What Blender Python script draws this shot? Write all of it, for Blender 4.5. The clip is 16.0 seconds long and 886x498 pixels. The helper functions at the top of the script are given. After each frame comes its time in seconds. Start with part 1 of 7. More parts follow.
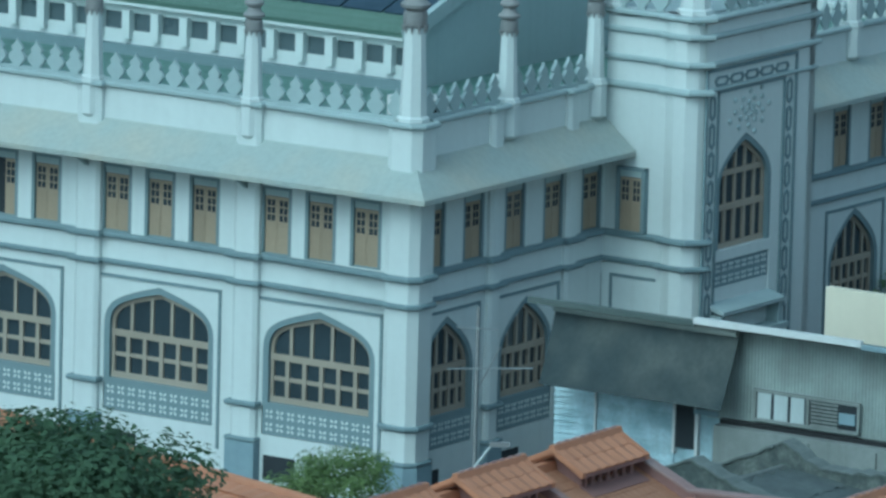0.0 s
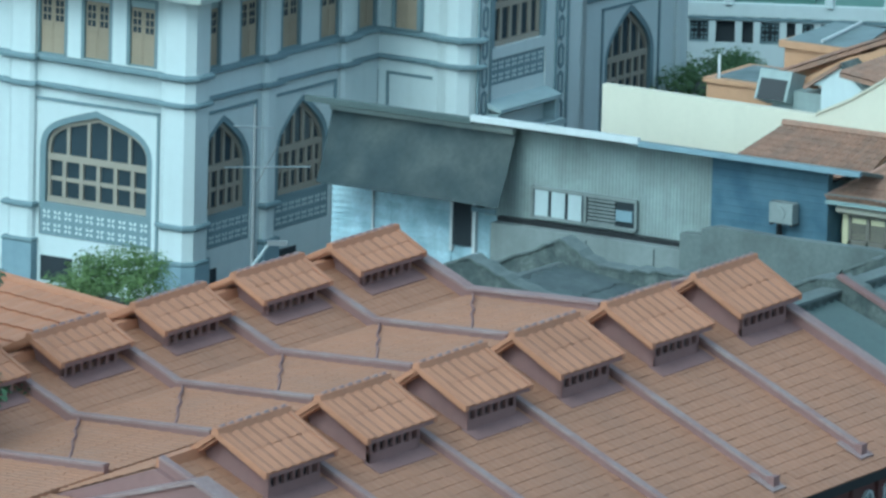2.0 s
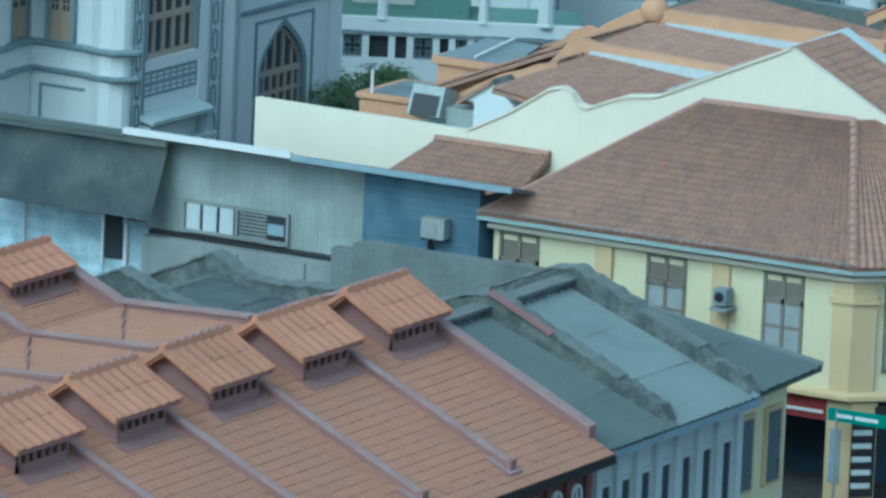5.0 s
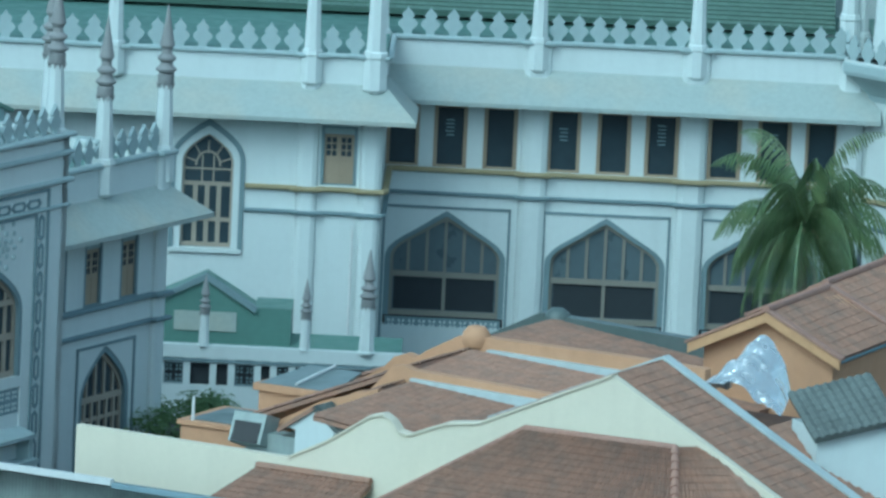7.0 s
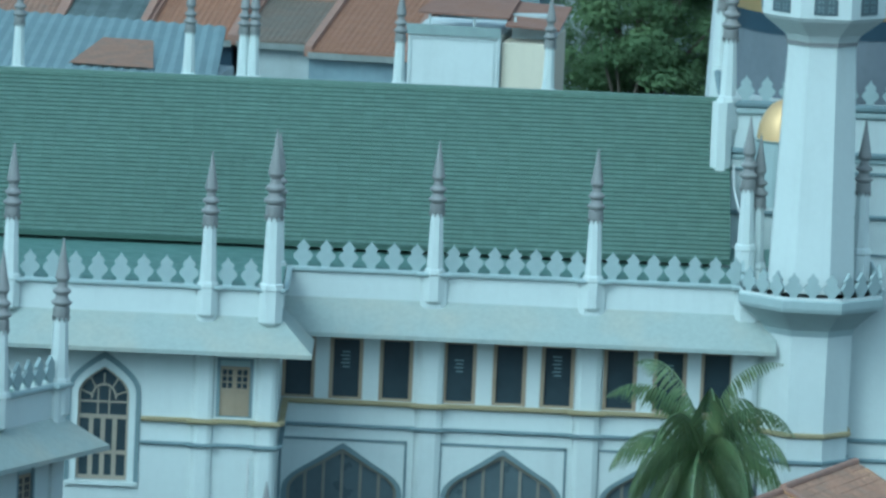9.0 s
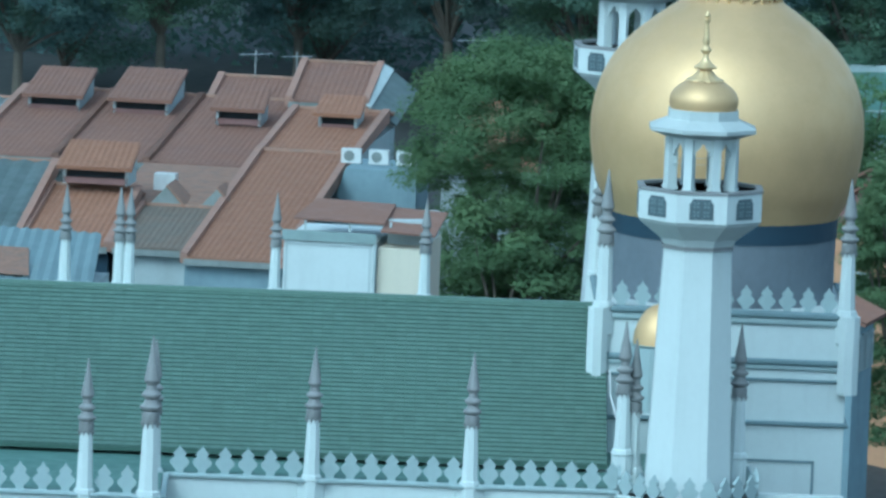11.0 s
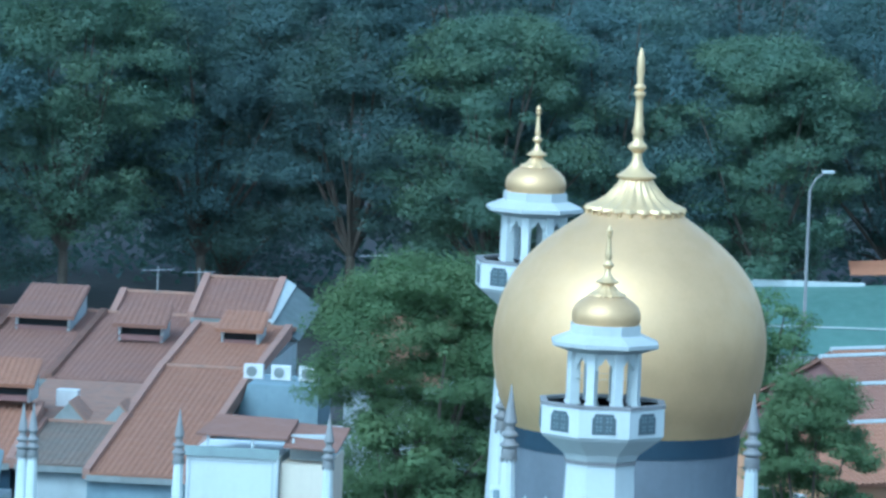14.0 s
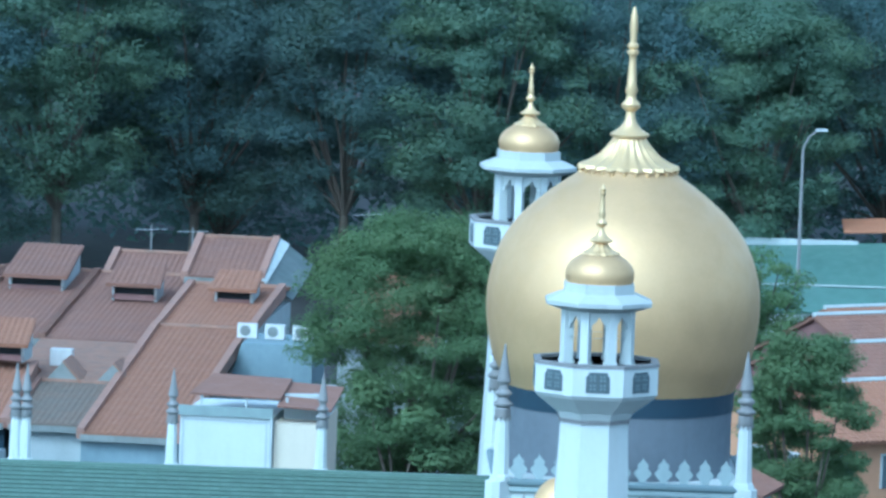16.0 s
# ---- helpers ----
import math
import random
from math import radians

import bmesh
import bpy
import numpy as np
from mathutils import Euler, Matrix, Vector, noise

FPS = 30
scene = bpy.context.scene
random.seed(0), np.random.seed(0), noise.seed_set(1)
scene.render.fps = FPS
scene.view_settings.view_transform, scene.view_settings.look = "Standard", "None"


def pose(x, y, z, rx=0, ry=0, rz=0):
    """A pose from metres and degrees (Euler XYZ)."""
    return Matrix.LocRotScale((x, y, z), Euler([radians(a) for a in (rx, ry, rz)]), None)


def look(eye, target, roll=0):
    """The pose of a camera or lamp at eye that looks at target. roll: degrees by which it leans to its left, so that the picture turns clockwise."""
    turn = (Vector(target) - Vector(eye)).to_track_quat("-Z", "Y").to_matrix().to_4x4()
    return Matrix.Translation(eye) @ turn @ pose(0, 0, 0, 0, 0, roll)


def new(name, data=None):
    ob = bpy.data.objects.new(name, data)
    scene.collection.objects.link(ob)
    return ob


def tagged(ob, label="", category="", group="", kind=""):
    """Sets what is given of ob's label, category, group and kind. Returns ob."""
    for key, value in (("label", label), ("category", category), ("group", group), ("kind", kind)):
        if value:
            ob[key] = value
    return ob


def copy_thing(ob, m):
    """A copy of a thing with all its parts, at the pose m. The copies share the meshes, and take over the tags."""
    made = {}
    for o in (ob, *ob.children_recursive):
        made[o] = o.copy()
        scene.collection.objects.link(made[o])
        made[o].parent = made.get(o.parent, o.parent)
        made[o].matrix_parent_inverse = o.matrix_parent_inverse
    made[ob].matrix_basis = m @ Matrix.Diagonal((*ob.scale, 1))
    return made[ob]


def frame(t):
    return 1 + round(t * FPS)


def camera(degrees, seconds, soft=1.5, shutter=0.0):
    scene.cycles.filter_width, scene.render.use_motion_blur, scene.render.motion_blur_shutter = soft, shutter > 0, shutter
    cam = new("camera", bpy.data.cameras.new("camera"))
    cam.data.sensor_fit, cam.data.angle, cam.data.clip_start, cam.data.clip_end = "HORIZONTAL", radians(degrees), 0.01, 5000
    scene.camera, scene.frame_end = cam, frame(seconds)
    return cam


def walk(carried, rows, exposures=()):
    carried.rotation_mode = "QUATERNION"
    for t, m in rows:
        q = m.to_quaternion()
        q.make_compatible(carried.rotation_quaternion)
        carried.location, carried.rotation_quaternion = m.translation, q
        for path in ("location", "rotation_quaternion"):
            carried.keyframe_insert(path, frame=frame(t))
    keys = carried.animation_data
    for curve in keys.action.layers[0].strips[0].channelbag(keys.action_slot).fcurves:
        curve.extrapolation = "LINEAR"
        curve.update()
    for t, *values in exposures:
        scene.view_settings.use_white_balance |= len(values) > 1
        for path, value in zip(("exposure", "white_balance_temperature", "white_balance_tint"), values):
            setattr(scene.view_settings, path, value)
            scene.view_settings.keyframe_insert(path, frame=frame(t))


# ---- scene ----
EXPOSURES = [(0.0, 0.10, 4760, -20.0), (1.0, 0.32, 4760, -20.0), (2.5, 0.57, 4760, -18.0), (5.0, 0.50, 4650, -17.5), (7.3, 0.32, 4660, -20.0), (10.2, 0.35, 4620, -19.0), (12.3, 0.64, 4360, -11.5), (16.0, 0.84, 4310, -9.0)]
EYE = (0.0, 0.0, 63.0)


def aim(yaw, pitch, roll):
    a, e = radians(yaw), radians(pitch)
    return look(EYE, (100 * math.sin(a) * math.cos(e), 100 * math.cos(a) * math.cos(e), 63.0 + 100 * math.sin(e)), roll)


cam = camera(5.6105, 16.0, soft=2.8)
walk(cam, [
    (0.0, aim(0.0000, -10.4123, 1.465)),
    (0.5, aim(0.7865, -10.7762, 1.656)),
    (1.0, aim(1.2420, -11.0142, 1.717)),
    (1.5, aim(1.5629, -11.4337, 1.697)),
    (2.0, aim(1.4711, -11.6541, 1.473)),
    (2.5, aim(1.4091, -11.8566, 1.322)),
    (3.0, aim(1.4273, -11.8903, 1.327)),
    (3.5, aim(1.4418, -12.0599, 1.369)),
    (4.0, aim(1.7647, -11.9405, 1.550)),
    (4.5, aim(2.5729, -11.6894, 2.000)),
    (5.0, aim(3.7217, -11.4907, 2.459)),
    (5.2, aim(4.0459, -11.2822, 2.443)),
    (7.3, aim(4.8651, -9.0632, 2.582)),
    (7.5, aim(4.9454, -8.8645, 2.542)),
    (8.0, aim(5.1702, -8.5309, 2.651)),
    (8.5, aim(5.3886, -8.3210, 2.614)),
    (9.0, aim(5.3808, -7.8744, 2.487)),
    (9.5, aim(5.3821, -7.4906, 2.630)),
    (10.0, aim(5.6486, -7.0684, 2.584)),
    (10.2, aim(5.7263, -6.9163, 2.548)),
    (12.3, aim(6.5775, -6.0510, 2.083)),
    (12.5, aim(6.5686, -5.9203, 2.082)),
    (13.0, aim(6.5740, -5.6208, 2.216)),
    (13.5, aim(6.6401, -5.3362, 2.212)),
    (14.0, aim(6.6828, -5.1508, 2.279)),
    (14.5, aim(6.5757, -5.2262, 2.241)),
    (15.0, aim(6.5557, -5.3326, 2.301)),
    (15.5, aim(6.5388, -5.4689, 2.281)),
    (16.0, aim(6.7343, -5.4098, 2.168)),
], EXPOSURES)


# ---- light ----
SUN_AZ, SUN_EL = -143.0, 44.0
world = bpy.data.worlds.new("world")
scene.world = world
world.use_nodes = True
wn = world.node_tree.nodes
sky = wn.new("ShaderNodeTexSky")
sky.sky_type, sky.sun_disc = "NISHITA", False
sky.sun_elevation, sky.sun_rotation = radians(SUN_EL), radians(SUN_AZ)
sky.air_density, sky.dust_density, sky.ozone_density = 1.0, 3.0, 1.5
wn["Background"].inputs[1].default_value = 0.15
haze = wn.new("ShaderNodeHueSaturation")
haze.inputs["Saturation"].default_value = 0.45
world.node_tree.links.new(sky.outputs[0], haze.inputs["Color"])
world.node_tree.links.new(haze.outputs[0], wn["Background"].inputs[0])
sun_dir = Vector((math.sin(radians(SUN_AZ)) * math.cos(radians(SUN_EL)), math.cos(radians(SUN_AZ)) * math.cos(radians(SUN_EL)), math.sin(radians(SUN_EL))))
sun = new("sun", bpy.data.lights.new("sun", "SUN"))
sun.data.energy, sun.data.angle, sun.data.color = 0.55, radians(30), (1.0, 0.93, 0.82)
sun.matrix_world = look(Vector((0, 200, 200)) + sun_dir * 200, (0, 200, 200))


# ---- materials ----
def material(name, color, rough=0.7, metal=0.0, grain=(0.12, 0.6), stain=(0.18, 5.0), bump=0.15, streak=0.0, spread=0.0, alt=None, coat=0.0, thin=0.0):
    """Plain paint or stone: fine grain and broad stains on one base colour, vertical streaks and a spread from piece to piece."""
    m = bpy.data.materials.new(name)
    m.use_nodes = True
    nt, n, l = m.node_tree, m.node_tree.nodes, m.node_tree.links
    b = n["Principled BSDF"]
    b.inputs["Roughness"].default_value, b.inputs["Metallic"].default_value = rough, metal
    if coat:
        b.inputs["Coat Weight"].default_value = coat
    tc = n.new("ShaderNodeNewGeometry")
    def noise_tex(scale, detail=3.0, stretch=None):
        t = n.new("ShaderNodeTexNoise")
        t.inputs["Scale"].default_value, t.inputs["Detail"].default_value = scale, detail
        if stretch:
            mp = n.new("ShaderNodeMapping")
            mp.inputs["Scale"].default_value = stretch
            l.new(tc.outputs["Position"], mp.inputs[0])
            l.new(mp.outputs[0], t.inputs["Vector"])
        else:
            l.new(tc.outputs["Position"], t.inputs["Vector"])
        return t.outputs["Fac"]
    def mix(kind, fac, a, bcol):
        x = n.new("ShaderNodeMix")
        x.data_type, x.blend_type = "RGBA", kind
        for sock, v in ((x.inputs["Factor"], fac), (x.inputs[6], a), (x.inputs[7], bcol)):
            if isinstance(v, (int, float)):
                sock.default_value = v
            elif isinstance(v, tuple):
                sock.default_value = (*v, 1)
            else:
                l.new(v, sock)
        return x.outputs[2]
    def ramp(v, lo, hi, a=0.0, bb=1.0):
        r = n.new("ShaderNodeMapRange")
        r.inputs[1].default_value, r.inputs[2].default_value, r.inputs[3].default_value, r.inputs[4].default_value = lo, hi, a, bb
        l.new(v, r.inputs[0])
        return r.outputs[0]
    col = color
    dark = tuple(c * 0.55 for c in color) if alt is None else alt
    f1 = ramp(noise_tex(1 / stain[1], 5.0), 0.42, 0.75, 0.0, stain[0] * 2.2)
    col = mix("MIX", f1, color, dark)
    f2 = ramp(noise_tex(1 / grain[1] * 2, 6.0), 0.35, 0.7, 0.0, grain[0] * 1.6)
    col = mix("MIX", f2, col, tuple(c * 0.6 for c in color))
    if streak:
        f3 = ramp(noise_tex(1.0, 4.0, (2.2, 2.2, 0.18)), 0.5, 0.78, 0.0, streak)
        col = mix("MIX", f3, col, tuple(c * 0.45 for c in color))
    if spread:
        oi = n.new("ShaderNodeObjectInfo")
        gi = n.new("ShaderNodeNewGeometry")
        ad = n.new("ShaderNodeMath")
        ad.operation = "ADD"
        l.new(oi.outputs["Random"], ad.inputs[0])
        l.new(gi.outputs["Random Per Island"], ad.inputs[1])
        hv = n.new("ShaderNodeHueSaturation")
        l.new(ramp(ad.outputs[0], 0.0, 2.0, 1 - spread, 1 + spread), hv.inputs["Value"])
        l.new(col, hv.inputs["Color"])
        col = hv.outputs[0]
    l.new(col, b.inputs["Base Color"])
    if thin:
        tr, ms = n.new("ShaderNodeBsdfTranslucent"), n.new("ShaderNodeMixShader")
        l.new(mix("MULTIPLY", 1.0, col, (1.5, 1.6, 1.2)), tr.inputs["Color"])
        ms.inputs[0].default_value = thin
        l.new(b.outputs[0], ms.inputs[1])
        l.new(tr.outputs[0], ms.inputs[2])
        l.new(ms.outputs[0], n["Material Output"].inputs["Surface"])
    if bump:
        bp = n.new("ShaderNodeBump")
        bp.inputs["Strength"].default_value, bp.inputs["Distance"].default_value = bump, 0.05
        l.new(noise_tex(6.0, 6.0), bp.inputs["Height"])
        l.new(bp.outputs[0], b.inputs["Normal"])
        rr = ramp(noise_tex(1.3, 4.0), 0.3, 0.7, max(0.02, rough - 0.1), min(1, rough + 0.1))
        l.new(rr, b.inputs["Roughness"])
    return m


WHITE = material("white_paint", (0.61, 0.655, 0.645), 0.75, stain=(0.05, 4.0), grain=(0.04, 0.5), streak=0.10)
PALE = material("pale_blue_paint", (0.37, 0.44, 0.445), 0.75, stain=(0.10, 4.0), grain=(0.06, 0.5), streak=0.12)
TRIM = material("grey_blue_trim", (0.20, 0.26, 0.28), 0.7, stain=(0.12, 3.0), grain=(0.08, 0.4))
TRIMG = material("grey_green_paint", (0.30, 0.37, 0.36), 0.75, stain=(0.15, 1.5), grain=(0.1, 0.3), streak=0.15)
CAPGREY = material("grey_finial", (0.27, 0.27, 0.27), 0.75, stain=(0.15, 1.0), grain=(0.1, 0.2))
AWN = material("awning_grey", (0.36, 0.405, 0.385), 0.8, stain=(0.4, 2.2), grain=(0.14, 0.4), alt=(0.42, 0.41, 0.345), streak=0.1)
EAVE = material("pale_grey_eave", (0.50, 0.535, 0.525), 0.75, stain=(0.10, 3.0), grain=(0.06, 0.4), streak=0.12)
WOOD = material("brown_wood", (0.34, 0.27, 0.19), 0.6, stain=(0.15, 2.0), grain=(0.12, 0.2), spread=0.12)
WOODD = material("dark_weathered_wood", (0.19, 0.17, 0.14), 0.7, stain=(0.15, 2.0), grain=(0.12, 0.2), spread=0.1)
PANEG = material("frosted_pane", (0.33, 0.355, 0.35), 0.4, stain=(0.15, 0.6), grain=(0.1, 0.2), spread=0.1)
FRAMEW = material("window_frame_wood", (0.35, 0.305, 0.245), 0.6, stain=(0.12, 2.0), grain=(0.1, 0.2))
OCHRE = material("ochre_ledge", (0.33, 0.28, 0.16), 0.7, stain=(0.1, 2.0))
GLASS = material("dark_glass", (0.045, 0.062, 0.075), 0.22, stain=(0.3, 2.0), bump=0.0)
# Near-black for sheets that paint the unlit depth of openings and gaps.
DARK = material("opening_shade", (0.03, 0.036, 0.042), 0.9, bump=0.0)
HALLW = material("grey_brown_mullion", (0.24, 0.225, 0.19), 0.65, stain=(0.12, 2.0), grain=(0.1, 0.2))
SCREEN = material("grey_screen_glass", (0.105, 0.135, 0.15), 0.35, stain=(0.15, 1.5), bump=0.05)
GOLD = material("gold_leaf", (0.70, 0.485, 0.25), 0.50, 0.55, stain=(0.10, 2.0), grain=(0.05, 0.3), bump=0.05)
GOLDL = material("pale_gold", (0.80, 0.60, 0.32), 0.45, 0.5, stain=(0.10, 1.0), grain=(0.08, 0.2), bump=0.05)
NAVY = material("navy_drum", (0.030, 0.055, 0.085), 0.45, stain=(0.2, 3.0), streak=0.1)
DRUMGREY = material("grey_drum", (0.17, 0.19, 0.22), 0.6, stain=(0.15, 3.0), streak=0.15)
GREENT = material("green_glazed_tile", (0.135, 0.20, 0.165), 0.45, stain=(0.16, 6.0), grain=(0.1, 0.4), spread=0.14, alt=(0.17, 0.25, 0.21))
GREENM = material("green_metal", (0.13, 0.22, 0.19), 0.5, stain=(0.15, 4.0))
TERRA = material("terracotta_tile", (0.365, 0.182, 0.108), 0.75, stain=(0.22, 2.2), grain=(0.18, 0.4), spread=0.07, alt=(0.27, 0.155, 0.105), bump=0.3)
TERRAF = material("red_terracotta", (0.31, 0.158, 0.095), 0.8, stain=(0.25, 2.0), grain=(0.2, 0.4), spread=0.1, alt=(0.30, 0.15, 0.095), bump=0.2)
TERRAR = material("red_brown_tile", (0.25, 0.135, 0.095), 0.8, stain=(0.3, 2.5), grain=(0.2, 0.4), spread=0.06, alt=(0.22, 0.13, 0.105), bump=0.2)
MOSSR = material("mossy_brown_tile", (0.21, 0.165, 0.13), 0.85, stain=(0.3, 2.0), grain=(0.2, 0.4), spread=0.08, alt=(0.17, 0.17, 0.15), bump=0.2)
TERRAB = material("bright_terracotta", (0.44, 0.205, 0.115), 0.7, stain=(0.12, 2.0), grain=(0.12, 0.4), spread=0.12, bump=0.3)
TERRAO = material("old_terracotta", (0.31, 0.18, 0.125), 0.8, stain=(0.4, 0.7), grain=(0.3, 0.3), spread=0.2, alt=(0.20, 0.145, 0.115), bump=0.3)
RIDGE = material("faded_ridge_tile", (0.36, 0.21, 0.155), 0.8, stain=(0.3, 0.8), grain=(0.25, 0.3), alt=(0.27, 0.18, 0.15), bump=0.3)
MAUVE = material("mauve_plaster", (0.25, 0.142, 0.13), 0.8, stain=(0.2, 2.0), grain=(0.1, 0.4), streak=0.12)
MAUVEL = material("mauve_coping", (0.29, 0.19, 0.18), 0.8, stain=(0.3, 1.0), grain=(0.2, 0.3), alt=(0.36, 0.31, 0.295))
SLATE = material("dark_corrugated", (0.10, 0.126, 0.12), 0.42, stain=(0.25, 2.5), grain=(0.15, 0.4), alt=(0.15, 0.17, 0.165), spread=0.12)
SLATED = material("dark_fibre_cement", (0.07, 0.083, 0.085), 0.7, stain=(0.35, 1.4), grain=(0.25, 0.4), alt=(0.12, 0.135, 0.13), spread=0.15)
SLATEL = material("grey_corrugated", (0.175, 0.21, 0.205), 0.38, stain=(0.25, 2.5), grain=(0.15, 0.4), alt=(0.10, 0.12, 0.125), spread=0.1)
MOSSY = material("mossy_cement", (0.165, 0.185, 0.175), 0.9, stain=(0.3, 1.2), grain=(0.25, 0.3), alt=(0.09, 0.10, 0.095), streak=0.3)
MOSSD = material("dark_mossy_wall", (0.085, 0.10, 0.095), 0.9, stain=(0.45, 0.5), grain=(0.35, 0.2), alt=(0.22, 0.235, 0.215), streak=0.25)
CEMENT = material("grey_cement", (0.27, 0.29, 0.28), 0.9, stain=(0.3, 2.0), grain=(0.15, 0.3), alt=(0.13, 0.14, 0.13), streak=0.4)
ZINC = material("zinc_sheet", (0.34, 0.385, 0.365), 0.55, 0.0, stain=(0.35, 1.6), grain=(0.12, 0.4), streak=0.4, alt=(0.2, 0.22, 0.2))
TARP = material("dark_canvas", (0.034, 0.048, 0.052), 0.8, stain=(0.35, 1.6), grain=(0.15, 0.3), alt=(0.11, 0.12, 0.11), streak=0.2)
BLUEP = material("blue_metal_wall", (0.10, 0.165, 0.215), 0.6, stain=(0.45, 0.9), grain=(0.12, 0.4), streak=0.3, alt=(0.05, 0.10, 0.15))
PEEL = material("peeling_white_boards", (0.50, 0.63, 0.68), 0.8, stain=(0.4, 0.7), grain=(0.3, 0.25), alt=(0.22, 0.33, 0.38), streak=0.3, spread=0.2)
CREAM = material("cream_plaster", (0.67, 0.615, 0.49), 0.8, stain=(0.06, 3.0), grain=(0.04, 0.4), streak=0.08)
YELLOW = material("yellow_plaster", (0.63, 0.58, 0.37), 0.8, stain=(0.1, 3.0), grain=(0.06, 0.4), streak=0.1)
OCHREP = material("ochre_pilaster", (0.54, 0.42, 0.23), 0.8, stain=(0.1, 2.0), grain=(0.06, 0.4))
ORANGEB = material("pale_orange_paint", (0.55, 0.33, 0.17), 0.75, stain=(0.15, 1.0), grain=(0.1, 0.3), streak=0.15)
FOIL = material("silver_foil", (0.78, 0.80, 0.80), 0.25, 0.75, stain=(0.2, 0.6), grain=(0.1, 0.2), bump=0.6)
ORANGE = material("orange_plaster", (0.52, 0.30, 0.17), 0.8, stain=(0.15, 2.0), grain=(0.1, 0.4), streak=0.12)
GREYW = material("light_grey_plaster", (0.50, 0.55, 0.55), 0.8, stain=(0.15, 2.0), grain=(0.08, 0.3), streak=0.25)
METALG = material("galvanised_metal", (0.55, 0.58, 0.58), 0.35, 0.8, stain=(0.2, 1.0))
WHITEM = material("white_enamel", (0.66, 0.67, 0.66), 0.4, stain=(0.08, 0.5))
ASPHALT = material("asphalt", (0.05, 0.05, 0.05), 0.9, stain=(0.2, 6.0), grain=(0.2, 0.3))
BARK = material("bark", (0.14, 0.12, 0.095), 0.9, stain=(0.3, 0.8), grain=(0.3, 0.2), bump=0.5)
LEAFN = material("deep_green_leaf", (0.065, 0.11, 0.055), 0.75, thin=0.2, stain=(0.35, 2.0), grain=(0.2, 0.4), spread=0.3, alt=(0.04, 0.075, 0.04), bump=0.0)
LEAF = material("leaf", (0.14, 0.21, 0.10), 0.88, thin=0.3, stain=(0.4, 3.0), grain=(0.2, 0.5), spread=0.22, alt=(0.15, 0.20, 0.09), bump=0.0)
# Far foliage: the blue of distant haze is mixed into both base colours.
LEAFM = material("faint_haze_leaf", (0.125, 0.19, 0.14), 0.9, thin=0.35, stain=(0.4, 4.0), grain=(0.2, 0.6), spread=0.2, alt=(0.13, 0.18, 0.10), bump=0.0)
LEAFHAZE = material("haze_blue_leaf", (0.115, 0.175, 0.185), 0.9, thin=0.4, stain=(0.4, 6.0), grain=(0.2, 0.6), spread=0.2, alt=(0.12, 0.165, 0.10), bump=0.0)
LEAFL = material("bright_leaf", (0.17, 0.25, 0.08), 0.6, thin=0.15, stain=(0.3, 1.5), grain=(0.2, 0.4), spread=0.45, alt=(0.16, 0.21, 0.06), bump=0.0)
PALM = material("palm_leaf", (0.12, 0.175, 0.075), 0.5, stain=(0.3, 1.0), grain=(0.1, 0.3), spread=0.4, alt=(0.17, 0.20, 0.08), bump=0.0)
RED = material("dark_red_paint", (0.22, 0.03, 0.03), 0.6)
BLUEL = material("light_blue_paint", (0.25, 0.33, 0.37), 0.7, stain=(0.15, 2.0), streak=0.2)
SIGNG = material("green_sign", (0.02, 0.22, 0.17), 0.5, bump=0.0)
BLACK = material("black_paint", (0.015, 0.015, 0.017), 0.5, bump=0.0)
BRICKR = material("red_brown_wall", (0.13, 0.055, 0.05), 0.8, stain=(0.2, 2.0), grain=(0.12, 0.3))


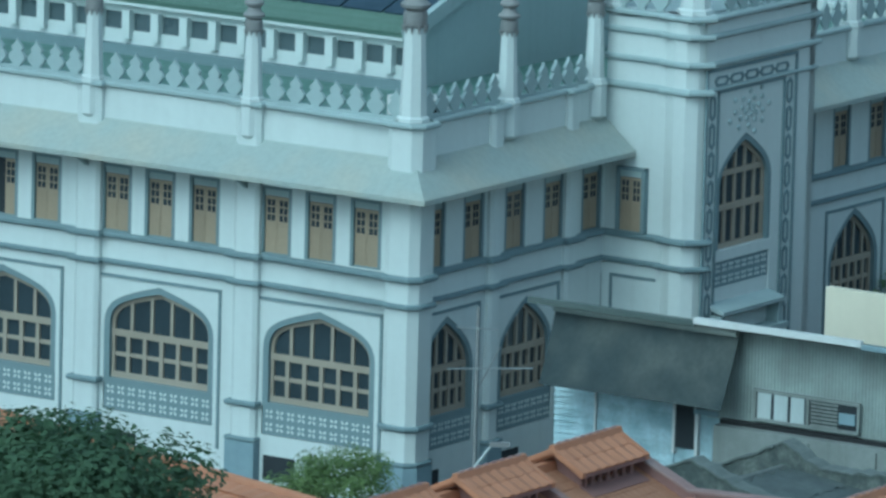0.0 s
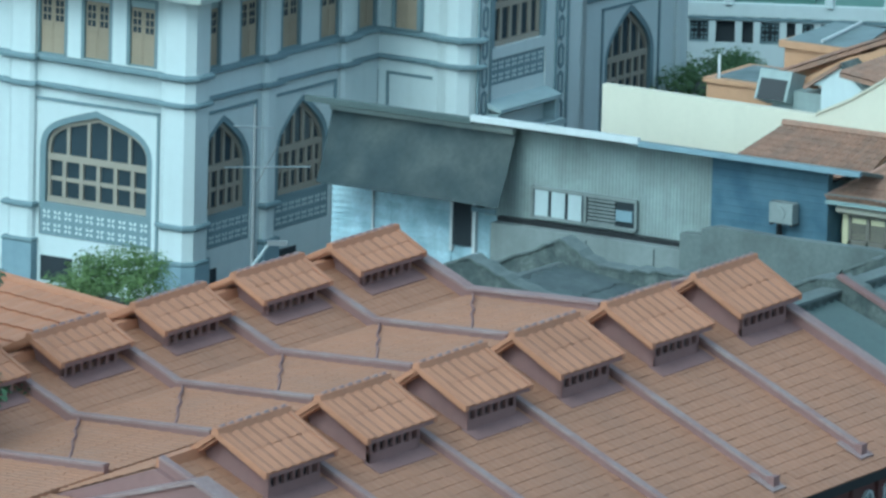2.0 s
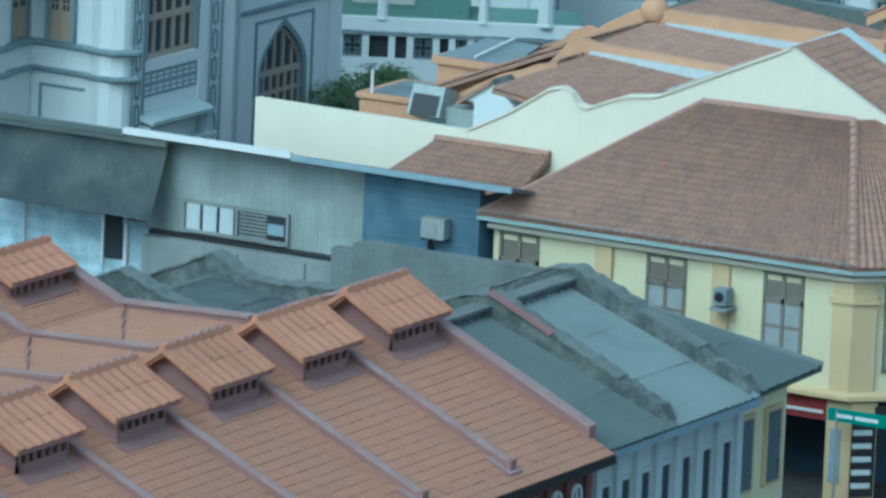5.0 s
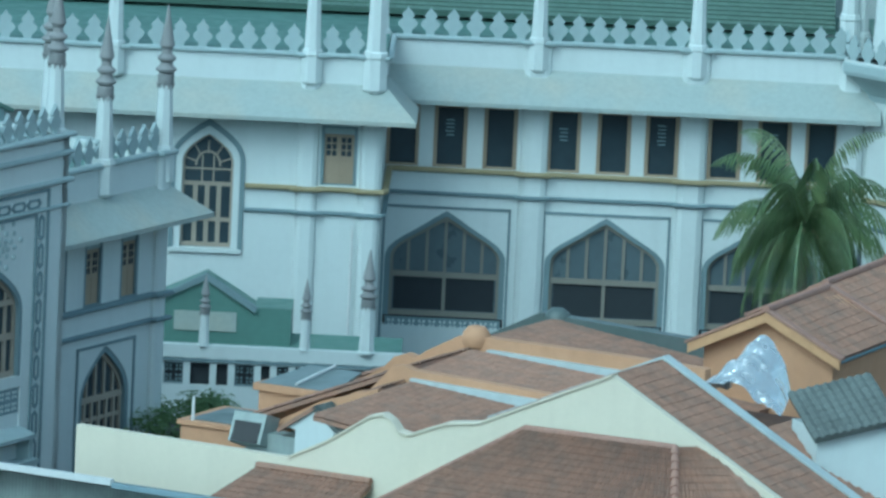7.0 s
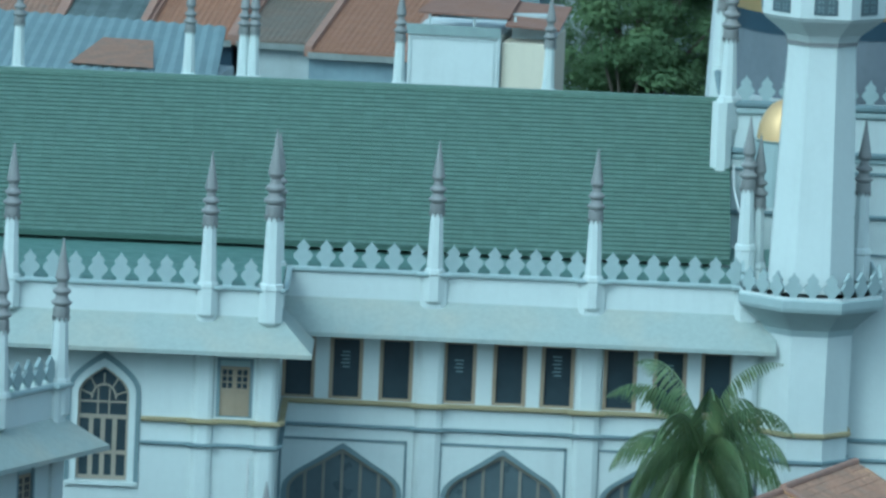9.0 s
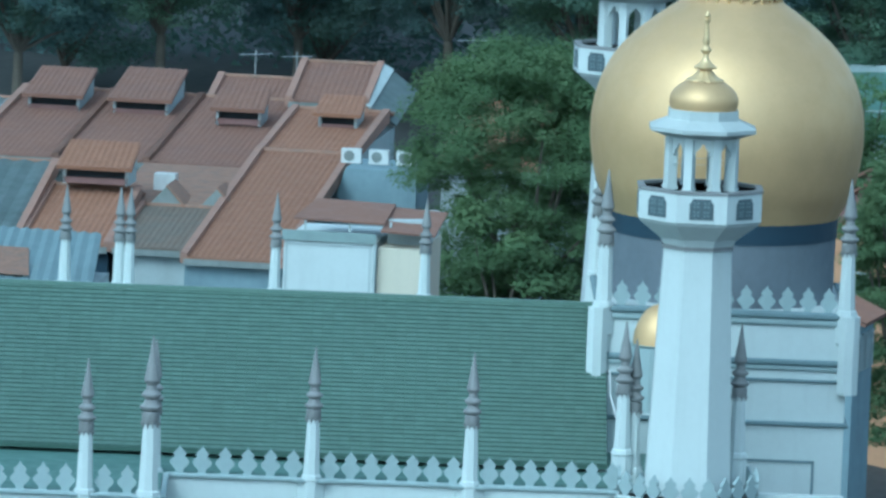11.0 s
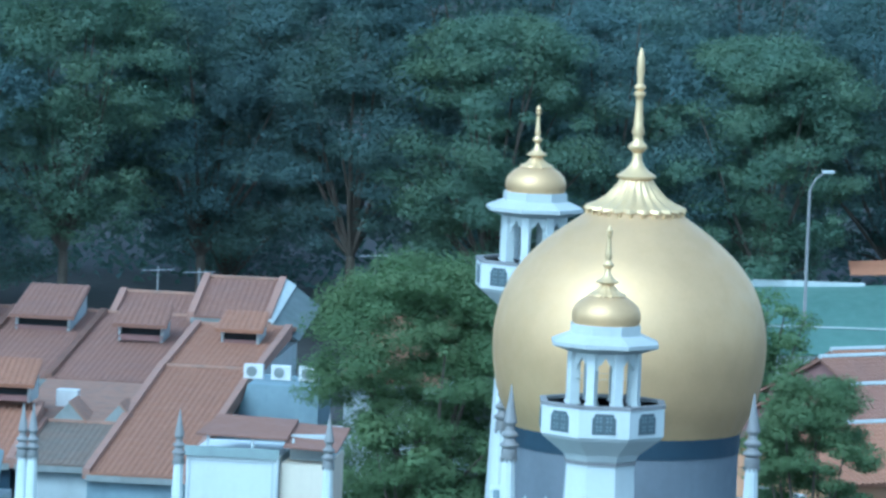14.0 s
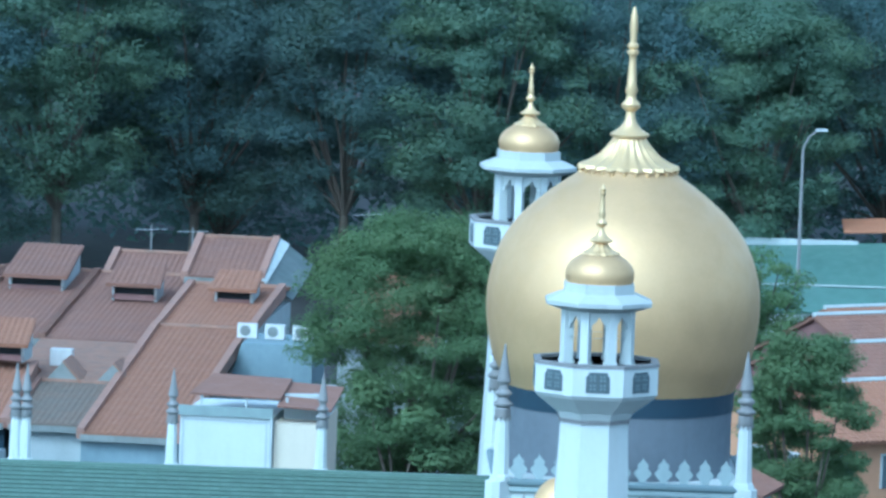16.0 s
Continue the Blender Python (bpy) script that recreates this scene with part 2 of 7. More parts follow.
# ---- mesh helpers ----
class Shape:
    """Vertices and faces gathered before they become one mesh."""

    def __init__(self):
        self.v, self.f = [], []

    def add(self, verts, faces):
        k = len(self.v)
        self.v += [tuple(p) for p in verts]
        self.f += [tuple(k + i for i in q) for q in faces]
        return self

    def box(self, x0, x1, y0, y1, z0, z1):
        return self.add([(x, y, z) for z in (z0, z1) for y in (y0, y1) for x in (x0, x1)],
                        [(0, 2, 3, 1), (4, 5, 7, 6), (0, 1, 5, 4), (2, 6, 7, 3), (0, 4, 6, 2), (1, 3, 7, 5)])

    def prism(self, pts, y0, y1):
        """An outline in x and z, pushed from y0 to y1."""
        n = len(pts)
        return self.add([(x, y0, z) for x, z in pts] + [(x, y1, z) for x, z in pts],
                        [tuple(range(n)), tuple(range(2 * n - 1, n - 1, -1))] + [(i, i + n, (i + 1) % n + n, (i + 1) % n) for i in range(n)])

    def prism_x(self, pts, x0, x1):
        n = len(pts)
        return self.add([(x0, y, z) for y, z in pts] + [(x1, y, z) for y, z in pts],
                        [tuple(range(n)), tuple(range(2 * n - 1, n - 1, -1))] + [(i, i + n, (i + 1) % n + n, (i + 1) % n) for i in range(n)])

    def prism_z(self, pts, z0, z1):
        n = len(pts)
        return self.add([(x, y, z0) for x, y in pts] + [(x, y, z1) for x, y in pts],
                        [tuple(range(n)), tuple(range(2 * n - 1, n - 1, -1))] + [(i, i + n, (i + 1) % n + n, (i + 1) % n) for i in range(n)])

    def slab(self, quad, t):
        """A sheet of thickness t under the four or more corners given."""
        n = len(quad)
        q = [Vector(p) for p in quad]
        nn = (q[1] - q[0]).cross(q[2] - q[0]).normalized() * t
        return self.add(q + [p - nn for p in q], [tuple(range(n)), tuple(range(2 * n - 1, n - 1, -1))] + [(i, i + n, (i + 1) % n + n, (i + 1) % n) for i in range(n)])

    def lathe(self, prof, n=16, cx=0.0, cy=0.0, turn=0.0):
        rings = []
        k = len(self.v)
        for r, z in prof:
            for j in range(n):
                a = turn + 2 * math.pi * j / n
                self.v.append((cx + r * math.cos(a), cy + r * math.sin(a), z))
        for i in range(len(prof) - 1):
            for j in range(n):
                a, b = k + i * n + j, k + i * n + (j + 1) % n
                self.f.append((a, b, b + n, a + n))
        self.f.append(tuple(k + j for j in range(n - 1, -1, -1)))
        e = k + (len(prof) - 1) * n
        self.f.append(tuple(e + j for j in range(n)))
        return self

    def rod(self, a, b, r, n=6, r2=None):
        a, b = Vector(a), Vector(b)
        q = (b - a).to_track_quat("Z", "Y")
        k = len(self.v)
        for p, rr in ((a, r), (b, r if r2 is None else r2)):
            for j in range(n):
                t = 2 * math.pi * j / n
                self.v.append(tuple(p + q @ Vector((rr * math.cos(t), rr * math.sin(t), 0))))
        self.f += [(k + j, k + (j + 1) % n, k + n + (j + 1) % n, k + n + j) for j in range(n)]
        self.f += [tuple(k + j for j in range(n - 1, -1, -1)), tuple(k + n + j for j in range(n))]
        return self

    def sweep(self, plan, prof, closed=False):
        """A moulding: prof is an outline of (outward, z), carried along the plan's points with mitred corners; outward is right of the way."""
        n, m = len(plan), len(prof)
        k = len(self.v)
        P = [Vector((p[0], p[1])) for p in plan]
        for i in range(n):
            d0 = (P[i] - P[i - 1]).normalized() if (i or closed) else None
            d1 = (P[(i + 1) % n] - P[i]).normalized() if (i < n - 1 or closed) else None
            d0, d1 = d0 or d1, d1 or d0
            n0, n1 = Vector((d0.y, -d0.x)), Vector((d1.y, -d1.x))
            o = (n0 + n1) / max(0.3, 1 + n0.dot(n1))
            for w, z in prof:
                self.v.append((P[i].x + o.x * w, P[i].y + o.y * w, z))
        for i in range(n if closed else n - 1):
            for j in range(m):
                a, b = k + i * m + j, k + i * m + (j + 1) % m
                c, d = k + ((i + 1) % n) * m + (j + 1) % m, k + ((i + 1) % n) * m + j
                self.f.append((a, b, c, d))
        if not closed:
            self.f += [tuple(k + j for j in range(m)), tuple(k + (n - 1) * m + j for j in range(m - 1, -1, -1))]
        return self

    def arch_wall(self, s0, s1, z0, z1, c, curve, sill, depth, i0=0.0):
        """A wall from s0 to s1 with an arched opening; curve: the arch from its left foot to its right one."""
        pts = [(c + x, z) for x, z in curve]
        xl, xr = pts[0][0], pts[-1][0]
        for i in (i0, i0 + depth):
            self.add([(s0, i, z0), (xl, i, z0), (xl, i, z1), (s0, i, z1)], [(0, 1, 2, 3)])
            self.add([(xr, i, z0), (s1, i, z0), (s1, i, z1), (xr, i, z1)], [(0, 1, 2, 3)])
            self.add([(xl, i, z0), (xr, i, z0), (xr, i, sill), (xl, i, sill)], [(0, 1, 2, 3)])
            for (xa, za), (xb, zb) in zip(pts, pts[1:]):
                self.add([(xa, i, za), (xb, i, zb), (xb, i, z1), (xa, i, z1)], [(0, 1, 2, 3)])
        loop = [(xl, sill)] + pts + [(xr, sill)]
        for (xa, za), (xb, zb) in zip(loop, loop[1:] + loop[:1]):
            self.add([(xa, i0, za), (xb, i0, zb), (xb, i0 + depth, zb), (xa, i0 + depth, za)], [(0, 1, 2, 3)])
        return self

    def ring(self, outer, inner, y0, y1):
        """A flat band between two outlines of equal count, in x and z (open ends)."""
        n = len(outer)
        k = len(self.v)
        for y in (y0, y1):
            self.v += [(x, y, z) for x, z in outer] + [(x, y, z) for x, z in inner]
        for i in range(n - 1):
            o, p = k + i, k + n + i
            O, P = o + 2 * n, p + 2 * n
            self.f += [(o, o + 1, p + 1, p), (O, P, P + 1, O + 1), (o, O, O + 1, o + 1), (p, p + 1, P + 1, P)]
        return self

    def mesh(self, name, mat, smooth=False):
        me = bpy.data.meshes.new(name)
        me.from_pydata(self.v, [], self.f)
        bm = bmesh.new()
        bm.from_mesh(me)
        if name == "wall":
            bmesh.ops.remove_doubles(bm, verts=bm.verts, dist=1e-4)
        bmesh.ops.recalc_face_normals(bm, faces=bm.faces)
        bm.to_mesh(me)
        bm.free()
        me.materials.append(mat)
        if smooth:
            me.polygons.foreach_set("use_smooth", [True] * len(me.polygons))
            me.set_sharp_from_angle(angle=radians(38))
        return me


def part(name, shape, mat, parent, label="", m=None, smooth=False, kind=""):
    """One mesh object under a thing or under a part."""
    me = shape if isinstance(shape, bpy.types.Mesh) else shape.mesh(name, mat, smooth)
    ob = new(name, me)
    ob.parent = parent
    if m is not None:
        ob.matrix_basis = m
    if label:
        ob["label"] = label
    if kind:
        ob["kind"] = kind
    return ob


def thing(name, m, label, category, group="", kind=""):
    ob = new(name)
    ob.empty_display_size = 0.5
    ob.matrix_basis = m
    return tagged(ob, label, category, group, kind)


def empty_part(name, parent, m=None):
    ob = new(name)
    ob.parent = parent
    if m is not None:
        ob.matrix_basis = m
    return ob


def shift(x, y, z):
    return Matrix.Translation((x, y, z))


ARCH_X = (-1, -0.985, -0.94, -0.86, -0.74, -0.58, -0.40, -0.22, -0.09, 0)
ARCH_Z = (0, 0.17, 0.34, 0.49, 0.615, 0.72, 0.815, 0.90, 0.955, 1)


LANCET_Z = (0, 0.12, 0.25, 0.38, 0.51, 0.64, 0.77, 0.885, 0.955, 1)


KEEL_Z = (0, 0.10, 0.20, 0.31, 0.42, 0.54, 0.68, 0.83, 0.935, 1)
wide_arch = [ARCH_Z]


def arch(hw, spring, apex):
    """Four-centred for the wide openings, lancet for the narrow ones."""
    left = [(hw * x, spring + (apex - spring) * z) for x, z in zip(ARCH_X, wide_arch[0] if hw > 1.9 else LANCET_Z)]
    return left + [(-x, z) for x, z in reversed(left[:-1])]


def arch_at(curve, x):
    for (xa, za), (xb, zb) in zip(curve, curve[1:]):
        if xa <= x <= xb:
            return za + (zb - za) * (x - xa) / max(1e-6, xb - xa)
    return curve[0][1]


def bumpy(p0, p1, at, hw, out):
    """A plan line from p0 to p1 that steps out by `out` round each pier."""
    a, b = Vector(p0), Vector(p1)
    d = (b - a).normalized()
    o = Vector((d.y, -d.x)) * out
    pts = [a]
    for s in sorted(at):
        c = a + d * s
        pts += [c - d * hw, c - d * hw + o, c + d * hw + o, c + d * hw]
    return [tuple(p) for p in pts + [b]]


# ---- ornaments that the whole mosque shares ----
def ledge(z, h, out, base=0.0):
    """A rounded string course."""
    return [(base - 0.05, z - h), (base + out * 0.5, z - h), (base + out, z - h * 0.7), (base + out, z - h * 0.25), (base + out * 0.6, z), (base - 0.05, z)]


MERLON_PTS = [(-0.16, 0.0), (-0.14, 0.10), (-0.33, 0.30), (-0.36, 0.40), (-0.26, 0.52), (-0.17, 0.60), (-0.24, 0.68), (-0.20, 0.76), (-0.07, 0.88), (0, 1.02)]
MERLON = Shape().prism(MERLON_PTS + [(-x, z) for x, z in reversed(MERLON_PTS[:-1])], -0.06, 0.06).mesh("merlon", PALE)


def balustrade(parent, p0, p1, z, size=1.0, pitch=0.78, mesh=None):
    """Merlons along a line, each a piece of its own."""
    a, b = Vector(p0), Vector(p1)
    d = b - a
    n = max(1, round(d.length / (pitch * size)))
    ang = math.atan2(d.y, d.x)
    for i in range(n):
        c = a + d * ((i + 0.5) / n)
        part("merlon", mesh or MERLON, None, parent, m=Matrix.Translation((c.x, c.y, z)) @ Matrix.Rotation(ang, 4, "Z") @ Matrix.Diagonal((size, size, size, 1)))


PIN_SHAFT = Shape().lathe([(0.42, 0), (0.42, 0.10), (0.35, 0.14), (0.26, 2.35), (0.26, 2.45)], 8, turn=math.pi / 8).mesh("shaft", WHITE)
PIN_CAP = Shape().lathe([(0.27, 2.35), (0.30, 2.42), (0.30, 2.72), (0.24, 2.76), (0.36, 2.84), (0.38, 2.92), (0.25, 3.02), (0.21, 3.16), (0.33, 3.26), (0.33, 3.34), (0.19, 3.46), (0.17, 3.62), (0.27, 3.78), (0.24, 3.95), (0.12, 4.6), (0.03, 5.2), (0.0, 5.28)], 12).mesh("finial", CAPGREY, True)
PIN_TEETH = Shape()
for _i in range(10):
    _a = 2 * math.pi * _i / 10
    PIN_TEETH.rod((0.29 * math.cos(_a), 0.29 * math.sin(_a), 2.40), (0.28 * math.cos(_a), 0.28 * math.sin(_a), 2.20), 0.055, 4, 0.01)
PIN_TEETH = PIN_TEETH.mesh("dentils", CAPGREY)
PIN_FOOT = Shape().lathe([(0.28, -1.28), (0.43, -1.15), (0.43, -0.12), (0.47, -0.08), (0.47, 0.0)], 8, turn=math.pi / 8).mesh("corbel", WHITE)


def pinnacle(parent, x, y, z, s=1.0, foot=True, h=1.0):
    p = part("pinnacle", PIN_SHAFT, None, parent, m=Matrix.Translation((x, y, z)) @ Matrix.Diagonal((s, s, s * h, 1)))
    part("finial", PIN_CAP, None, p, "weathered grey finial")
    part("dentils", PIN_TEETH, None, p)
    if foot:
        part("corbel", PIN_FOOT, None, p)
    return p


def petals(w, h, pitch=0.5):
    """Rows of four-petalled flowers that fill a grille of that size."""
    g = Shape()
    nx, nz = max(1, round(w / pitch)), max(1, round(h / pitch))
    for i in range(nx):
        for j in range(nz):
            cx, cz = (i + 0.5) / nx * w - w / 2, (j + 0.5) / nz * h
            for q in range(4):
                a = math.pi / 4 + q * math.pi / 2
                u, n = Vector((math.cos(a), math.sin(a))), Vector((-math.sin(a), math.cos(a)))
                k = pitch
                pts = [Vector((cx, cz)) + u * (k * r) + n * (k * t) for r, t in ((0.10, 0), (0.20, -0.10), (0.38, -0.10), (0.46, 0), (0.38, 0.10), (0.20, 0.10))]
                g.prism([tuple(p) for p in pts], -0.012, 0.01)
    return g


_cache = {}


def cached(key, build):
    if key not in _cache:
        _cache[key] = build()
    return _cache[key]


def arched_window(parent, m, hw, spring, apex, sill, transom, cols=6, rows=2, glass=None, upper=5, lower_open=False, timber=None):
    """Timber window in an arched opening, in the wall's own axes: along, inward, up."""
    key = (hw, spring, apex, sill, transom, cols, rows, upper, lower_open)
    cv, ci = arch(hw, spring, apex), arch(hw - 0.16, spring + 0.02, apex - 0.2)

    def border():
        g = Shape()
        o = [(-hw - 0.02, sill)] + [(x * 1.0, z) for x, z in arch(hw + 0.02, spring, apex + 0.03)] + [(hw + 0.02, sill)]
        i = [(-hw + 0.22, sill)] + arch(hw - 0.22, spring + 0.02, apex - 0.24) + [(hw - 0.22, sill)]
        return g.ring(o, i, 0.02, 0.16).mesh("surround", TRIM)

    def frame_mesh():
        g = Shape()
        w = hw - 0.2
        cc = arch(w, spring, apex - 0.22)
        o = [(-w, sill)] + cc + [(w, sill)]
        i = [(-w + 0.14, sill)] + arch(w - 0.14, spring, apex - 0.42) + [(w - 0.14, sill)]
        g.ring(o, i, 0.17, 0.30)
        g.box(-w, w, 0.15, 0.31, transom - 0.11, transom + 0.11)
        g.box(-w, w, 0.15, 0.31, sill, sill + 0.22)
        for k in range(1, upper):
            x = -w + 2 * w * k / upper
            g.box(x - 0.06, x + 0.06, 0.18, 0.29, transom, arch_at(cc, x) - 0.05)
        if lower_open:
            g.box(-0.07, 0.07, 0.18, 0.29, sill, transom)
        else:
            for k in range(1, cols):
                x = -w + 2 * w * k / cols
                g.box(x - 0.075, x + 0.075, 0.17, 0.29, sill, transom)
            for k in range(1, rows):
                z = sill + 0.1 + (transom - sill - 0.1) * k / rows
                g.box(-w, w, 0.19, 0.28, z - 0.07, z + 0.07)
        return g.mesh("frame", timber or FRAMEW)

    def pane():
        return Shape().prism([(-hw + 0.2, sill)] + arch(hw - 0.2, spring, apex - 0.22) + [(hw - 0.2, sill)], 0.26, 0.275).mesh("pane", glass or GLASS)
    w = part("window", cached((key, "b"), border), None, parent, "arched window with a grey surround", m=m)
    part("frame", cached((key, "f"), frame_mesh), None, w, "pale brown timber frame")
    part("pane", cached((key, "p", (glass or GLASS).name), pane), None, w)
    return w


def grille(parent, m, w, h, pitch=0.42):
    def back():
        return Shape().box(-w / 2, w / 2, 0.02, 0.10, 0, h).mesh("grille", TRIM)
    g = part("grille", cached((w, h, "g"), back), None, parent, "grey pierced grille with white flowers", m=m)
    part("petals", cached((w, h, pitch, "p"), lambda: petals(w - 0.1, h - 0.1, pitch).mesh("petals", WHITE)), None, g, m=shift(0, 0.02, 0.05), kind="stuff")
    return g


def shutter(parent, m, w, h, state="shut"):
    """A pair of timber leaves in a grey frame."""
    def frame_mesh():
        g = Shape()
        g.box(-w / 2, -w / 2 + 0.13, 0.0, 0.25, 0, h).box(w / 2 - 0.13, w / 2, 0.0, 0.25, 0, h).box(-w / 2, w / 2, 0.0, 0.25, h - 0.10, h).box(-w / 2, w / 2, 0.0, 0.25, 0, 0.05)
        return g.mesh("frame", TRIM)

    def leaf_mesh():
        g = Shape()
        lw = (w - 0.26) / 2
        g.box(0.005, lw - 0.005, 0.10, 0.15, 0.05, h - 0.36)
        g.box(0.06, lw - 0.06, 0.085, 0.10, 0.14, h * 0.42)
        return g.mesh("leaf", WOOD)

    def lights():
        g = Shape()
        lw = (w - 0.26) / 2
        for i in range(2):
            for j in range(3):
                x0 = 0.08 + i * (lw - 0.14) / 2
                z0 = h * 0.49 + j * (h * 0.33) / 3
                g.box(x0, x0 + (lw - 0.14) / 2 - 0.05, 0.085, 0.097, z0, z0 + h * 0.11 - 0.05)
        return g.mesh("glazing", GLASS)
    s = part("shutter", cached((w, h, "sf"), frame_mesh), None, parent, "brown timber shutters in a grey frame", m=m)
    # behind an open pair the sheet is near-black, painting the unlit room
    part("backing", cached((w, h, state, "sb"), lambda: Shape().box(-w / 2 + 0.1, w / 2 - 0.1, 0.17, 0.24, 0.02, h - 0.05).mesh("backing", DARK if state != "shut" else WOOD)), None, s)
    part("transom", cached((w, h, "st"), lambda: Shape().box(-w / 2 + 0.13, w / 2 - 0.13, 0.06, 0.16, h - 0.33, h - 0.11).mesh("transom", PALE)), None, s)
    if state == "shut":
        for k in (0, 1):
            lm = cached((w, h, "sl"), leaf_mesh)
            lf = part("leaf", lm, None, s, m=shift(-(w - 0.26) / 2 if k == 0 else 0, 0, 0))
            part("glazing", cached((w, h, "sg"), lights), None, lf)
    else:
        lf = part("leaf", cached((w, h, "sl"), leaf_mesh), None, s, m=shift(0.02, 0, 0))
        part("glazing", cached((w, h, "sg"), lights), None, lf)
    return s


def storey(g, s0, s1, z0, z1, holes, hz0, hz1, depth=0.3, i0=0.0):
    """A wall with oblong openings all of one height, as one shell."""
    xs = sorted({s0, s1, *(x for h in holes for x in h)})
    zs = [z0, hz0, hz1, z1]
    n = len(xs)
    idx = lambda a, b, d: (d * 4 + b) * n + a
    vs = [(x, i0 + depth * d, z) for d in (0, 1) for z in zs for x in xs]
    solid = {(a, b) for a in range(n - 1) for b in range(3) if not (b == 1 and any(h[0] <= (xs[a] + xs[a + 1]) / 2 <= h[1] for h in holes))}
    fs = []
    for a, b in solid:
        for d in (0, 1):
            fs.append((idx(a, b, d), idx(a + 1, b, d), idx(a + 1, b + 1, d), idx(a, b + 1, d)))
        for (c, e), (p, q) in (((a - 1, b), ((a, b), (a, b + 1))), ((a + 1, b), ((a + 1, b), (a + 1, b + 1))), ((a, b - 1), ((a, b), (a + 1, b))), ((a, b + 1), ((a, b + 1), (a + 1, b + 1)))):
            if (c, e) not in solid:
                fs.append((idx(*p, 0), idx(*q, 0), idx(*q, 1), idx(*p, 1)))
    return g.add(vs, fs)


# ---- ground ----
_g = Shape()
_g.add([(-3000, -3000, 0), (3000, -3000, 0), (3000, 3000, 0), (-3000, 3000, 0)], [(0, 1, 2, 3)])
ground = tagged(new("ground", _g.mesh("ground", ASPHALT)), "grey asphalt street ground between the buildings", "ground", kind="structure")


# ---- the mosque's annex ----
annex = thing("mosque_annex", pose(-1.02, 294.81, 0, 0, 0, -33.4), "white mosque annex with grey mouldings and brown shutters", "mosque building")
FRONT = Matrix.Identity(4)
SIDE = Matrix.Rotation(radians(90), 4, "Z")
BAY = 6.57
FRONT_PIERS = [-BAY * k for k in range(0, 6)]
SIDE_PIERS = [4.85, 9.55]


def bay_lower(parent, F, s0, s1, c, hw, spring=4.75, apex=6.22, sill=2.85, base=1.72):
    """One bay of the lower storey: arched window, grille under it, sunk panel round the arch."""
    wall = part("wall", Shape().arch_wall(s0, s1, 0, 6.9, c, arch(hw, spring, apex), 1.74, 0.45), WHITE, parent, m=F)
    arched_window(parent, F @ shift(c, 0, 0), hw, spring, apex, sill, 4.42)
    grille(parent, F @ shift(c, 0.0, base + 0.04), 2 * hw - 0.06, 0.98)
    g = Shape().box(c - hw, c + hw, 0.02, 0.3, sill - 0.12, sill + 0.02)
    part("sill", g, TRIM, parent, m=F)
    a, b = s0 + 0.02, s1 - 0.02
    g = Shape()
    for x0, x1, z0, z1 in ((c - hw - 0.26, c + hw + 0.26, 6.36, 6.46), (c - hw - 0.30, c - hw - 0.20, 1.0, 6.46), (c + hw + 0.20, c + hw + 0.30, 1.0, 6.46)):
        g.box(x0, x1, -0.05, 0.02, z0, z1)
    part("panel_moulding", g, TRIM, parent, m=F)
    lo = Shape().box(c - hw + 0.1, c - hw + 1.4, -0.01, 0.05, 0.2, 1.05)
    part("vent", lo, DARK, parent, m=F)


def pier(parent, F, s, hw=0.5, out=0.26, z1=13.0):
    g = Shape().prism_z([(s - hw, 0), (s - hw, -out * 0.6), (s - hw + 0.14, -out), (s + hw - 0.14, -out), (s + hw, -out * 0.6), (s + hw, 0)], 0, z1)
    p = part("pier", g, WHITE, parent, m=F)
    for z, h, o in ((2.86, 0.2, 0.14), (1.62, 0.16, 0.12)):
        part("pier_band", Shape().sweep([(s - hw, 0.0), (s - hw, -out), (s + hw, -out), (s + hw, 0.0)], ledge(z, h, o)), TRIM, parent, m=F)
    g = Shape().prism_z([(s - hw - 0.1, 0), (s - hw - 0.1, -out - 0.1), (s + hw + 0.1, -out - 0.1), (s + hw + 0.1, 0)], 0, 1.46)
    part("plinth", g, BLUEL, parent, m=F)
    return p


for k in range(5):
    s0, s1 = -BAY * (k + 1), -BAY * k
    c = s0 + 2.92
    bay_lower(annex, FRONT, s0, s1, c, 2.27)
    holes = [(s0 + d - 0.63, s0 + d + 0.63) for d in (1.07, 2.87, 4.70)]
    part("wall", storey(Shape(), s0, s1, 6.9, 13.0, holes, 7.92, 10.24), WHITE, annex, m=FRONT)
    for i, (a, b) in enumerate(holes):
        shutter(annex, FRONT @ shift((a + b) / 2, 0, 7.92), b - a, 2.32, "open" if (k == 2 and i in (0, 1)) else "shut")
for s in FRONT_PIERS[1:]:
    pier(annex, FRONT, s)
g = Shape().prism_z([(-0.85, 0.3), (-0.85, -0.3), (-0.62, -0.42), (0.15, -0.42), (0.42, -0.15), (0.42, 0.62), (0.3, 0.85), (-0.3, 0.85)], 0, 13.0)
part("corner_pier", g, WHITE, annex)
g = Shape()
CP = [(-0.85, 0.3), (-0.85, -0.3), (-0.62, -0.42), (0.15, -0.42), (0.42, -0.15), (0.42, 0.62), (0.3, 0.85)]
for z, h, o in ((2.86, 0.2, 0.14), (1.62, 0.16, 0.12)):
    g.sweep(CP, ledge(z, h, o))
part("pier_band", g, TRIM, annex)
part("plinth", Shape().sweep(CP, [(-0.1, 0), (0.12, 0), (0.12, 1.46), (-0.1, 1.46)]), BLUEL, annex)

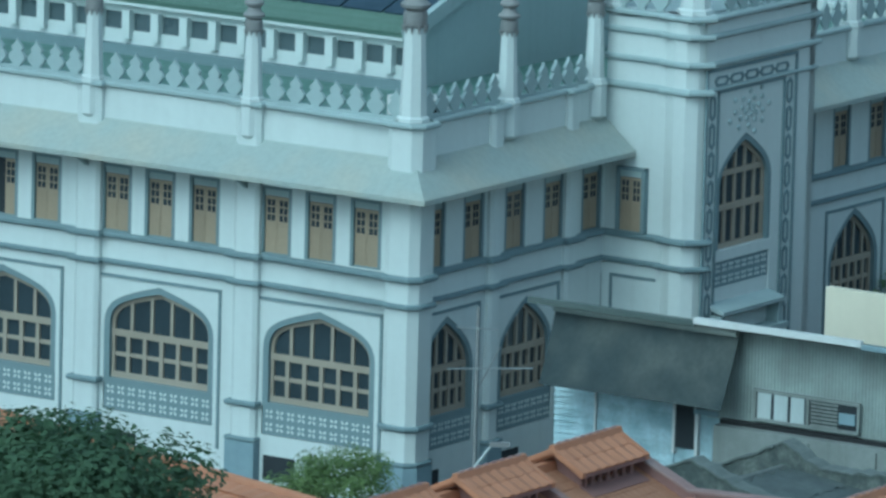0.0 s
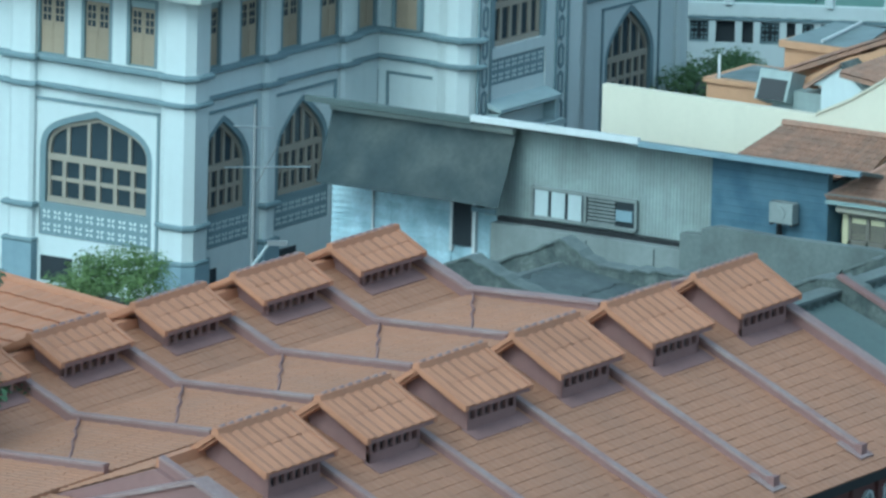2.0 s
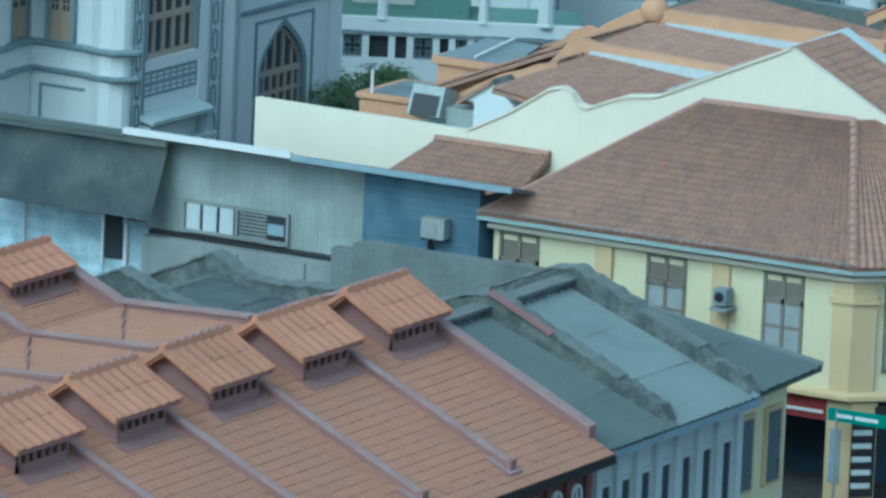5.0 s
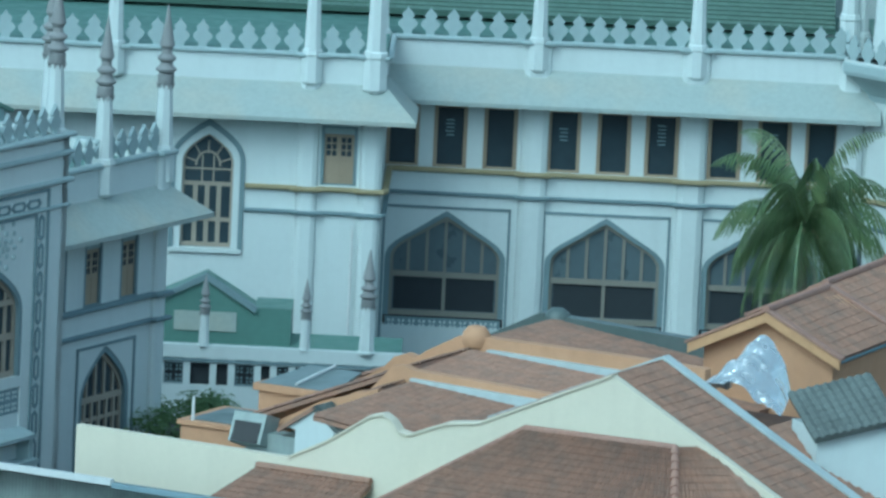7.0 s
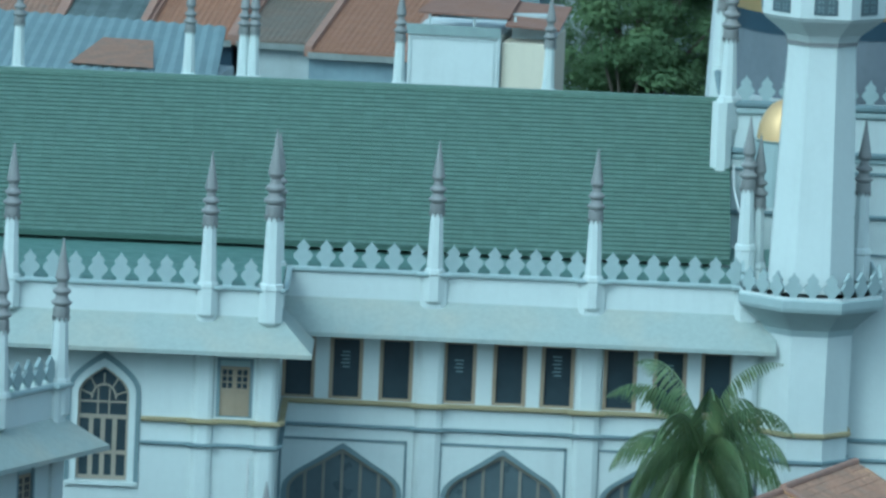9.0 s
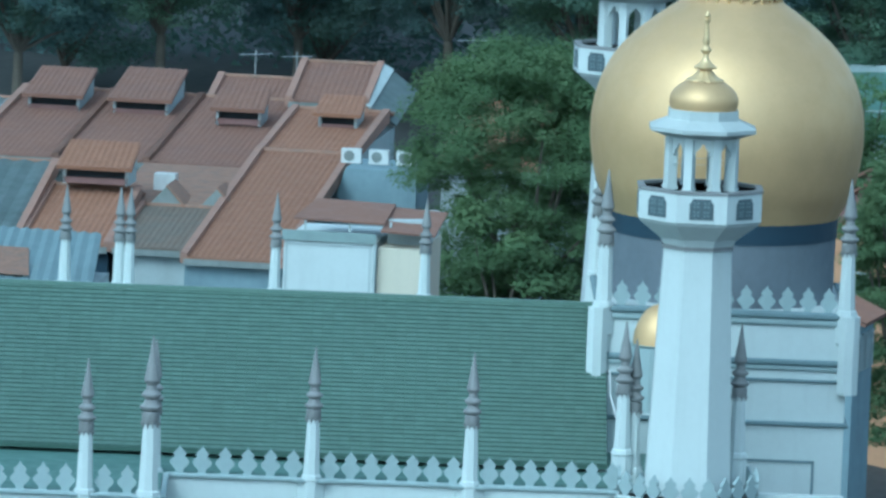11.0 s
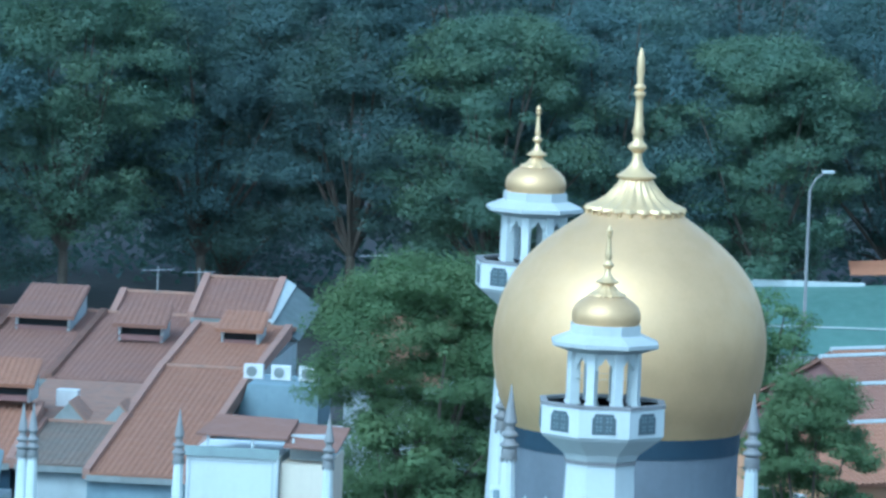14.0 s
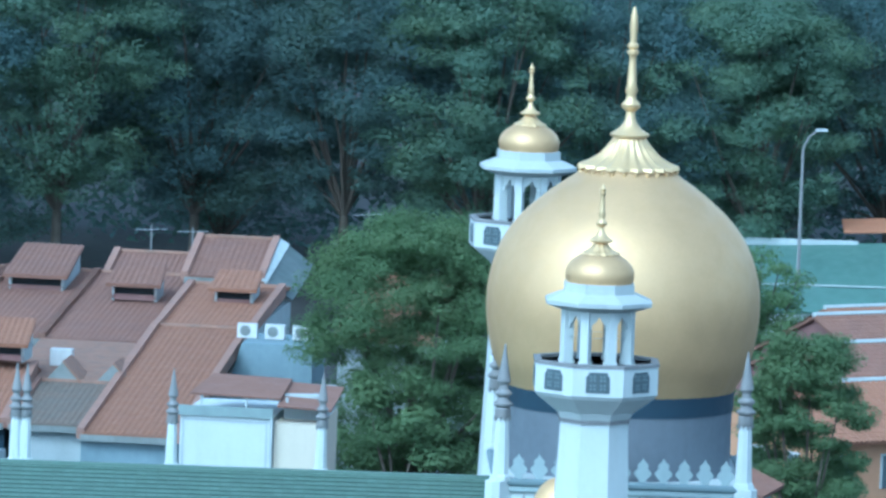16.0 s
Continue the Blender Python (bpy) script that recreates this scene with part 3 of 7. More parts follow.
for s0, s1, c in ((0.0, 4.85, 2.2), (4.85, 9.55, 7.08)):
    bay_lower(annex, SIDE, s0, s1, c, 1.68, spring=4.35)
part("wall", Shape().box(9.55, 12.2, 0, 0.45, 0, 6.9), WHITE, annex, m=SIDE)
SIDE_HOLES = [(0.69, 1.97), (3.05, 4.32), (5.58, 6.85), (7.96, 9.24), (10.35, 11.6)]
part("wall", storey(Shape(), 0, 12.2, 6.9, 13.0, SIDE_HOLES, 7.92, 10.24), WHITE, annex, m=SIDE)
for a, b in SIDE_HOLES:
    shutter(annex, SIDE @ shift((a + b) / 2, 0, 7.92), b - a, 2.32)
for s in SIDE_PIERS:
    pier(annex, SIDE, s, 0.36, 0.2)

# the gate tower that stands out of the side wall
TX, TY0, TY1 = 3.85, 11.75, 19.1
part("wall", Shape().box(0, TX - 0.3, TY0, TY0 + 0.4, 0, 15.6), WHITE, annex)
shutter(annex, shift(1.22, TY0 - 0.26, 7.92), 1.15, 2.25)
g = Shape()
for x0, x1, z0, z1 in ((-0.1, 0.0, 1, 6.4), (0.35, 0.45, 1, 6.4), (0.35, 2.2, 6.3, 6.4)):
    g.box(x0, x1, TY0 - 0.04, TY0 + 0.02, z0, z1)
part("panel_moulding", g, TRIM, annex)
part("corner_shaft", Shape().lathe([(0.83, 0), (0.83, 15.6)], 12, TX - 0.86, TY0 + 0.56, math.pi / 8), WHITE, annex)
TS = SIDE.copy()
TS.translation = (TX, 0, 0)
part("wall", Shape().arch_wall(TY0 + 0.2, TY1, 0, 15.6, 14.65, [(x, z) for x, z in arch(1.78, 9.6, 11.3)], 5.0, 0.5), WHITE, annex, m=TS)
WTOW = arched_window(annex, TS @ shift(14.65, 0, 0), 1.78, 9.6, 11.3, 7.35, 8.8, cols=5, rows=1, upper=5)
part("rail", Shape().box(-1.5, 1.5, 0.16, 0.29, 9.9, 10.08), FRAMEW, WTOW)
part("apron", Shape().box(12.85, 16.45, 0.0, 0.35, 7.0, 7.38).box(12.85, 16.45, 0.05, 0.35, 5.0, 6.1), WHITE, annex, m=TS)
grille(annex, TS @ shift(14.65, 0.03, 6.08), 3.5, 0.92, 0.42)
g = Shape()
for a, b, z0, z1 in ((11.95, 12.05, 3, 13.75), (17.75, 17.85, 3, 13.75), (11.95, 17.85, 13.65, 13.75), (12.72, 12.80, 5, 12.95), (17.0, 17.08, 5, 12.95), (12.72, 17.08, 12.87, 12.95)):
    g.box(a, b, -0.07, 0.02, z0, z1)
part("frame_moulding", g, TRIM, annex, m=TS)
# chain ornament round the tall window
LINK = Shape()
_o = [(0.17, 0.32), (0.17, -0.32), (0, -0.46), (-0.17, -0.32), (-0.17, 0.32), (0, 0.46), (0.17, 0.32)]
LINK.ring(_o, [(x * 0.55, z * 0.75) for x, z in _o], -0.05, 0.02)
LINK = LINK.mesh("chain_link", TRIM)
for z in [3.6 + 0.98 * i for i in range(10)]:
    for y in (12.4, 17.4):
        part("chain_link", LINK, None, annex, m=TS @ shift(y, 0, z))
for y in [12.95 + 0.98 * i for i in range(5)]:
    part("chain_link", LINK, None, annex, m=TS @ shift(y, 0, 13.3) @ Matrix.Rotation(radians(90), 4, "Y"))
# relief panel above the window
g = Shape()
for k in range(26):
    a = k * 2.4
    r = 0.18 + 0.055 * k
    x, z = 14.9 + 0.9 * r * math.cos(a), 12.05 + 0.55 * r * math.sin(a)
    g.lathe([(0.11, 0), (0.09, 0.05), (0.0, 0.07)], 6)
    for v in range(len(g.v) - 18, len(g.v)):
        px, py, pz = g.v[v]
        g.v[v] = (x + px, -0.0 - pz, z + py)
part("relief", g, PALE, annex, m=TS, kind="stuff")
part("balcony", Shape().prism_x([(0.05, 5.6), (-0.6, 5.38), (-0.6, 5.24), (0.05, 5.4)], 12.6, 16.6).box(12.6, 12.85, -0.5, 0.0, 4.5, 5.2).box(16.35, 16.6, -0.5, 0.0, 4.5, 5.2).box(12.4, 16.8, -0.65, -0.05, 4.3, 4.5), PALE, annex, m=TS)
part("wall", Shape().box(-0.2, TX, TY1 - 0.4, TY1, 0, 15.6), WHITE, annex)

# side wall beyond the tower
for s0, s1, c in ((19.1, 26.3, 22.2), (26.3, 32.4, 28.55)):
    bay_lower(annex, SIDE, s0, s1, c, 1.72, spring=4.4, apex=6.35)
WING = [(22.0, 23.25), (24.4, 25.65), (26.85, 28.1), (29.35, 30.6)]
part("wall", storey(Shape(), 19.1, 32.4, 6.9, 13.0, WING, 7.92, 10.3), WHITE, annex, m=SIDE)
for a, b in WING:
    shutter(annex, SIDE @ shift((a + b) / 2, 0, 7.92), b - a, 2.38)
pier(annex, SIDE, 24.2, 0.36, 0.2)
pier(annex, SIDE, 32.0, 0.4, 0.2)
part("wall", Shape().box(-30, 0, 32.0, 32.4, 0, 13.0), WHITE, annex)
part("wall", Shape().box(-33, -32.6, 0.5, 32, 0, 13.0), WHITE, annex)

# string courses, awnings and copings
PLAN_A = bumpy((-33, 0), (0, 0), [33 + s for s in FRONT_PIERS[1:5]], 0.5, 0.26)[:-1] + CP[1:-1] + [(0, 0.95)]
PLAN_B = bumpy((0, 0.95), (0, TY0), [p - 0.95 for p in SIDE_PIERS], 0.36, 0.2)[1:]
PLAN_T = [(2.3, TY0), (2.42, TY0 - 0.16), (3.5, TY0 - 0.24), (TX + 0.12, TY0 + 0.3), (TX + 0.14, TY0 + 0.42)]
PLAN = PLAN_A + PLAN_B + PLAN_T
PLAN_W = [(0, TY1)] + bumpy((0, TY1), (0, 32.4), [24.2 - TY1, 32.0 - TY1], 0.38, 0.2)[1:] + [(-6, 32.4)]
g = Shape()
for pl in (PLAN, PLAN_W):
    g.sweep(pl, ledge(7.92, 0.22, 0.2)).sweep(pl, ledge(6.98, 0.18, 0.17))
part("string_course", g, TRIM, annex)
g = Shape()
for pl in (PLAN, PLAN_W):
    g.sweep(pl, ledge(13.06, 0.2, 0.16))
part("coping", g, PALE, annex)
AWN_PROF = [(0.0, 11.78), (1.28, 10.72), (1.28, 10.55), (1.16, 10.55), (0.0, 11.4)]
part("awning", Shape().sweep([(-33, 0), (0, 0), (0, TY0 - 0.05)], AWN_PROF), AWN, annex, "weathered grey sloping sunshade")
part("awning", Shape().sweep([(0, TY1), (0, 32.4), (-5, 32.4)], AWN_PROF), AWN, annex, "weathered grey sloping sunshade")
for s in [-BAY * k for k in range(1, 5)]:
    part("bracket", Shape().prism_x([(0.0, 10.95), (-1.0, 10.62), (-0.9, 10.5), (-0.25, 10.1), (0.0, 9.5)], s - 0.07, s + 0.07), PALE, annex)
g = Shape()
for z, h, o in ((13.1, 0.14, 0.1), (14.02, 0.2, 0.16), (14.98, 0.2, 0.16), (15.6, 0.2, 0.2)):
    g.sweep([(-0.3, TY0), (2.3, TY0)] + PLAN_T[1:4] + [(TX, TY0 + 0.5), (TX, TY1), (0, TY1)], ledge(z, h, o))
part("tower_ledge", g, PALE, annex)
g = Shape()
for z in (13.9, 14.86):
    g.sweep([(-0.3, TY0), (2.3, TY0)] + PLAN_T[1:4] + [(TX, TY0 + 0.5), (TX, TY1)], ledge(z, 0.09, 0.12))
part("tower_line", g, TRIM, annex)
part("tower_top", Shape().box(-0.3, TX, TY0, TY1, 15.3, 15.5), PALE, annex)
balustrade(annex, (0.1, TY0 + 0.1), (2.4, TY0 + 0.1), 15.6)
balustrade(annex, (TX - 0.1, TY0 + 1.4), (TX - 0.1, TY1 - 0.5), 15.6)
for x, y in ((0.1, TY0 + 0.2), (TX - 0.75, TY0 + 0.6), (TX - 0.4, TY1 - 0.4)):
    pinnacle(annex, x, y, 15.6, 1.5 if x > 2 and y < 13 else 1.0, foot=False)
g = Shape().sweep([(-33, 0.2), (-0.2, 0.2), (-0.2, TY0)], [(-0.1, 13.0), (0.1, 13.0), (0.1, 13.14), (-0.1, 13.14)])
part("rail", g, PALE, annex)
for a, b in zip(FRONT_PIERS[1:], FRONT_PIERS[:-1]):
    balustrade(annex, (a + 0.45, 0.15), (b - 0.45, 0.15), 13.06)
balustrade(annex, (-0.15, 0.6), (-0.15, 5.3), 13.06)
balustrade(annex, (-0.15, 6.0), (-0.15, 10.7), 13.06)
balustrade(annex, (-0.15, TY1), (-0.15, 32.0), 13.06)
pinnacle(annex, -0.2, 0.15, 13.06, 1.35, foot=False)
for s in FRONT_PIERS[1:]:
    pinnacle(annex, s, 0.0, 13.06)
for y in (5.7, 11.1, 28.0, 32.2):
    pinnacle(annex, -0.1, y, 13.06)
pinnacle(annex, -6, 34.0, 13.06, 1.1)

# roof of the annex: deck, clerestory, green tiles, solar panels
part("deck", Shape().box(-32.6, -0.3, 0.4, 32, 12.3, 12.6), GREENM, annex, "green roof deck behind the parapet")
CY = 7.4
g = Shape().box(-32, -5.2, CY, CY + 0.25, 12.6, 13.42).box(-32, -5.2, CY, CY + 0.25, 14.05, 14.55)
part("clerestory_wall", g, WHITE, annex)
part("gutter", Shape().box(-32, -5.1, CY - 0.35, CY + 0.1, 14.35, 14.62), WHITE, annex)
for i in range(22):
    x = -31.6 + 1.22 * i
    part("mullion", cached("clm", lambda: Shape().box(-0.16, 0.16, -0.22, 0.2, 0, 1.0).mesh("mullion", WHITE)), None, annex, m=shift(x, CY, 13.15))
part("clerestory_glass", Shape().box(-32, -5.2, CY + 0.12, CY + 0.16, 13.15, 14.1), SCREEN, annex)
part("skirt", Shape().box(-32, -5.2, CY - 0.3, CY, 12.6, 12.95), TRIM, annex)
g = Shape().slab([(-32, CY - 0.4, 14.6), (-5.1, CY - 0.4, 14.6), (-5.1, 18.2, 18.2), (-32, 18.2, 18.2)], 0.15).slab([(-32, 18.2, 18.2), (-5.1, 18.2, 18.2), (-5.1, 30, 14.2), (-32, 30, 14.2)], 0.15)
part("roof", g, GREENT, annex, "green tiled roof")
g = Shape()
for i in range(80):
    t = i / 80
    g.box(-32, -5.1, CY - 0.4 + t * 11.2 - 0.04, CY - 0.4 + t * 11.2 + 0.06, 14.62 + t * 3.6, 14.68 + t * 3.6)
part("tile_courses", g, GREENT, annex, kind="stuff")
for i in range(5):
    x = -13.8 + 1.75 * i
    part("solar_panel", Shape().slab([(x, CY + 0.7, 15.1), (x + 1.65, CY + 0.7, 15.1), (x + 1.65, CY + 3.6, 16.05), (x, CY + 3.6, 16.05)], 0.06), NAVY, annex, "dark blue solar panel")
part("gable", Shape().prism_x([(CY, 12.6), (29.5, 12.6), (29.5, 14.2), (18.2, 18.0), (CY, 14.6)], -5.5, -5.2), PALE, annex)
part("gable_board", Shape().slab([(-4.95, CY - 0.6, 14.75), (-4.95, 18.2, 18.55), (-5.2, 18.2, 18.55), (-5.2, CY - 0.6, 14.75)], 0.5), PALE, annex)
for x, y, w, d_, h in ((-1.9, 2.0, 0.9, 0.4, 0.9), (-1.4, 3.4, 0.8, 0.7, 0.75), (-0.95, 6.8, 0.7, 0.5, 1.1)):
    u = thing("air_conditioner", pose(-1.02, 294.81, 0, 0, 0, -33.4) @ shift(x, y, 12.6), "white air conditioner outdoor unit on the roof deck", "air conditioner")
    part("casing", Shape().box(-w / 2, w / 2, -d_ / 2, d_ / 2, 0.1, h), WHITEM, u)
    part("fan_grille", Shape().lathe([(0.27, 0), (0.27, 0.03), (0.05, 0.04)], 16), BLACK, u, m=Matrix.Translation((0, -d_ / 2, h * 0.55)) @ Matrix.Rotation(radians(90), 4, "X"))
    part("feet", Shape().box(-w / 2 + 0.05, -w / 2 + 0.15, -d_ / 2, d_ / 2, 0, 0.1).box(w / 2 - 0.15, w / 2 - 0.05, -d_ / 2, d_ / 2, 0, 0.1), BLACK, u)


# ---- the mosque's main hall ----
MP = pose(27.1, 353.5, 0, 0, 0, -5.5)
mosque = thing("mosque", MP, "white mosque hall with green tiled roof and grey mouldings", "mosque")
MW = 6.27
wide_arch[0] = KEEL_Z
for k in range(3):
    s0, s1 = -0.4 + MW * k, -0.4 + MW * (k + 1)
    c = 2.54 + 6.35 * k if k < 2 else 15.15
    part("wall", Shape().arch_wall(s0, s1, 0, 6.9, c, arch(2.4, 4.1, 6.04), 1.35, 0.5), WHITE, mosque)
    arched_window(mosque, shift(c, 0, 0), 2.4, 4.1, 6.04, 1.75, 3.42, upper=6, glass=SCREEN, lower_open=True, timber=HALLW)
    # near-black sheet painted as the shade inside the lower lights
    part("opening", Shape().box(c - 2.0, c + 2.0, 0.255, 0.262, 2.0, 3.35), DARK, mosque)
    grille(mosque, shift(c, 0.02, 0.45), 4.6, 1.25)
    g = Shape()
    for x0, x1, z0, z1 in ((c - 2.54, c + 2.54, 6.12, 6.22), (c - 2.54, c - 2.44, 0.5, 6.22), (c + 2.44, c + 2.54, 0.5, 6.22)):
        g.box(x0, x1, -0.05, 0.02, z0, z1)
    part("panel_moulding", g, TRIM, mosque)
wide_arch[0] = ARCH_Z
M_HOLES = [(0.0, 1.3), (1.87, 3.2), (3.84, 5.2), (6.38, 7.7), (8.34, 9.7), (10.24, 11.62), (12.73, 14.08), (14.7, 16.05), (16.6, 17.9)]
part("wall", storey(Shape(), -0.4, 19.5, 6.9, 13.0, M_HOLES, 7.8, 10.3), WHITE, mosque)


def casement(parent, m, w, h):
    """A dark window with a timber frame; pale reflection bars are added afterwards."""
    def frame_mesh():
        g = Shape().box(-w / 2, -w / 2 + 0.12, 0.02, 0.25, 0, h).box(w / 2 - 0.12, w / 2, 0.02, 0.25, 0, h).box(-w / 2, w / 2, 0.02, 0.25, h - 0.1, h).box(-w / 2, w / 2, 0.02, 0.25, 0, 0.08)
        g.box(-w / 2 + 0.12, -w / 2 + 0.16, 0.1, 0.16, 0.08, h - 0.1).box(w / 2 - 0.16, w / 2 - 0.12, 0.1, 0.16, 0.08, h - 0.1)
        return g.mesh("frame", WOOD)
    o = part("window", cached((w, h, "cf"), frame_mesh), None, parent, "dark window in a brown timber frame", m=m)
    part("pane", cached((w, h, "cp"), lambda: Shape().box(-w / 2 + 0.1, w / 2 - 0.1, 0.2, 0.22, 0, h).mesh("pane", GLASS)), None, o)
    return o


for i, (a, b) in enumerate(M_HOLES):
    w = casement(mosque, shift((a + b) / 2, 0, 7.8), 1.34, 2.5)
    if i % 2:
        # short pale bars on every other pane imitate reflections in the glass
        g = Shape()
        for k in range(4 + i % 3):
            z = 1.25 + 0.15 * k
            g.box(-0.16 - 0.05 * (k % 2), 0.14, 0.185, 0.198, z, z + 0.05)
        part("inner_louvres", g, TRIM, w, kind="stuff")
for s in (5.88, 12.15, 18.35):
    g = Shape().prism_z([(s - 0.55, 0), (s - 0.5, -0.15), (s - 0.3, -0.26), (s + 0.3, -0.26), (s + 0.5, -0.15), (s + 0.55, 0)], 0, 13.0)
    part("pier", g, WHITE, mosque)
PB = -6.3
# the projecting block
part("wall", Shape().arch_wall(-9.6, -3.6, 0, 13.0, -6.78, arch(1.28, 8.7, 10.0), 5.15, 0.5, PB), WHITE, mosque)
PW = part("window", Shape().ring([(-1.45, 5.1)] + arch(1.46, 8.6, 10.25) + [(1.45, 5.1)], [(-1.26, 5.1)] + arch(1.26, 8.6, 9.98) + [(1.26, 5.1)], -0.06, 0.05), TRIM, mosque, "tall arched window with leaded upper lights", m=shift(-6.78, PB, 0))
g = Shape().ring([(-1.27, 5.15)] + arch(1.27, 8.65, 10.0) + [(1.27, 5.15)], [(-1.0, 5.15)] + arch(1.0, 8.55, 9.65) + [(1.0, 5.15)], 0.0, 0.3)
part("reveal", g, WHITE, PW)
g = Shape().ring([(-1.02, 5.2)] + arch(1.02, 8.5, 9.7) + [(1.02, 5.2)], [(-0.9, 5.2)] + arch(0.9, 8.5, 9.55) + [(0.9, 5.2)], 0.18, 0.32)
for x in (-0.46, 0, 0.46):
    g.box(x - 0.09, x + 0.09, 0.2, 0.3, 5.2, 7.7)
for z in (5.25, 6.25, 7.65):
    g.box(-0.95, 0.95, 0.2, 0.3, z - 0.08, z + 0.08)
for k in range(5):
    a = math.pi * (k + 0.5) / 5
    g.rod((0.5 * math.cos(a), 0.25, 8.35 + 0.5 * math.sin(a)), (0.92 * math.cos(a), 0.25, 8.35 + 1.0 * math.sin(a)), 0.035, 4)
g.ring([(0.52 * math.cos(math.pi * j / 8), 8.35 + 0.62 * math.sin(math.pi * j / 8)) for j in range(9)], [(0.44 * math.cos(math.pi * j / 8), 8.35 + 0.54 * math.sin(math.pi * j / 8)) for j in range(9)], 0.2, 0.3)
for x in (-0.22, 0.22):
    g.box(x - 0.03, x + 0.03, 0.2, 0.3, 7.7, 8.75)
g.box(-0.95, 0.95, 0.2, 0.3, 8.2, 8.27)
part("frame", g, FRAMEW, PW)
part("pane", Shape().prism([(-1.0, 5.2)] + arch(1.0, 8.5, 9.65) + [(1.0, 5.2)], 0.25, 0.265), GLASS, PW)
part("sill", Shape().box(-1.4, 1.4, -0.14, 0.1, 4.98, 5.14), WHITE, PW)
part("wall", Shape().box(-30, -9.6, PB, PB + 0.5, 0, 13.0), WHITE, mosque)
part("wall", storey(Shape(), -3.6, 0.0, 0, 13.0, [(-2.4, -0.98)], 7.85, 10.2, 0.5, PB), WHITE, mosque)
shutter(mosque, shift(-1.69, PB, 7.85), 1.42, 2.35)
part("wall", Shape().box(-0.45, 0.0, PB + 0.5, 0.3, 0, 13.0), WHITE, mosque)
g = Shape()
for s in (-2.9, -0.45):
    g.prism_z([(s - 0.42, PB), (s - 0.36, PB - 0.16), (s - 0.2, PB - 0.24), (s + 0.2, PB - 0.24), (s + 0.36, PB - 0.16), (s + 0.42, PB)], 0, 13.0)
part("pier", g, WHITE, mosque)
PLAN_P = bumpy((-30, PB), (0, PB), [-10.6 + 30, -2.9 + 30], 0.42, 0.24)[:-1] + [(-0.87, PB), (-0.87, PB - 0.24), (0.0, PB - 0.24), (0.1, PB), (0.1, 0.0)]
PLAN_M = bumpy((0.1, 0), (20.5, 0), [5.78, 12.05, 18.25], 0.53, 0.26)
PLAN_P2 = bumpy((-5.3, PB), (0, PB), [2.4], 0.42, 0.24)[:-1] + [(-0.87, PB), (-0.87, PB - 0.24), (0.0, PB - 0.24), (0.1, PB), (0.1, 0.0)]
for pl in (PLAN_P, PLAN_M):
    part("coping", Shape().sweep(pl, ledge(13.06, 0.2, 0.16)), PALE, mosque)
for pl in (PLAN_P2, PLAN_M):
    part("ochre_course", Shape().sweep(pl, ledge(7.78, 0.2, 0.2)), OCHRE, mosque)
    part("string_course", Shape().sweep(pl, ledge(6.82, 0.16, 0.14)), TRIM, mosque)
MAWN = [(0.0, 11.85), (1.28, 10.62), (1.28, 10.45), (1.16, 10.45), (0.0, 11.4)]
part("awning", Shape().sweep([(-30, PB), (0, PB), (0, PB + 3)], MAWN), AWN, mosque, "pale grey sloping sunshade")
part("awning", Shape().sweep([(0.0, 0), (19.5, 0)], MAWN), AWN, mosque, "pale grey sloping sunshade")
for a, b, i in ((-10.3, -3.2, PB), (-30, -11, PB), (-2.6, -0.8, PB), (0.2, 5.6, 0), (6.2, 11.9, 0), (12.5, 18.2, 0)):
    balustrade(mosque, (a, i + 0.1), (b, i + 0.1), 13.06, 1.08, 0.80)
for s, i, z in ((-10.6, PB, 1.0), (-2.9, PB, 1.0), (-0.42, PB, 1.18), (5.88, 0, 1.0), (12.15, 0, 1.0), (-0.42, 0.3, 1.0)):
    pinnacle(mosque, s, i - 0.05, 13.06, z)
# green tiled roof: courses of tiles on a slope
RY0, RZ0, RY1, RZ1, RX0, RX1 = 4.7, 13.35, 15.3, 18.5, -34.0, 17.7
g = Shape().slab([(RX0, RY0, RZ0), (RX1, RY0, RZ0), (RX1, RY1, RZ1), (RX0, RY1, RZ1)], 0.2).slab([(RX0, RY1, RZ1), (RX1, RY1, RZ1), (RX1, 26, 13.4), (RX0, 26, 13.4)], 0.2)
part("roof", g, GREENT, mosque, "green glazed tile roof")
rows_n, cols_n = 36, 120
sl = Vector((0, RY1 - RY0, RZ1 - RZ0)) / rows_n
up = Vector((0, -(RZ1 - RZ0), RY1 - RY0)).normalized()
g = Shape()
tw = (RX1 - RX0) / cols_n
for r in range(rows_n):
    p = Vector((0, RY0, RZ0)) + sl * r
    q = p + sl * 1.05
    a, b, c_, d_ = p + up * 0.02, p + up * 0.09, q + up * 0.015, q + up * 0.0
    for k in range(cols_n):
        x0, x1 = RX0 + k * tw + 0.02, RX0 + (k + 1) * tw - 0.02
        g.add([(x0, a.y, a.z), (x1, a.y, a.z), (x0, b.y, b.z), (x1, b.y, b.z), (x0, c_.y, c_.z), (x1, c_.y, c_.z)], [(0, 1, 3, 2), (2, 3, 5, 4), (0, 2, 4), (1, 5, 3)])
me = bpy.data.meshes.new("roof_tiles")
me.from_pydata(g.v, [], g.f)
me.materials.append(GREENT)
part("roof_tiles", me, None, mosque, "rows of green glazed tiles", kind="stuff")
part("ridge", Shape().box(RX0, RX1, RY1 - 0.12, RY1 + 0.12, RZ1, RZ1 + 0.16), GREENT, mosque)
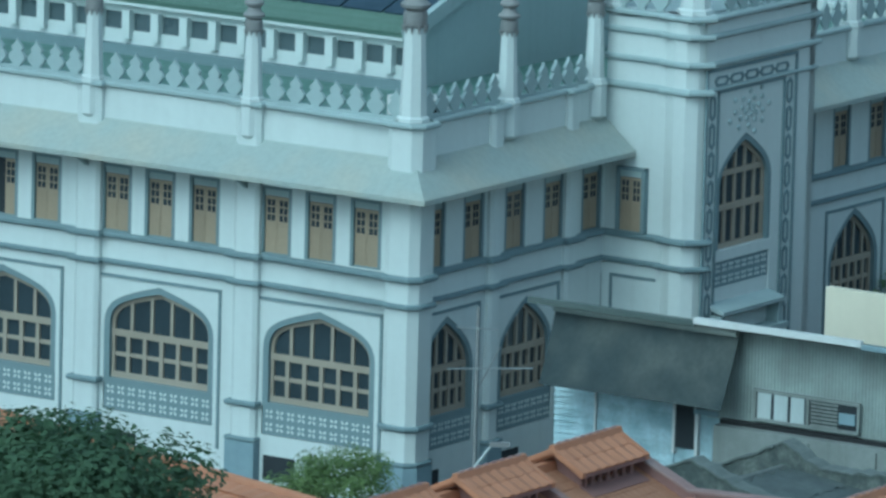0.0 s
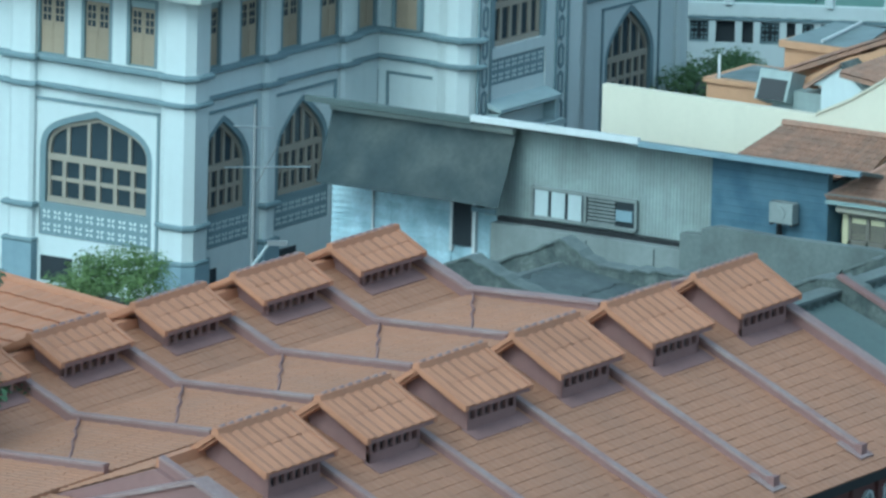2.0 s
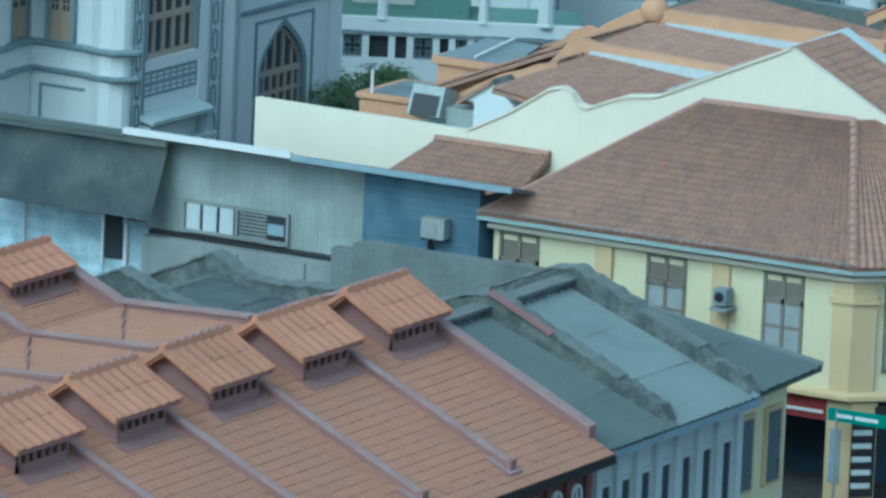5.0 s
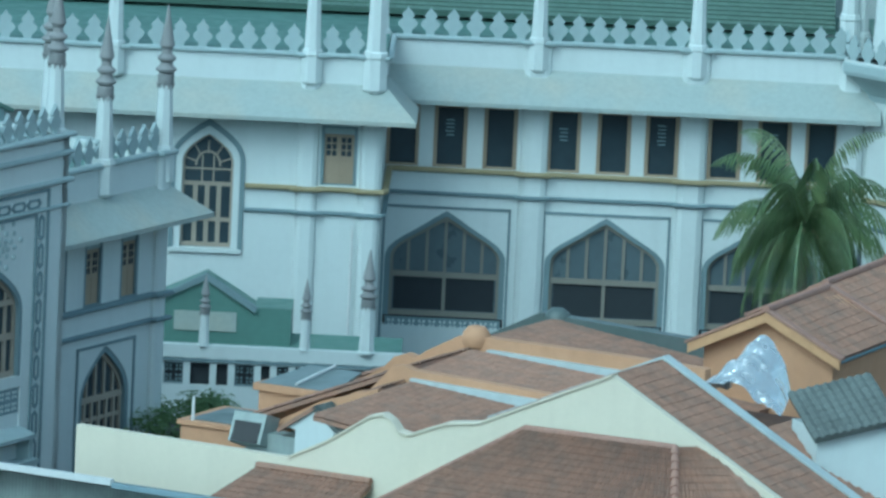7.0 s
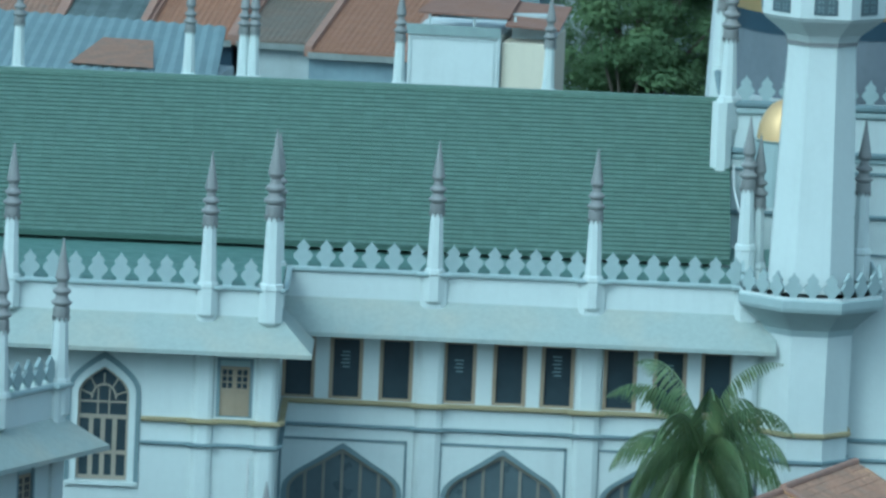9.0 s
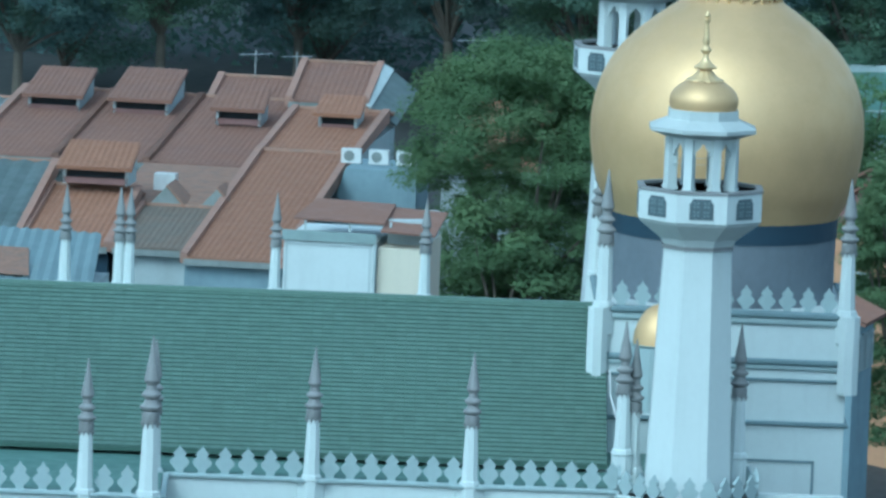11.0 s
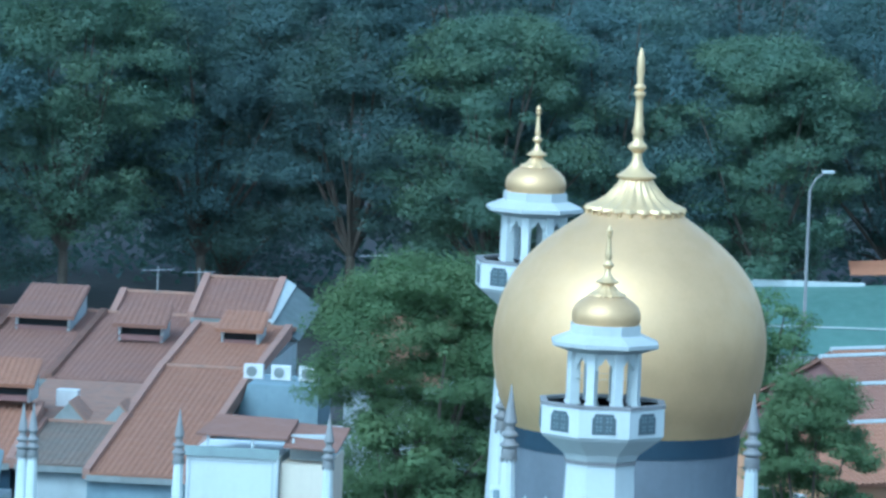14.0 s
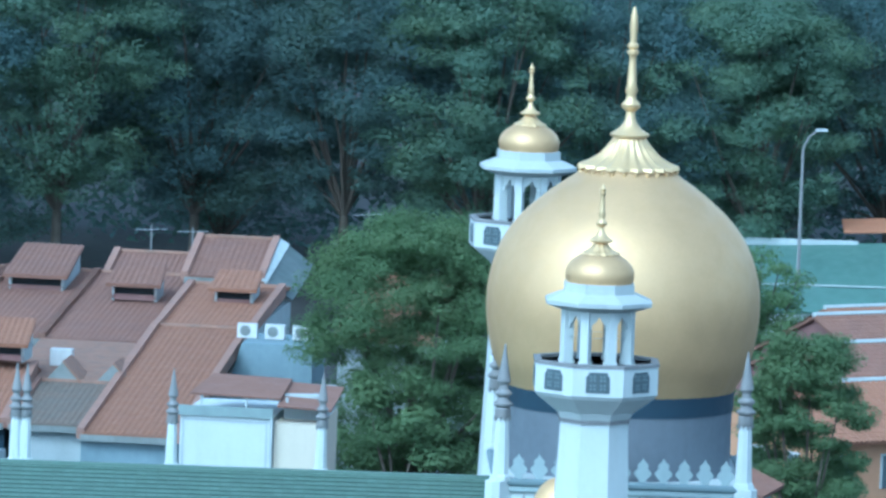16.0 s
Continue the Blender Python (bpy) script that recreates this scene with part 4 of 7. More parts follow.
part("roof_end", Shape().prism_x([(RY0, RZ0 - 0.5), (RY1, RZ1 - 0.1), (26, 13.2), (26, 12.3), (RY0, 12.3)], RX1 - 0.3, RX1 - 0.05), WHITE, mosque)
part("deck", Shape().box(-30, 19.5, 0.4, 30, 12.5, 13.02).box(-30, 0, PB + 0.4, 0.4, 12.5, 13.02), GREENM, mosque, "green roof deck behind the parapet")
part("lightning_cable", Shape().rod((RX1 + 0.1, RY1, RZ1 + 0.1), (RX1 + 0.15, 9.5, 15.6), 0.05, 5).rod((RX1 + 0.15, 9.5, 15.6), (RX1 + 0.9, RY0, RZ0), 0.05, 5), WHITEM, mosque)
# far parapet whose pinnacles show over the ridge
part("wall", Shape().box(-40, 19.5, 29.5, 30, 0, 13.4), WHITE, mosque)
for s in (-26.5, -19.0, -12.4, -5.1, -2.78, -2.35, 3.9, 10.3):
    part("post", Shape().box(s - 0.34, s + 0.34, 29.4, 30.0, 13.4, 15.9), WHITE, mosque)
    pinnacle(mosque, s, 29.7, 16.9, 0.8)
balustrade(mosque, (-14, 29.7), (-2.8, 29.7), 15.9, 1.1)
part("far_parapet", Shape().box(-14, -2.8, 29.6, 29.9, 13.4, 15.9), WHITE, mosque)

# ---- dome on its square base ----
dome = thing("dome", MP @ shift(22.42, 16.7, 0), "large gold onion dome on a grey and navy drum", "dome")
H = 5.05
part("base", Shape().box(-H, H, -H - 0.6, H, 0, 19.0), WHITE, dome, "white square tower below the dome")
g = Shape()
SQ = [(-H, -H - 0.6), (H, -H - 0.6), (H, H), (-H, H)]
for z, h, o in ((19.1, 0.3, 0.22), (17.15, 0.26, 0.2), (16.35, 0.14, 0.12), (14.6, 0.2, 0.16)):
    g.sweep(SQ, ledge(z, h, o), True)
part("base_course", g, TRIM, dome)
g = Shape()
for z, h, o in ((18.8, 0.28, 0.14), (16.9, 0.22, 0.12)):
    g.sweep(SQ, ledge(z, h, o), True)
part("base_course", g, PALE, dome)
g = Shape()
for x0, x1, z0, z1 in ((-1.0, 3.9, 12.9, 13.0), (3.8, 3.9, 6, 13.0), (-1.0, -0.9, 6, 13.0)):
    g.box(x0, x1, -H - 0.66, -H - 0.58, z0, z1)
part("panel_moulding", g, TRIM, dome)
part("side_window", Shape().box(2.2, 3.4, -H - 0.63, -H - 0.58, 5.0, 6.6), GLASS, dome)
part("drum", Shape().lathe([(4.66, 19.0), (4.68, 21.62)], 48), DRUMGREY, dome, "grey plastered drum", smooth=True)
part("drum_band", Shape().lathe([(4.72, 21.62), (4.74, 22.55)], 48), NAVY, dome, "navy band of the drum", smooth=True)
prof = [(4.72, 22.4), (4.95, 22.85), (5.32, 23.6), (5.55, 24.6), (5.66, 25.7), (5.60, 26.7), (5.36, 27.7), (4.95, 28.6), (4.36, 29.4), (3.62, 30.1), (2.85, 30.7), (2.2, 31.15), (1.9, 31.4)]
# a finer profile through the same points
fine = []
for i in range(len(prof) - 1):
    p0, p1, p2, p3 = (prof[max(0, i - 1)], prof[i], prof[i + 1], prof[min(len(prof) - 1, i + 2)])
    for k in range(4):
        t = k / 4
        fine.append(tuple(0.5 * (2 * p1[j] + (p2[j] - p0[j]) * t + (2 * p0[j] - 5 * p1[j] + 4 * p2[j] - p3[j]) * t * t + (3 * p1[j] - p0[j] - 3 * p2[j] + p3[j]) * t ** 3) for j in (0, 1)))
fine.append(prof[-1])
part("shell", Shape().lathe(fine, 96), GOLD, dome, "gold onion shell", smooth=True)


def lotus_cap(s, z, n):
    """The fluted petal cap and the spire on a dome; s scales it from a ring 2 m in radius."""
    g = Shape()
    levels = [(2.04, 0.0), (1.98, 0.10), (1.60, 0.26), (1.22, 0.50), (0.95, 0.80), (0.76, 1.08), (0.64, 1.32)]
    m = n * 4
    k = len(g.v)
    for i, (r, h) in enumerate(levels):
        for j in range(m):
            a = 2 * math.pi * j / m
            w = 1 + (0.05 if i < 5 else 0.02) * math.cos(n * a)
            drop = -0.05 * (0.5 + 0.5 * math.cos(n * a)) if i == 0 else 0
            g.v.append((s * r * w * math.cos(a), s * r * w * math.sin(a), z + s * (h + drop)))
    for i in range(len(levels) - 1):
        for j in range(m):
            a, b = k + i * m + j, k + i * m + (j + 1) % m
            g.f.append((a, b, b + m, a + m))
    return g


def spire(s, z, tall):
    pr = [(0.58, 1.36), (0.80, 1.42), (0.82, 1.52), (0.70, 1.60), (0.46, 1.76), (0.28, 1.98), (0.20, 2.2), (0.19, 2.45), (0.38, 2.62), (0.40, 2.74), (0.22, 2.95), (0.20, 3.15)]
    pr += [(0.27, 3.3), (0.2, 3.6), (0.14, 4.6), (0.15, 4.75), (0.24, 4.85), (0.24, 4.95), (0.15, 5.02), (0.24, 5.12), (0.24, 5.2), (0.14, 5.3)]
    pr += [(0.13, 5.5), (0.17, 5.9), (0.14, 6.4), (0.05, 6.75), (0.0, 6.8)] if tall else [(0.10, 5.45), (0.0, 5.6)]
    return Shape().lathe([(r * s, z + h * s) for r, h in pr], 16)


part("cap", lotus_cap(1.0, 31.5, 22), GOLDL, dome, "fluted pale gold lotus cap", smooth=True)
g = Shape()
for i in range(26):
    a = 2 * math.pi * i / 26
    g.rod((1.99 * math.cos(a), 1.99 * math.sin(a), 31.24), (2.02 * math.cos(a), 2.02 * math.sin(a), 31.42), 0.08, 6)
part("bead", g, GOLDL, dome, kind="stuff")
part("collar", Shape().lathe([(1.80, 31.05), (1.95, 31.12), (1.92, 31.48), (1.7, 31.5)], 32), GOLD, dome, "darker gold collar under the lotus cap", smooth=True)
part("spire", spire(1.0, 31.36, True), GOLDL, dome, "gold spire", smooth=True)
balustrade(dome, (-H + 0.4, -H - 0.5), (H - 0.4, -H - 0.5), 19.1, 1.0, 0.86)
for x, y in ((-H + 0.1, -H - 0.5), (H - 0.1, -H - 0.5), (-H + 0.1, H - 0.1)):
    pinnacle(dome, x, y, 19.1, 1.05)
for x, y in ((-H - 0.1, -H - 0.7), (H + 0.05, -H - 0.7)):
    part("corner_shaft", Shape().lathe([(0.45, 15.8), (0.45, 19.0)], 8, x, y, math.pi / 8), WHITE, dome)
# a small gold dome beside the minaret
cup = thing("small_dome", MP @ shift(19.72, 7.2, 15.35), "small gold dome on a pale blue drum", "dome")
part("drum", Shape().lathe([(1.15, 0), (1.15, 2.6), (1.25, 2.7)], 16), PALE, cup)
part("shell", Shape().lathe([(1.12 * math.cos(a * math.pi / 20), 2.7 + 1.62 * math.sin(a * math.pi / 20)) for a in range(11)], 24), GOLD, cup, smooth=True)


def octagon(r, z0, z1, r2=None, turn=math.pi / 8):
    return Shape().lathe([(r / math.cos(math.pi / 8), z0), ((r2 or r) / math.cos(math.pi / 8), z1)], 8, turn=turn)


def minaret(m, label, low):
    t = thing("minaret", m, label, "minaret", "minarets beside the dome")
    part("shaft", octagon(1.72, 0, 12.0), WHITE, t, "white octagonal lower shaft")
    g = Shape()
    oc = [(1.72 / math.cos(math.pi / 8) * math.cos(-math.pi / 8 - k * math.pi / 4), 1.72 / math.cos(math.pi / 8) * math.sin(-math.pi / 8 - k * math.pi / 4)) for k in range(8)][::-1]
    part("ochre_course", Shape().sweep(oc, ledge(7.45, 0.22, 0.14), True), OCHRE, t)
    part("string_course", Shape().sweep(oc, ledge(6.35, 0.18, 0.12), True), TRIM, t)
    k8 = 1 / math.cos(math.pi / 8)
    part("corbel", Shape().lathe([(1.74 * k8, 11.3), (1.8 * k8, 11.55), (2.15 * k8, 11.9), (2.55 * k8, 12.25), (2.8 * k8, 12.4), (2.85 * k8, 12.55), (2.85 * k8, 12.85), (2.7 * k8, 13.0)], 8, turn=math.pi / 8), PALE, t, "moulded balcony corbel")
    part("balcony_floor", octagon(2.8, 12.85, 13.0), WHITE, t)
    pts = [Vector((2.72 * k8 * math.cos(math.pi / 8 + i * math.pi / 4), 2.72 * k8 * math.sin(math.pi / 8 + i * math.pi / 4))) for i in range(9)]
    for i in range(8 if low else 0):
        balustrade(t, pts[i], pts[i + 1], 12.98, 1.0, 0.76)
    part("upper_shaft", octagon(1.70, 13.0, 22.95, 1.32), WHITE, t, "tapering white upper shaft")
    part("collar", octagon(1.40, 22.80, 22.93), CAPGREY, t)
    part("flare", Shape().lathe([(1.36 * k8, 22.95), (1.5 * k8, 23.2), (2.3 * k8, 23.85), (2.4 * k8, 23.98)], 8, turn=math.pi / 8), WHITE, t)
    # flutes under the balcony
    g = Shape()
    for i in range(8):
        a = i * math.pi / 4
        for w, r, z in ((0.62, 1.62, 23.3), (0.5, 1.52, 23.18), (0.76, 1.78, 23.45), (0.9, 1.95, 23.6)):
            u, n = Vector((math.cos(a), math.sin(a))), Vector((-math.sin(a), math.cos(a)))
            c = u * r
            q = [c + n * (w / 2), c - n * (w / 2), c - n * (w / 2) - u * 0.3, c + n * (w / 2) - u * 0.3]
            g.prism_z([tuple(v) for v in q], z, z + 0.1)
    part("flutes", g, WHITE, t)
    part("balcony", Shape().lathe([(2.35 * k8, 23.95), (2.42 * k8, 24.0), (2.42 * k8, 25.15), (2.22 * k8, 25.15), (2.22 * k8, 24.3), (0.1, 24.3)], 8, turn=math.pi / 8), WHITE, t, "white octagonal balcony")
    part("balcony_rail", Shape().lathe([(2.18 * k8, 25.13), (2.46 * k8, 25.13), (2.46 * k8, 25.26), (2.18 * k8, 25.26), (2.18 * k8, 25.13)], 8, turn=math.pi / 8), CAPGREY, t, "weathered grey balcony rim")
    for i in range(8):
        a = i * math.pi / 4
        g = cached("minpanel", lambda: Shape().prism([(-0.47, 0), (0.47, 0), (0.47, 0.62), (0.38, 0.72), (0.36, 0.82), (-0.36, 0.82), (-0.38, 0.72), (-0.47, 0.62)], -0.03, 0.02).mesh("panel", SCREEN))
        p = part("panel", g, None, t, "grey pierced balcony panel", m=Matrix.Rotation(a + math.pi / 2, 4, "Z") @ shift(0, -2.42, 24.15))
        part("tracery", cached("mintrac", lambda: petals(0.8, 0.7, 0.36).mesh("tracery", TRIM)), None, p, m=shift(0, -0.03, 0.06), kind="stuff")
    part("floor", octagon(2.1, 24.2, 24.32), TRIM, t)
    for i in range(8):
        a = math.pi / 8 + i * math.pi / 4
        c = Vector((1.3 * math.cos(a), 1.3 * math.sin(a)))
        part("pillar", cached("minpil", lambda: Shape().box(-0.17, 0.17, -0.2, 0.2, 0, 3.0).box(-0.21, 0.21, -0.24, 0.24, 0, 0.95).mesh("pillar", WHITE)), None, t, m=Matrix.Translation((c.x, c.y, 24.3)) @ Matrix.Rotation(a, 4, "Z") @ Matrix.Rotation(math.pi / 2, 4, "Z"))
        b = i * math.pi / 4
        g = cached("minarch", lambda: Shape().arch_wall(-0.56, 0.56, 26.2, 27.3, 0, [(-0.36, 26.3), (-0.36, 26.5), (-0.27, 26.58), (-0.27, 26.72), (-0.14, 26.82), (0, 27.05), (0.14, 26.82), (0.27, 26.72), (0.27, 26.58), (0.36, 26.5), (0.36, 26.3)], 26.2, 0.12).mesh("cusped_arch", WHITE))
        part("cusped_arch", g, None, t, m=Matrix.Rotation(b + math.pi / 2, 4, "Z") @ shift(0, -1.3, 0))
    part("eave", Shape().lathe([(1.3 * k8, 27.2), (1.5 * k8, 27.25), (2.08 * k8, 27.46), (2.08 * k8, 27.62), (1.5 * k8, 27.88), (1.38 * k8, 27.92), (1.36 * k8, 28.3), (1.0, 28.3)], 8, turn=math.pi / 8), EAVE, t, "pale grey octagonal eave")
    r = 1.36
    part("dome_shell", Shape().lathe([(r * 0.95, 28.28), (r * 1.0, 28.5), (r * 1.0, 28.75), (r * 0.93, 28.98), (r * 0.78, 29.2), (r * 0.60, 29.36), (r * 0.46, 29.44)], 40), GOLD, t, "gold cupola", smooth=True)
    part("cap", lotus_cap(0.36, 29.44, 14), GOLDL, t, smooth=True)
    g = Shape()
    for i in range(18):
        a = 2 * math.pi * i / 18
        g.rod((0.66 * math.cos(a), 0.66 * math.sin(a), 29.34), (0.69 * math.cos(a), 0.69 * math.sin(a), 29.45), 0.05, 5)
    part("beads", g, GOLDL, t)
    part("spire", spire(0.55, 29.14, False), GOLDL, t, "gold spire", smooth=True)
    return t


minaret(MP @ shift(20.77, 0.3, 0), "white octagonal minaret with gold cupola beside the hall", True)
second = thing("minaret_terrace", MP @ shift(19.0, 48.5, 0), "white base block behind the dome", "tower base")
part("body", octagon(1.9, 0, 1.2), WHITE, second)
minaret(Matrix.Translation((50.93, 400.0, 1.1)), "white octagonal minaret with gold cupola behind the dome", False)
for x, y, z in ((18.15, 1.2, 14.4), (18.6, 1.6, 13.65), (22.72, 1.2, 14.45)):
    part("post", Shape().box(x - 0.3, x + 0.3, y - 0.3, y + 0.3, 12.4, z - 0.2), WHITE, mosque)
    pinnacle(mosque, x, y, z, 1.0)
part("wall", Shape().box(21.5, 27, 0.8, 1.2, 0, 13.0), WHITE, mosque)
part("string_course", Shape().sweep([(22, 0.8), (25.4, 0.8)], ledge(7.0, 0.18, 0.14)).sweep([(22, 0.8), (25.4, 0.8)], ledge(6.2, 0.18, 0.14)), TRIM, mosque)


# ---- roofs of the quarter ----
def tile_roof(parent, A, B, C, D, mat, w=0.30, l=0.36, rise=0.07, label="", slab_mat=None, courses=0.015, pieces=0):
    """A pitched roof: A, B along the eave, C, D along the ridge; curved tiles in overlapping courses."""
    A, B, C, D = (Vector(p) for p in (A, B, C, D))
    nn = (B - A).cross(D - A).normalized()
    if nn.z < 0:
        nn = -nn
    r = part("roof", Shape().slab([A - nn * 0.03, B - nn * 0.03, C - nn * 0.03, D - nn * 0.03], 0.14), slab_mat or mat, parent, label)
    nu, nv = max(2, round((B - A).length / w)), max(2, round((D - A).length / l))
    v, f = [], []
    P = lambda s, t: (A.lerp(B, s)).lerp(D.lerp(C, s), t)
    own = pieces // nu
    if own:
        du, dv = (B - A) / nu, (D - A) / nv
        one = Shape()
        P3 = lambda s, t, h: tuple(du * s + dv * t + nn * h)
        one.add([P3(0, 0, courses + 0.01), P3(0.5, 0, courses + 0.01 + rise), P3(1, 0, courses + 0.01), P3(0, 1.12, 0), P3(0.5, 1.12, rise), P3(1, 1.12, 0), P3(0, 0, -0.01), P3(1, 0, -0.01)],
                [(0, 1, 4, 3), (1, 2, 5, 4), (6, 7, 2, 1, 0)])
        tile = one.mesh("tile", mat)
        for j in range(own):
            for i in range(nu):
                part("tile", tile, None, parent, m=Matrix.Translation(A + du * i + dv * j + nn * random.uniform(-0.008, 0.012)))
    for j in range(own, nv):
        t0, t1 = j / nv, min(1.0, (j + 1.12) / nv)
        for i in range(nu):
            s0, s1, sm = i / nu, (i + 1) / nu, (i + 0.5) / nu
            k = len(v)
            jig = random.uniform(-0.008, 0.008)
            for t, lift in ((t0, courses + 0.01 + jig), (t1, 0.0)):
                v.extend(tuple(P(s, t) + nn * (lift + h)) for s, h in ((s0, 0.0), (sm, rise), (s1, 0.0)))
            v.extend(tuple(P(s, t0) - nn * 0.01) for s in (s0, s1))
            f.extend(((k, k + 1, k + 4, k + 3), (k + 1, k + 2, k + 5, k + 4), (k + 6, k + 7, k + 2, k + 1, k)))
    me = bpy.data.meshes.new("roof_tiles")
    me.from_pydata(v, [], f)
    me.materials.append(mat)
    part("roof_tiles", me, None, parent, kind="stuff")
    return r


def sheet_roof(parent, A, B, C, D, mat, w=0.22, label=""):
    """Corrugated sheets, laid in two lengths, with ribs down the slope."""
    A, B, C, D = (Vector(p) for p in (A, B, C, D))
    nn = (B - A).cross(D - A).normalized()
    if nn.z < 0:
        nn = -nn
    part("roof", Shape().slab([A - nn * 0.05, B - nn * 0.05, C - nn * 0.05, D - nn * 0.05], 0.1), mat, parent, label)
    n = max(3, round((B - A).length / w))
    P = lambda s, t: (A.lerp(B, s)).lerp(D.lerp(C, s), t)
    for t0, t1, lift in ((0.0, 0.36, 0.0), (0.34, 0.7, 0.02), (0.68, 1.0, 0.04)):
        sheets = max(1, n // 8)
        v, f = [], []
        for q in range(sheets):
            a, b = q / sheets, (q + 1) / sheets
            m = 8
            k = len(v)
            jig = random.uniform(0, 0.02)
            for i in range(m + 1):
                s = a + (b - a) * i / m
                for t in (t0, t1):
                    v.append(tuple(P(s, t) + nn * (lift + jig + (0.11 if i % 2 else 0.0))))
            f.extend((k + 2 * i, k + 2 * i + 2, k + 2 * i + 3, k + 2 * i + 1) for i in range(m))
        me = bpy.data.meshes.new("corrugated_sheet")
        me.from_pydata(v, [], f)
        me.materials.append(mat)
        part("corrugated_sheet", me, None, parent, kind="stuff")


def parapet(parent, prof, y, th, mat, cap=None, low=0.0, lift=0.3, name="party_wall", capw=0.06):
    """A party wall whose top follows the outline prof of (x, z)."""
    pts = [(x, z + lift) for x, z in prof]
    g = Shape().prism(pts + [(prof[-1][0], low), (prof[0][0], low)], y - th / 2, y + th / 2)
    w = part(name, g, mat, parent)
    if cap:
        g = Shape()
        for (xa, za), (xb, zb) in zip(pts, pts[1:]):
            g.prism([(xa, za), (xb, zb), (xb, zb + 0.08), (xa, za + 0.08)], y - th / 2 - capw, y + th / 2 + capw)
        part("wall_cap", g, cap, parent)
    return w


SP = pose(0, 230, 0, 0, 0, -32.6)
# front row: six houses with a jack roof each
PITCH = 4.98
FRONT_PROF = [(6.9, 6.95), (0.0, 10.42)]


def jack_roof(parent, xr, xf, yc, zr, zf, zb, hw):
    """A raised vent over the ridge with a tiled lid, slatted front and mauve cheeks; zb: the roof at its foot."""
    d = empty_part("jack_roof", parent, shift(0, yc, 0))
    w = hw * 0.76
    tile_roof(d, (xf, -hw, zf), (xf, hw, zf), (xr, hw, zr), (xr, -hw, zr), TERRAB, 0.46, 0.8, 0.045, courses=0.012)
    tile_roof(d, (xr - 1.3, hw, zf), (xr - 1.3, -hw, zf), (xr, -hw, zr), (xr, hw, zr), TERRAB, 0.46, 0.8, 0.045, courses=0.012)
    x0, x1 = xr - 1.1, xf - 0.22
    side = [(x0, zb - 0.6), (x1, zb - 0.6), (x1, zf + 0.02), (xr, zr - 0.16), (x0, zf + 0.05)]
    for y in (-w, w - 0.12):
        part("cheek", Shape().prism(side, y, y + 0.12), MAUVE, d)
    part("front", Shape().box(x1 - 0.12, x1, -w, w, zb - 0.6, zf - 0.46).box(x1 - 0.12, x1, -w, w, zf - 0.1, zf + 0.02), MAUVE, d)
    # near-black sheet gives the slot its inner shade
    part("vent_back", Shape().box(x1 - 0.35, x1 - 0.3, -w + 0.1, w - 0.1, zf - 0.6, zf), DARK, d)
    for i in range(7):
        part("slat", cached("jslat", lambda: Shape().box(-0.06, 0.05, -0.06, 0.06, 0, 0.4).mesh("slat", MAUVE)), None, d, m=shift(x1 - 0.06, (-w + 0.06 + (2 * w - 0.12) * i / 6), zf - 0.48))
    zf0 = (10.13 - 0.4645 * x1) if xr > 0 else (10.04 - 0.4615 * (x1 + 10.3))
    part("flashing", Shape().slab([(x1 - 0.1, -w - 0.12, zf0 + 0.06), (x1 + 0.4, -w - 0.12, zf0 - 0.17), (x1 + 0.4, w + 0.3, zf0 - 0.17), (x1 - 0.1, w + 0.3, zf0 + 0.06)], 0.06), MAUVE, d)
    for y in (-hw - 0.1, hw - 0.06):
        part("verge", Shape().prism([(xr - 1.3, zf + 0.05), (xr, zr + 0.06), (xf + 0.02, zf + 0.06), (xf + 0.02, zf - 0.1), (xr, zr - 0.1), (xr - 1.3, zf - 0.1)], y, y + 0.16), TERRAB, d)
    part("fascia", Shape().box(xf - 0.05, xf, -hw, hw, zf - 0.12, zf - 0.02), MAUVE, d)
    part("ridge_tile", Shape().sweep([(xr, -hw - 0.12), (xr, hw + 0.12)], [(-0.14, zr - 0.06), (-0.08, zr + 0.13), (0.08, zr + 0.13), (0.14, zr - 0.06)]), TERRAB, d)
    g = Shape()
    for i in range(8):
        g.rod((xr, -hw + 0.1 + i * 0.42, zr + 0.11), (xr, -hw + 0.34 + i * 0.42, zr + 0.14), 0.055, 6)
    part("ridge_lump", g, MAUVEL, d, kind="stuff")
    return d


def arched_pane(parent, m, w, h, mat=WHITEM):
    """A small round-headed window with a white frame."""
    def outline(s):
        return [(-w / 2 * s, 0)] + [(w / 2 * s * math.cos(math.pi - math.pi * j / 8), h - w / 2 + w / 2 * s * math.sin(math.pi * j / 8)) for j in range(9)] + [(w / 2 * s, 0)]
    f = part("window", cached((w, h, mat.name, "ap"), lambda: Shape().ring(outline(1.0), outline(0.74), -0.05, 0.05).box(-0.03, 0.03, -0.03, 0.03, 0, h - 0.1).box(-w / 2, w / 2, -0.03, 0.03, h * 0.3, h * 0.36).box(-w / 2, w / 2, -0.03, 0.03, h * 0.62, h * 0.68).mesh("window", mat)), None, parent, "round-headed window with a white frame", m=m)
    part("pane", cached((w, h, "app"), lambda: Shape().prism(outline(0.9), 0.0, 0.015).mesh("pane", SCREEN)), None, f)
    return f


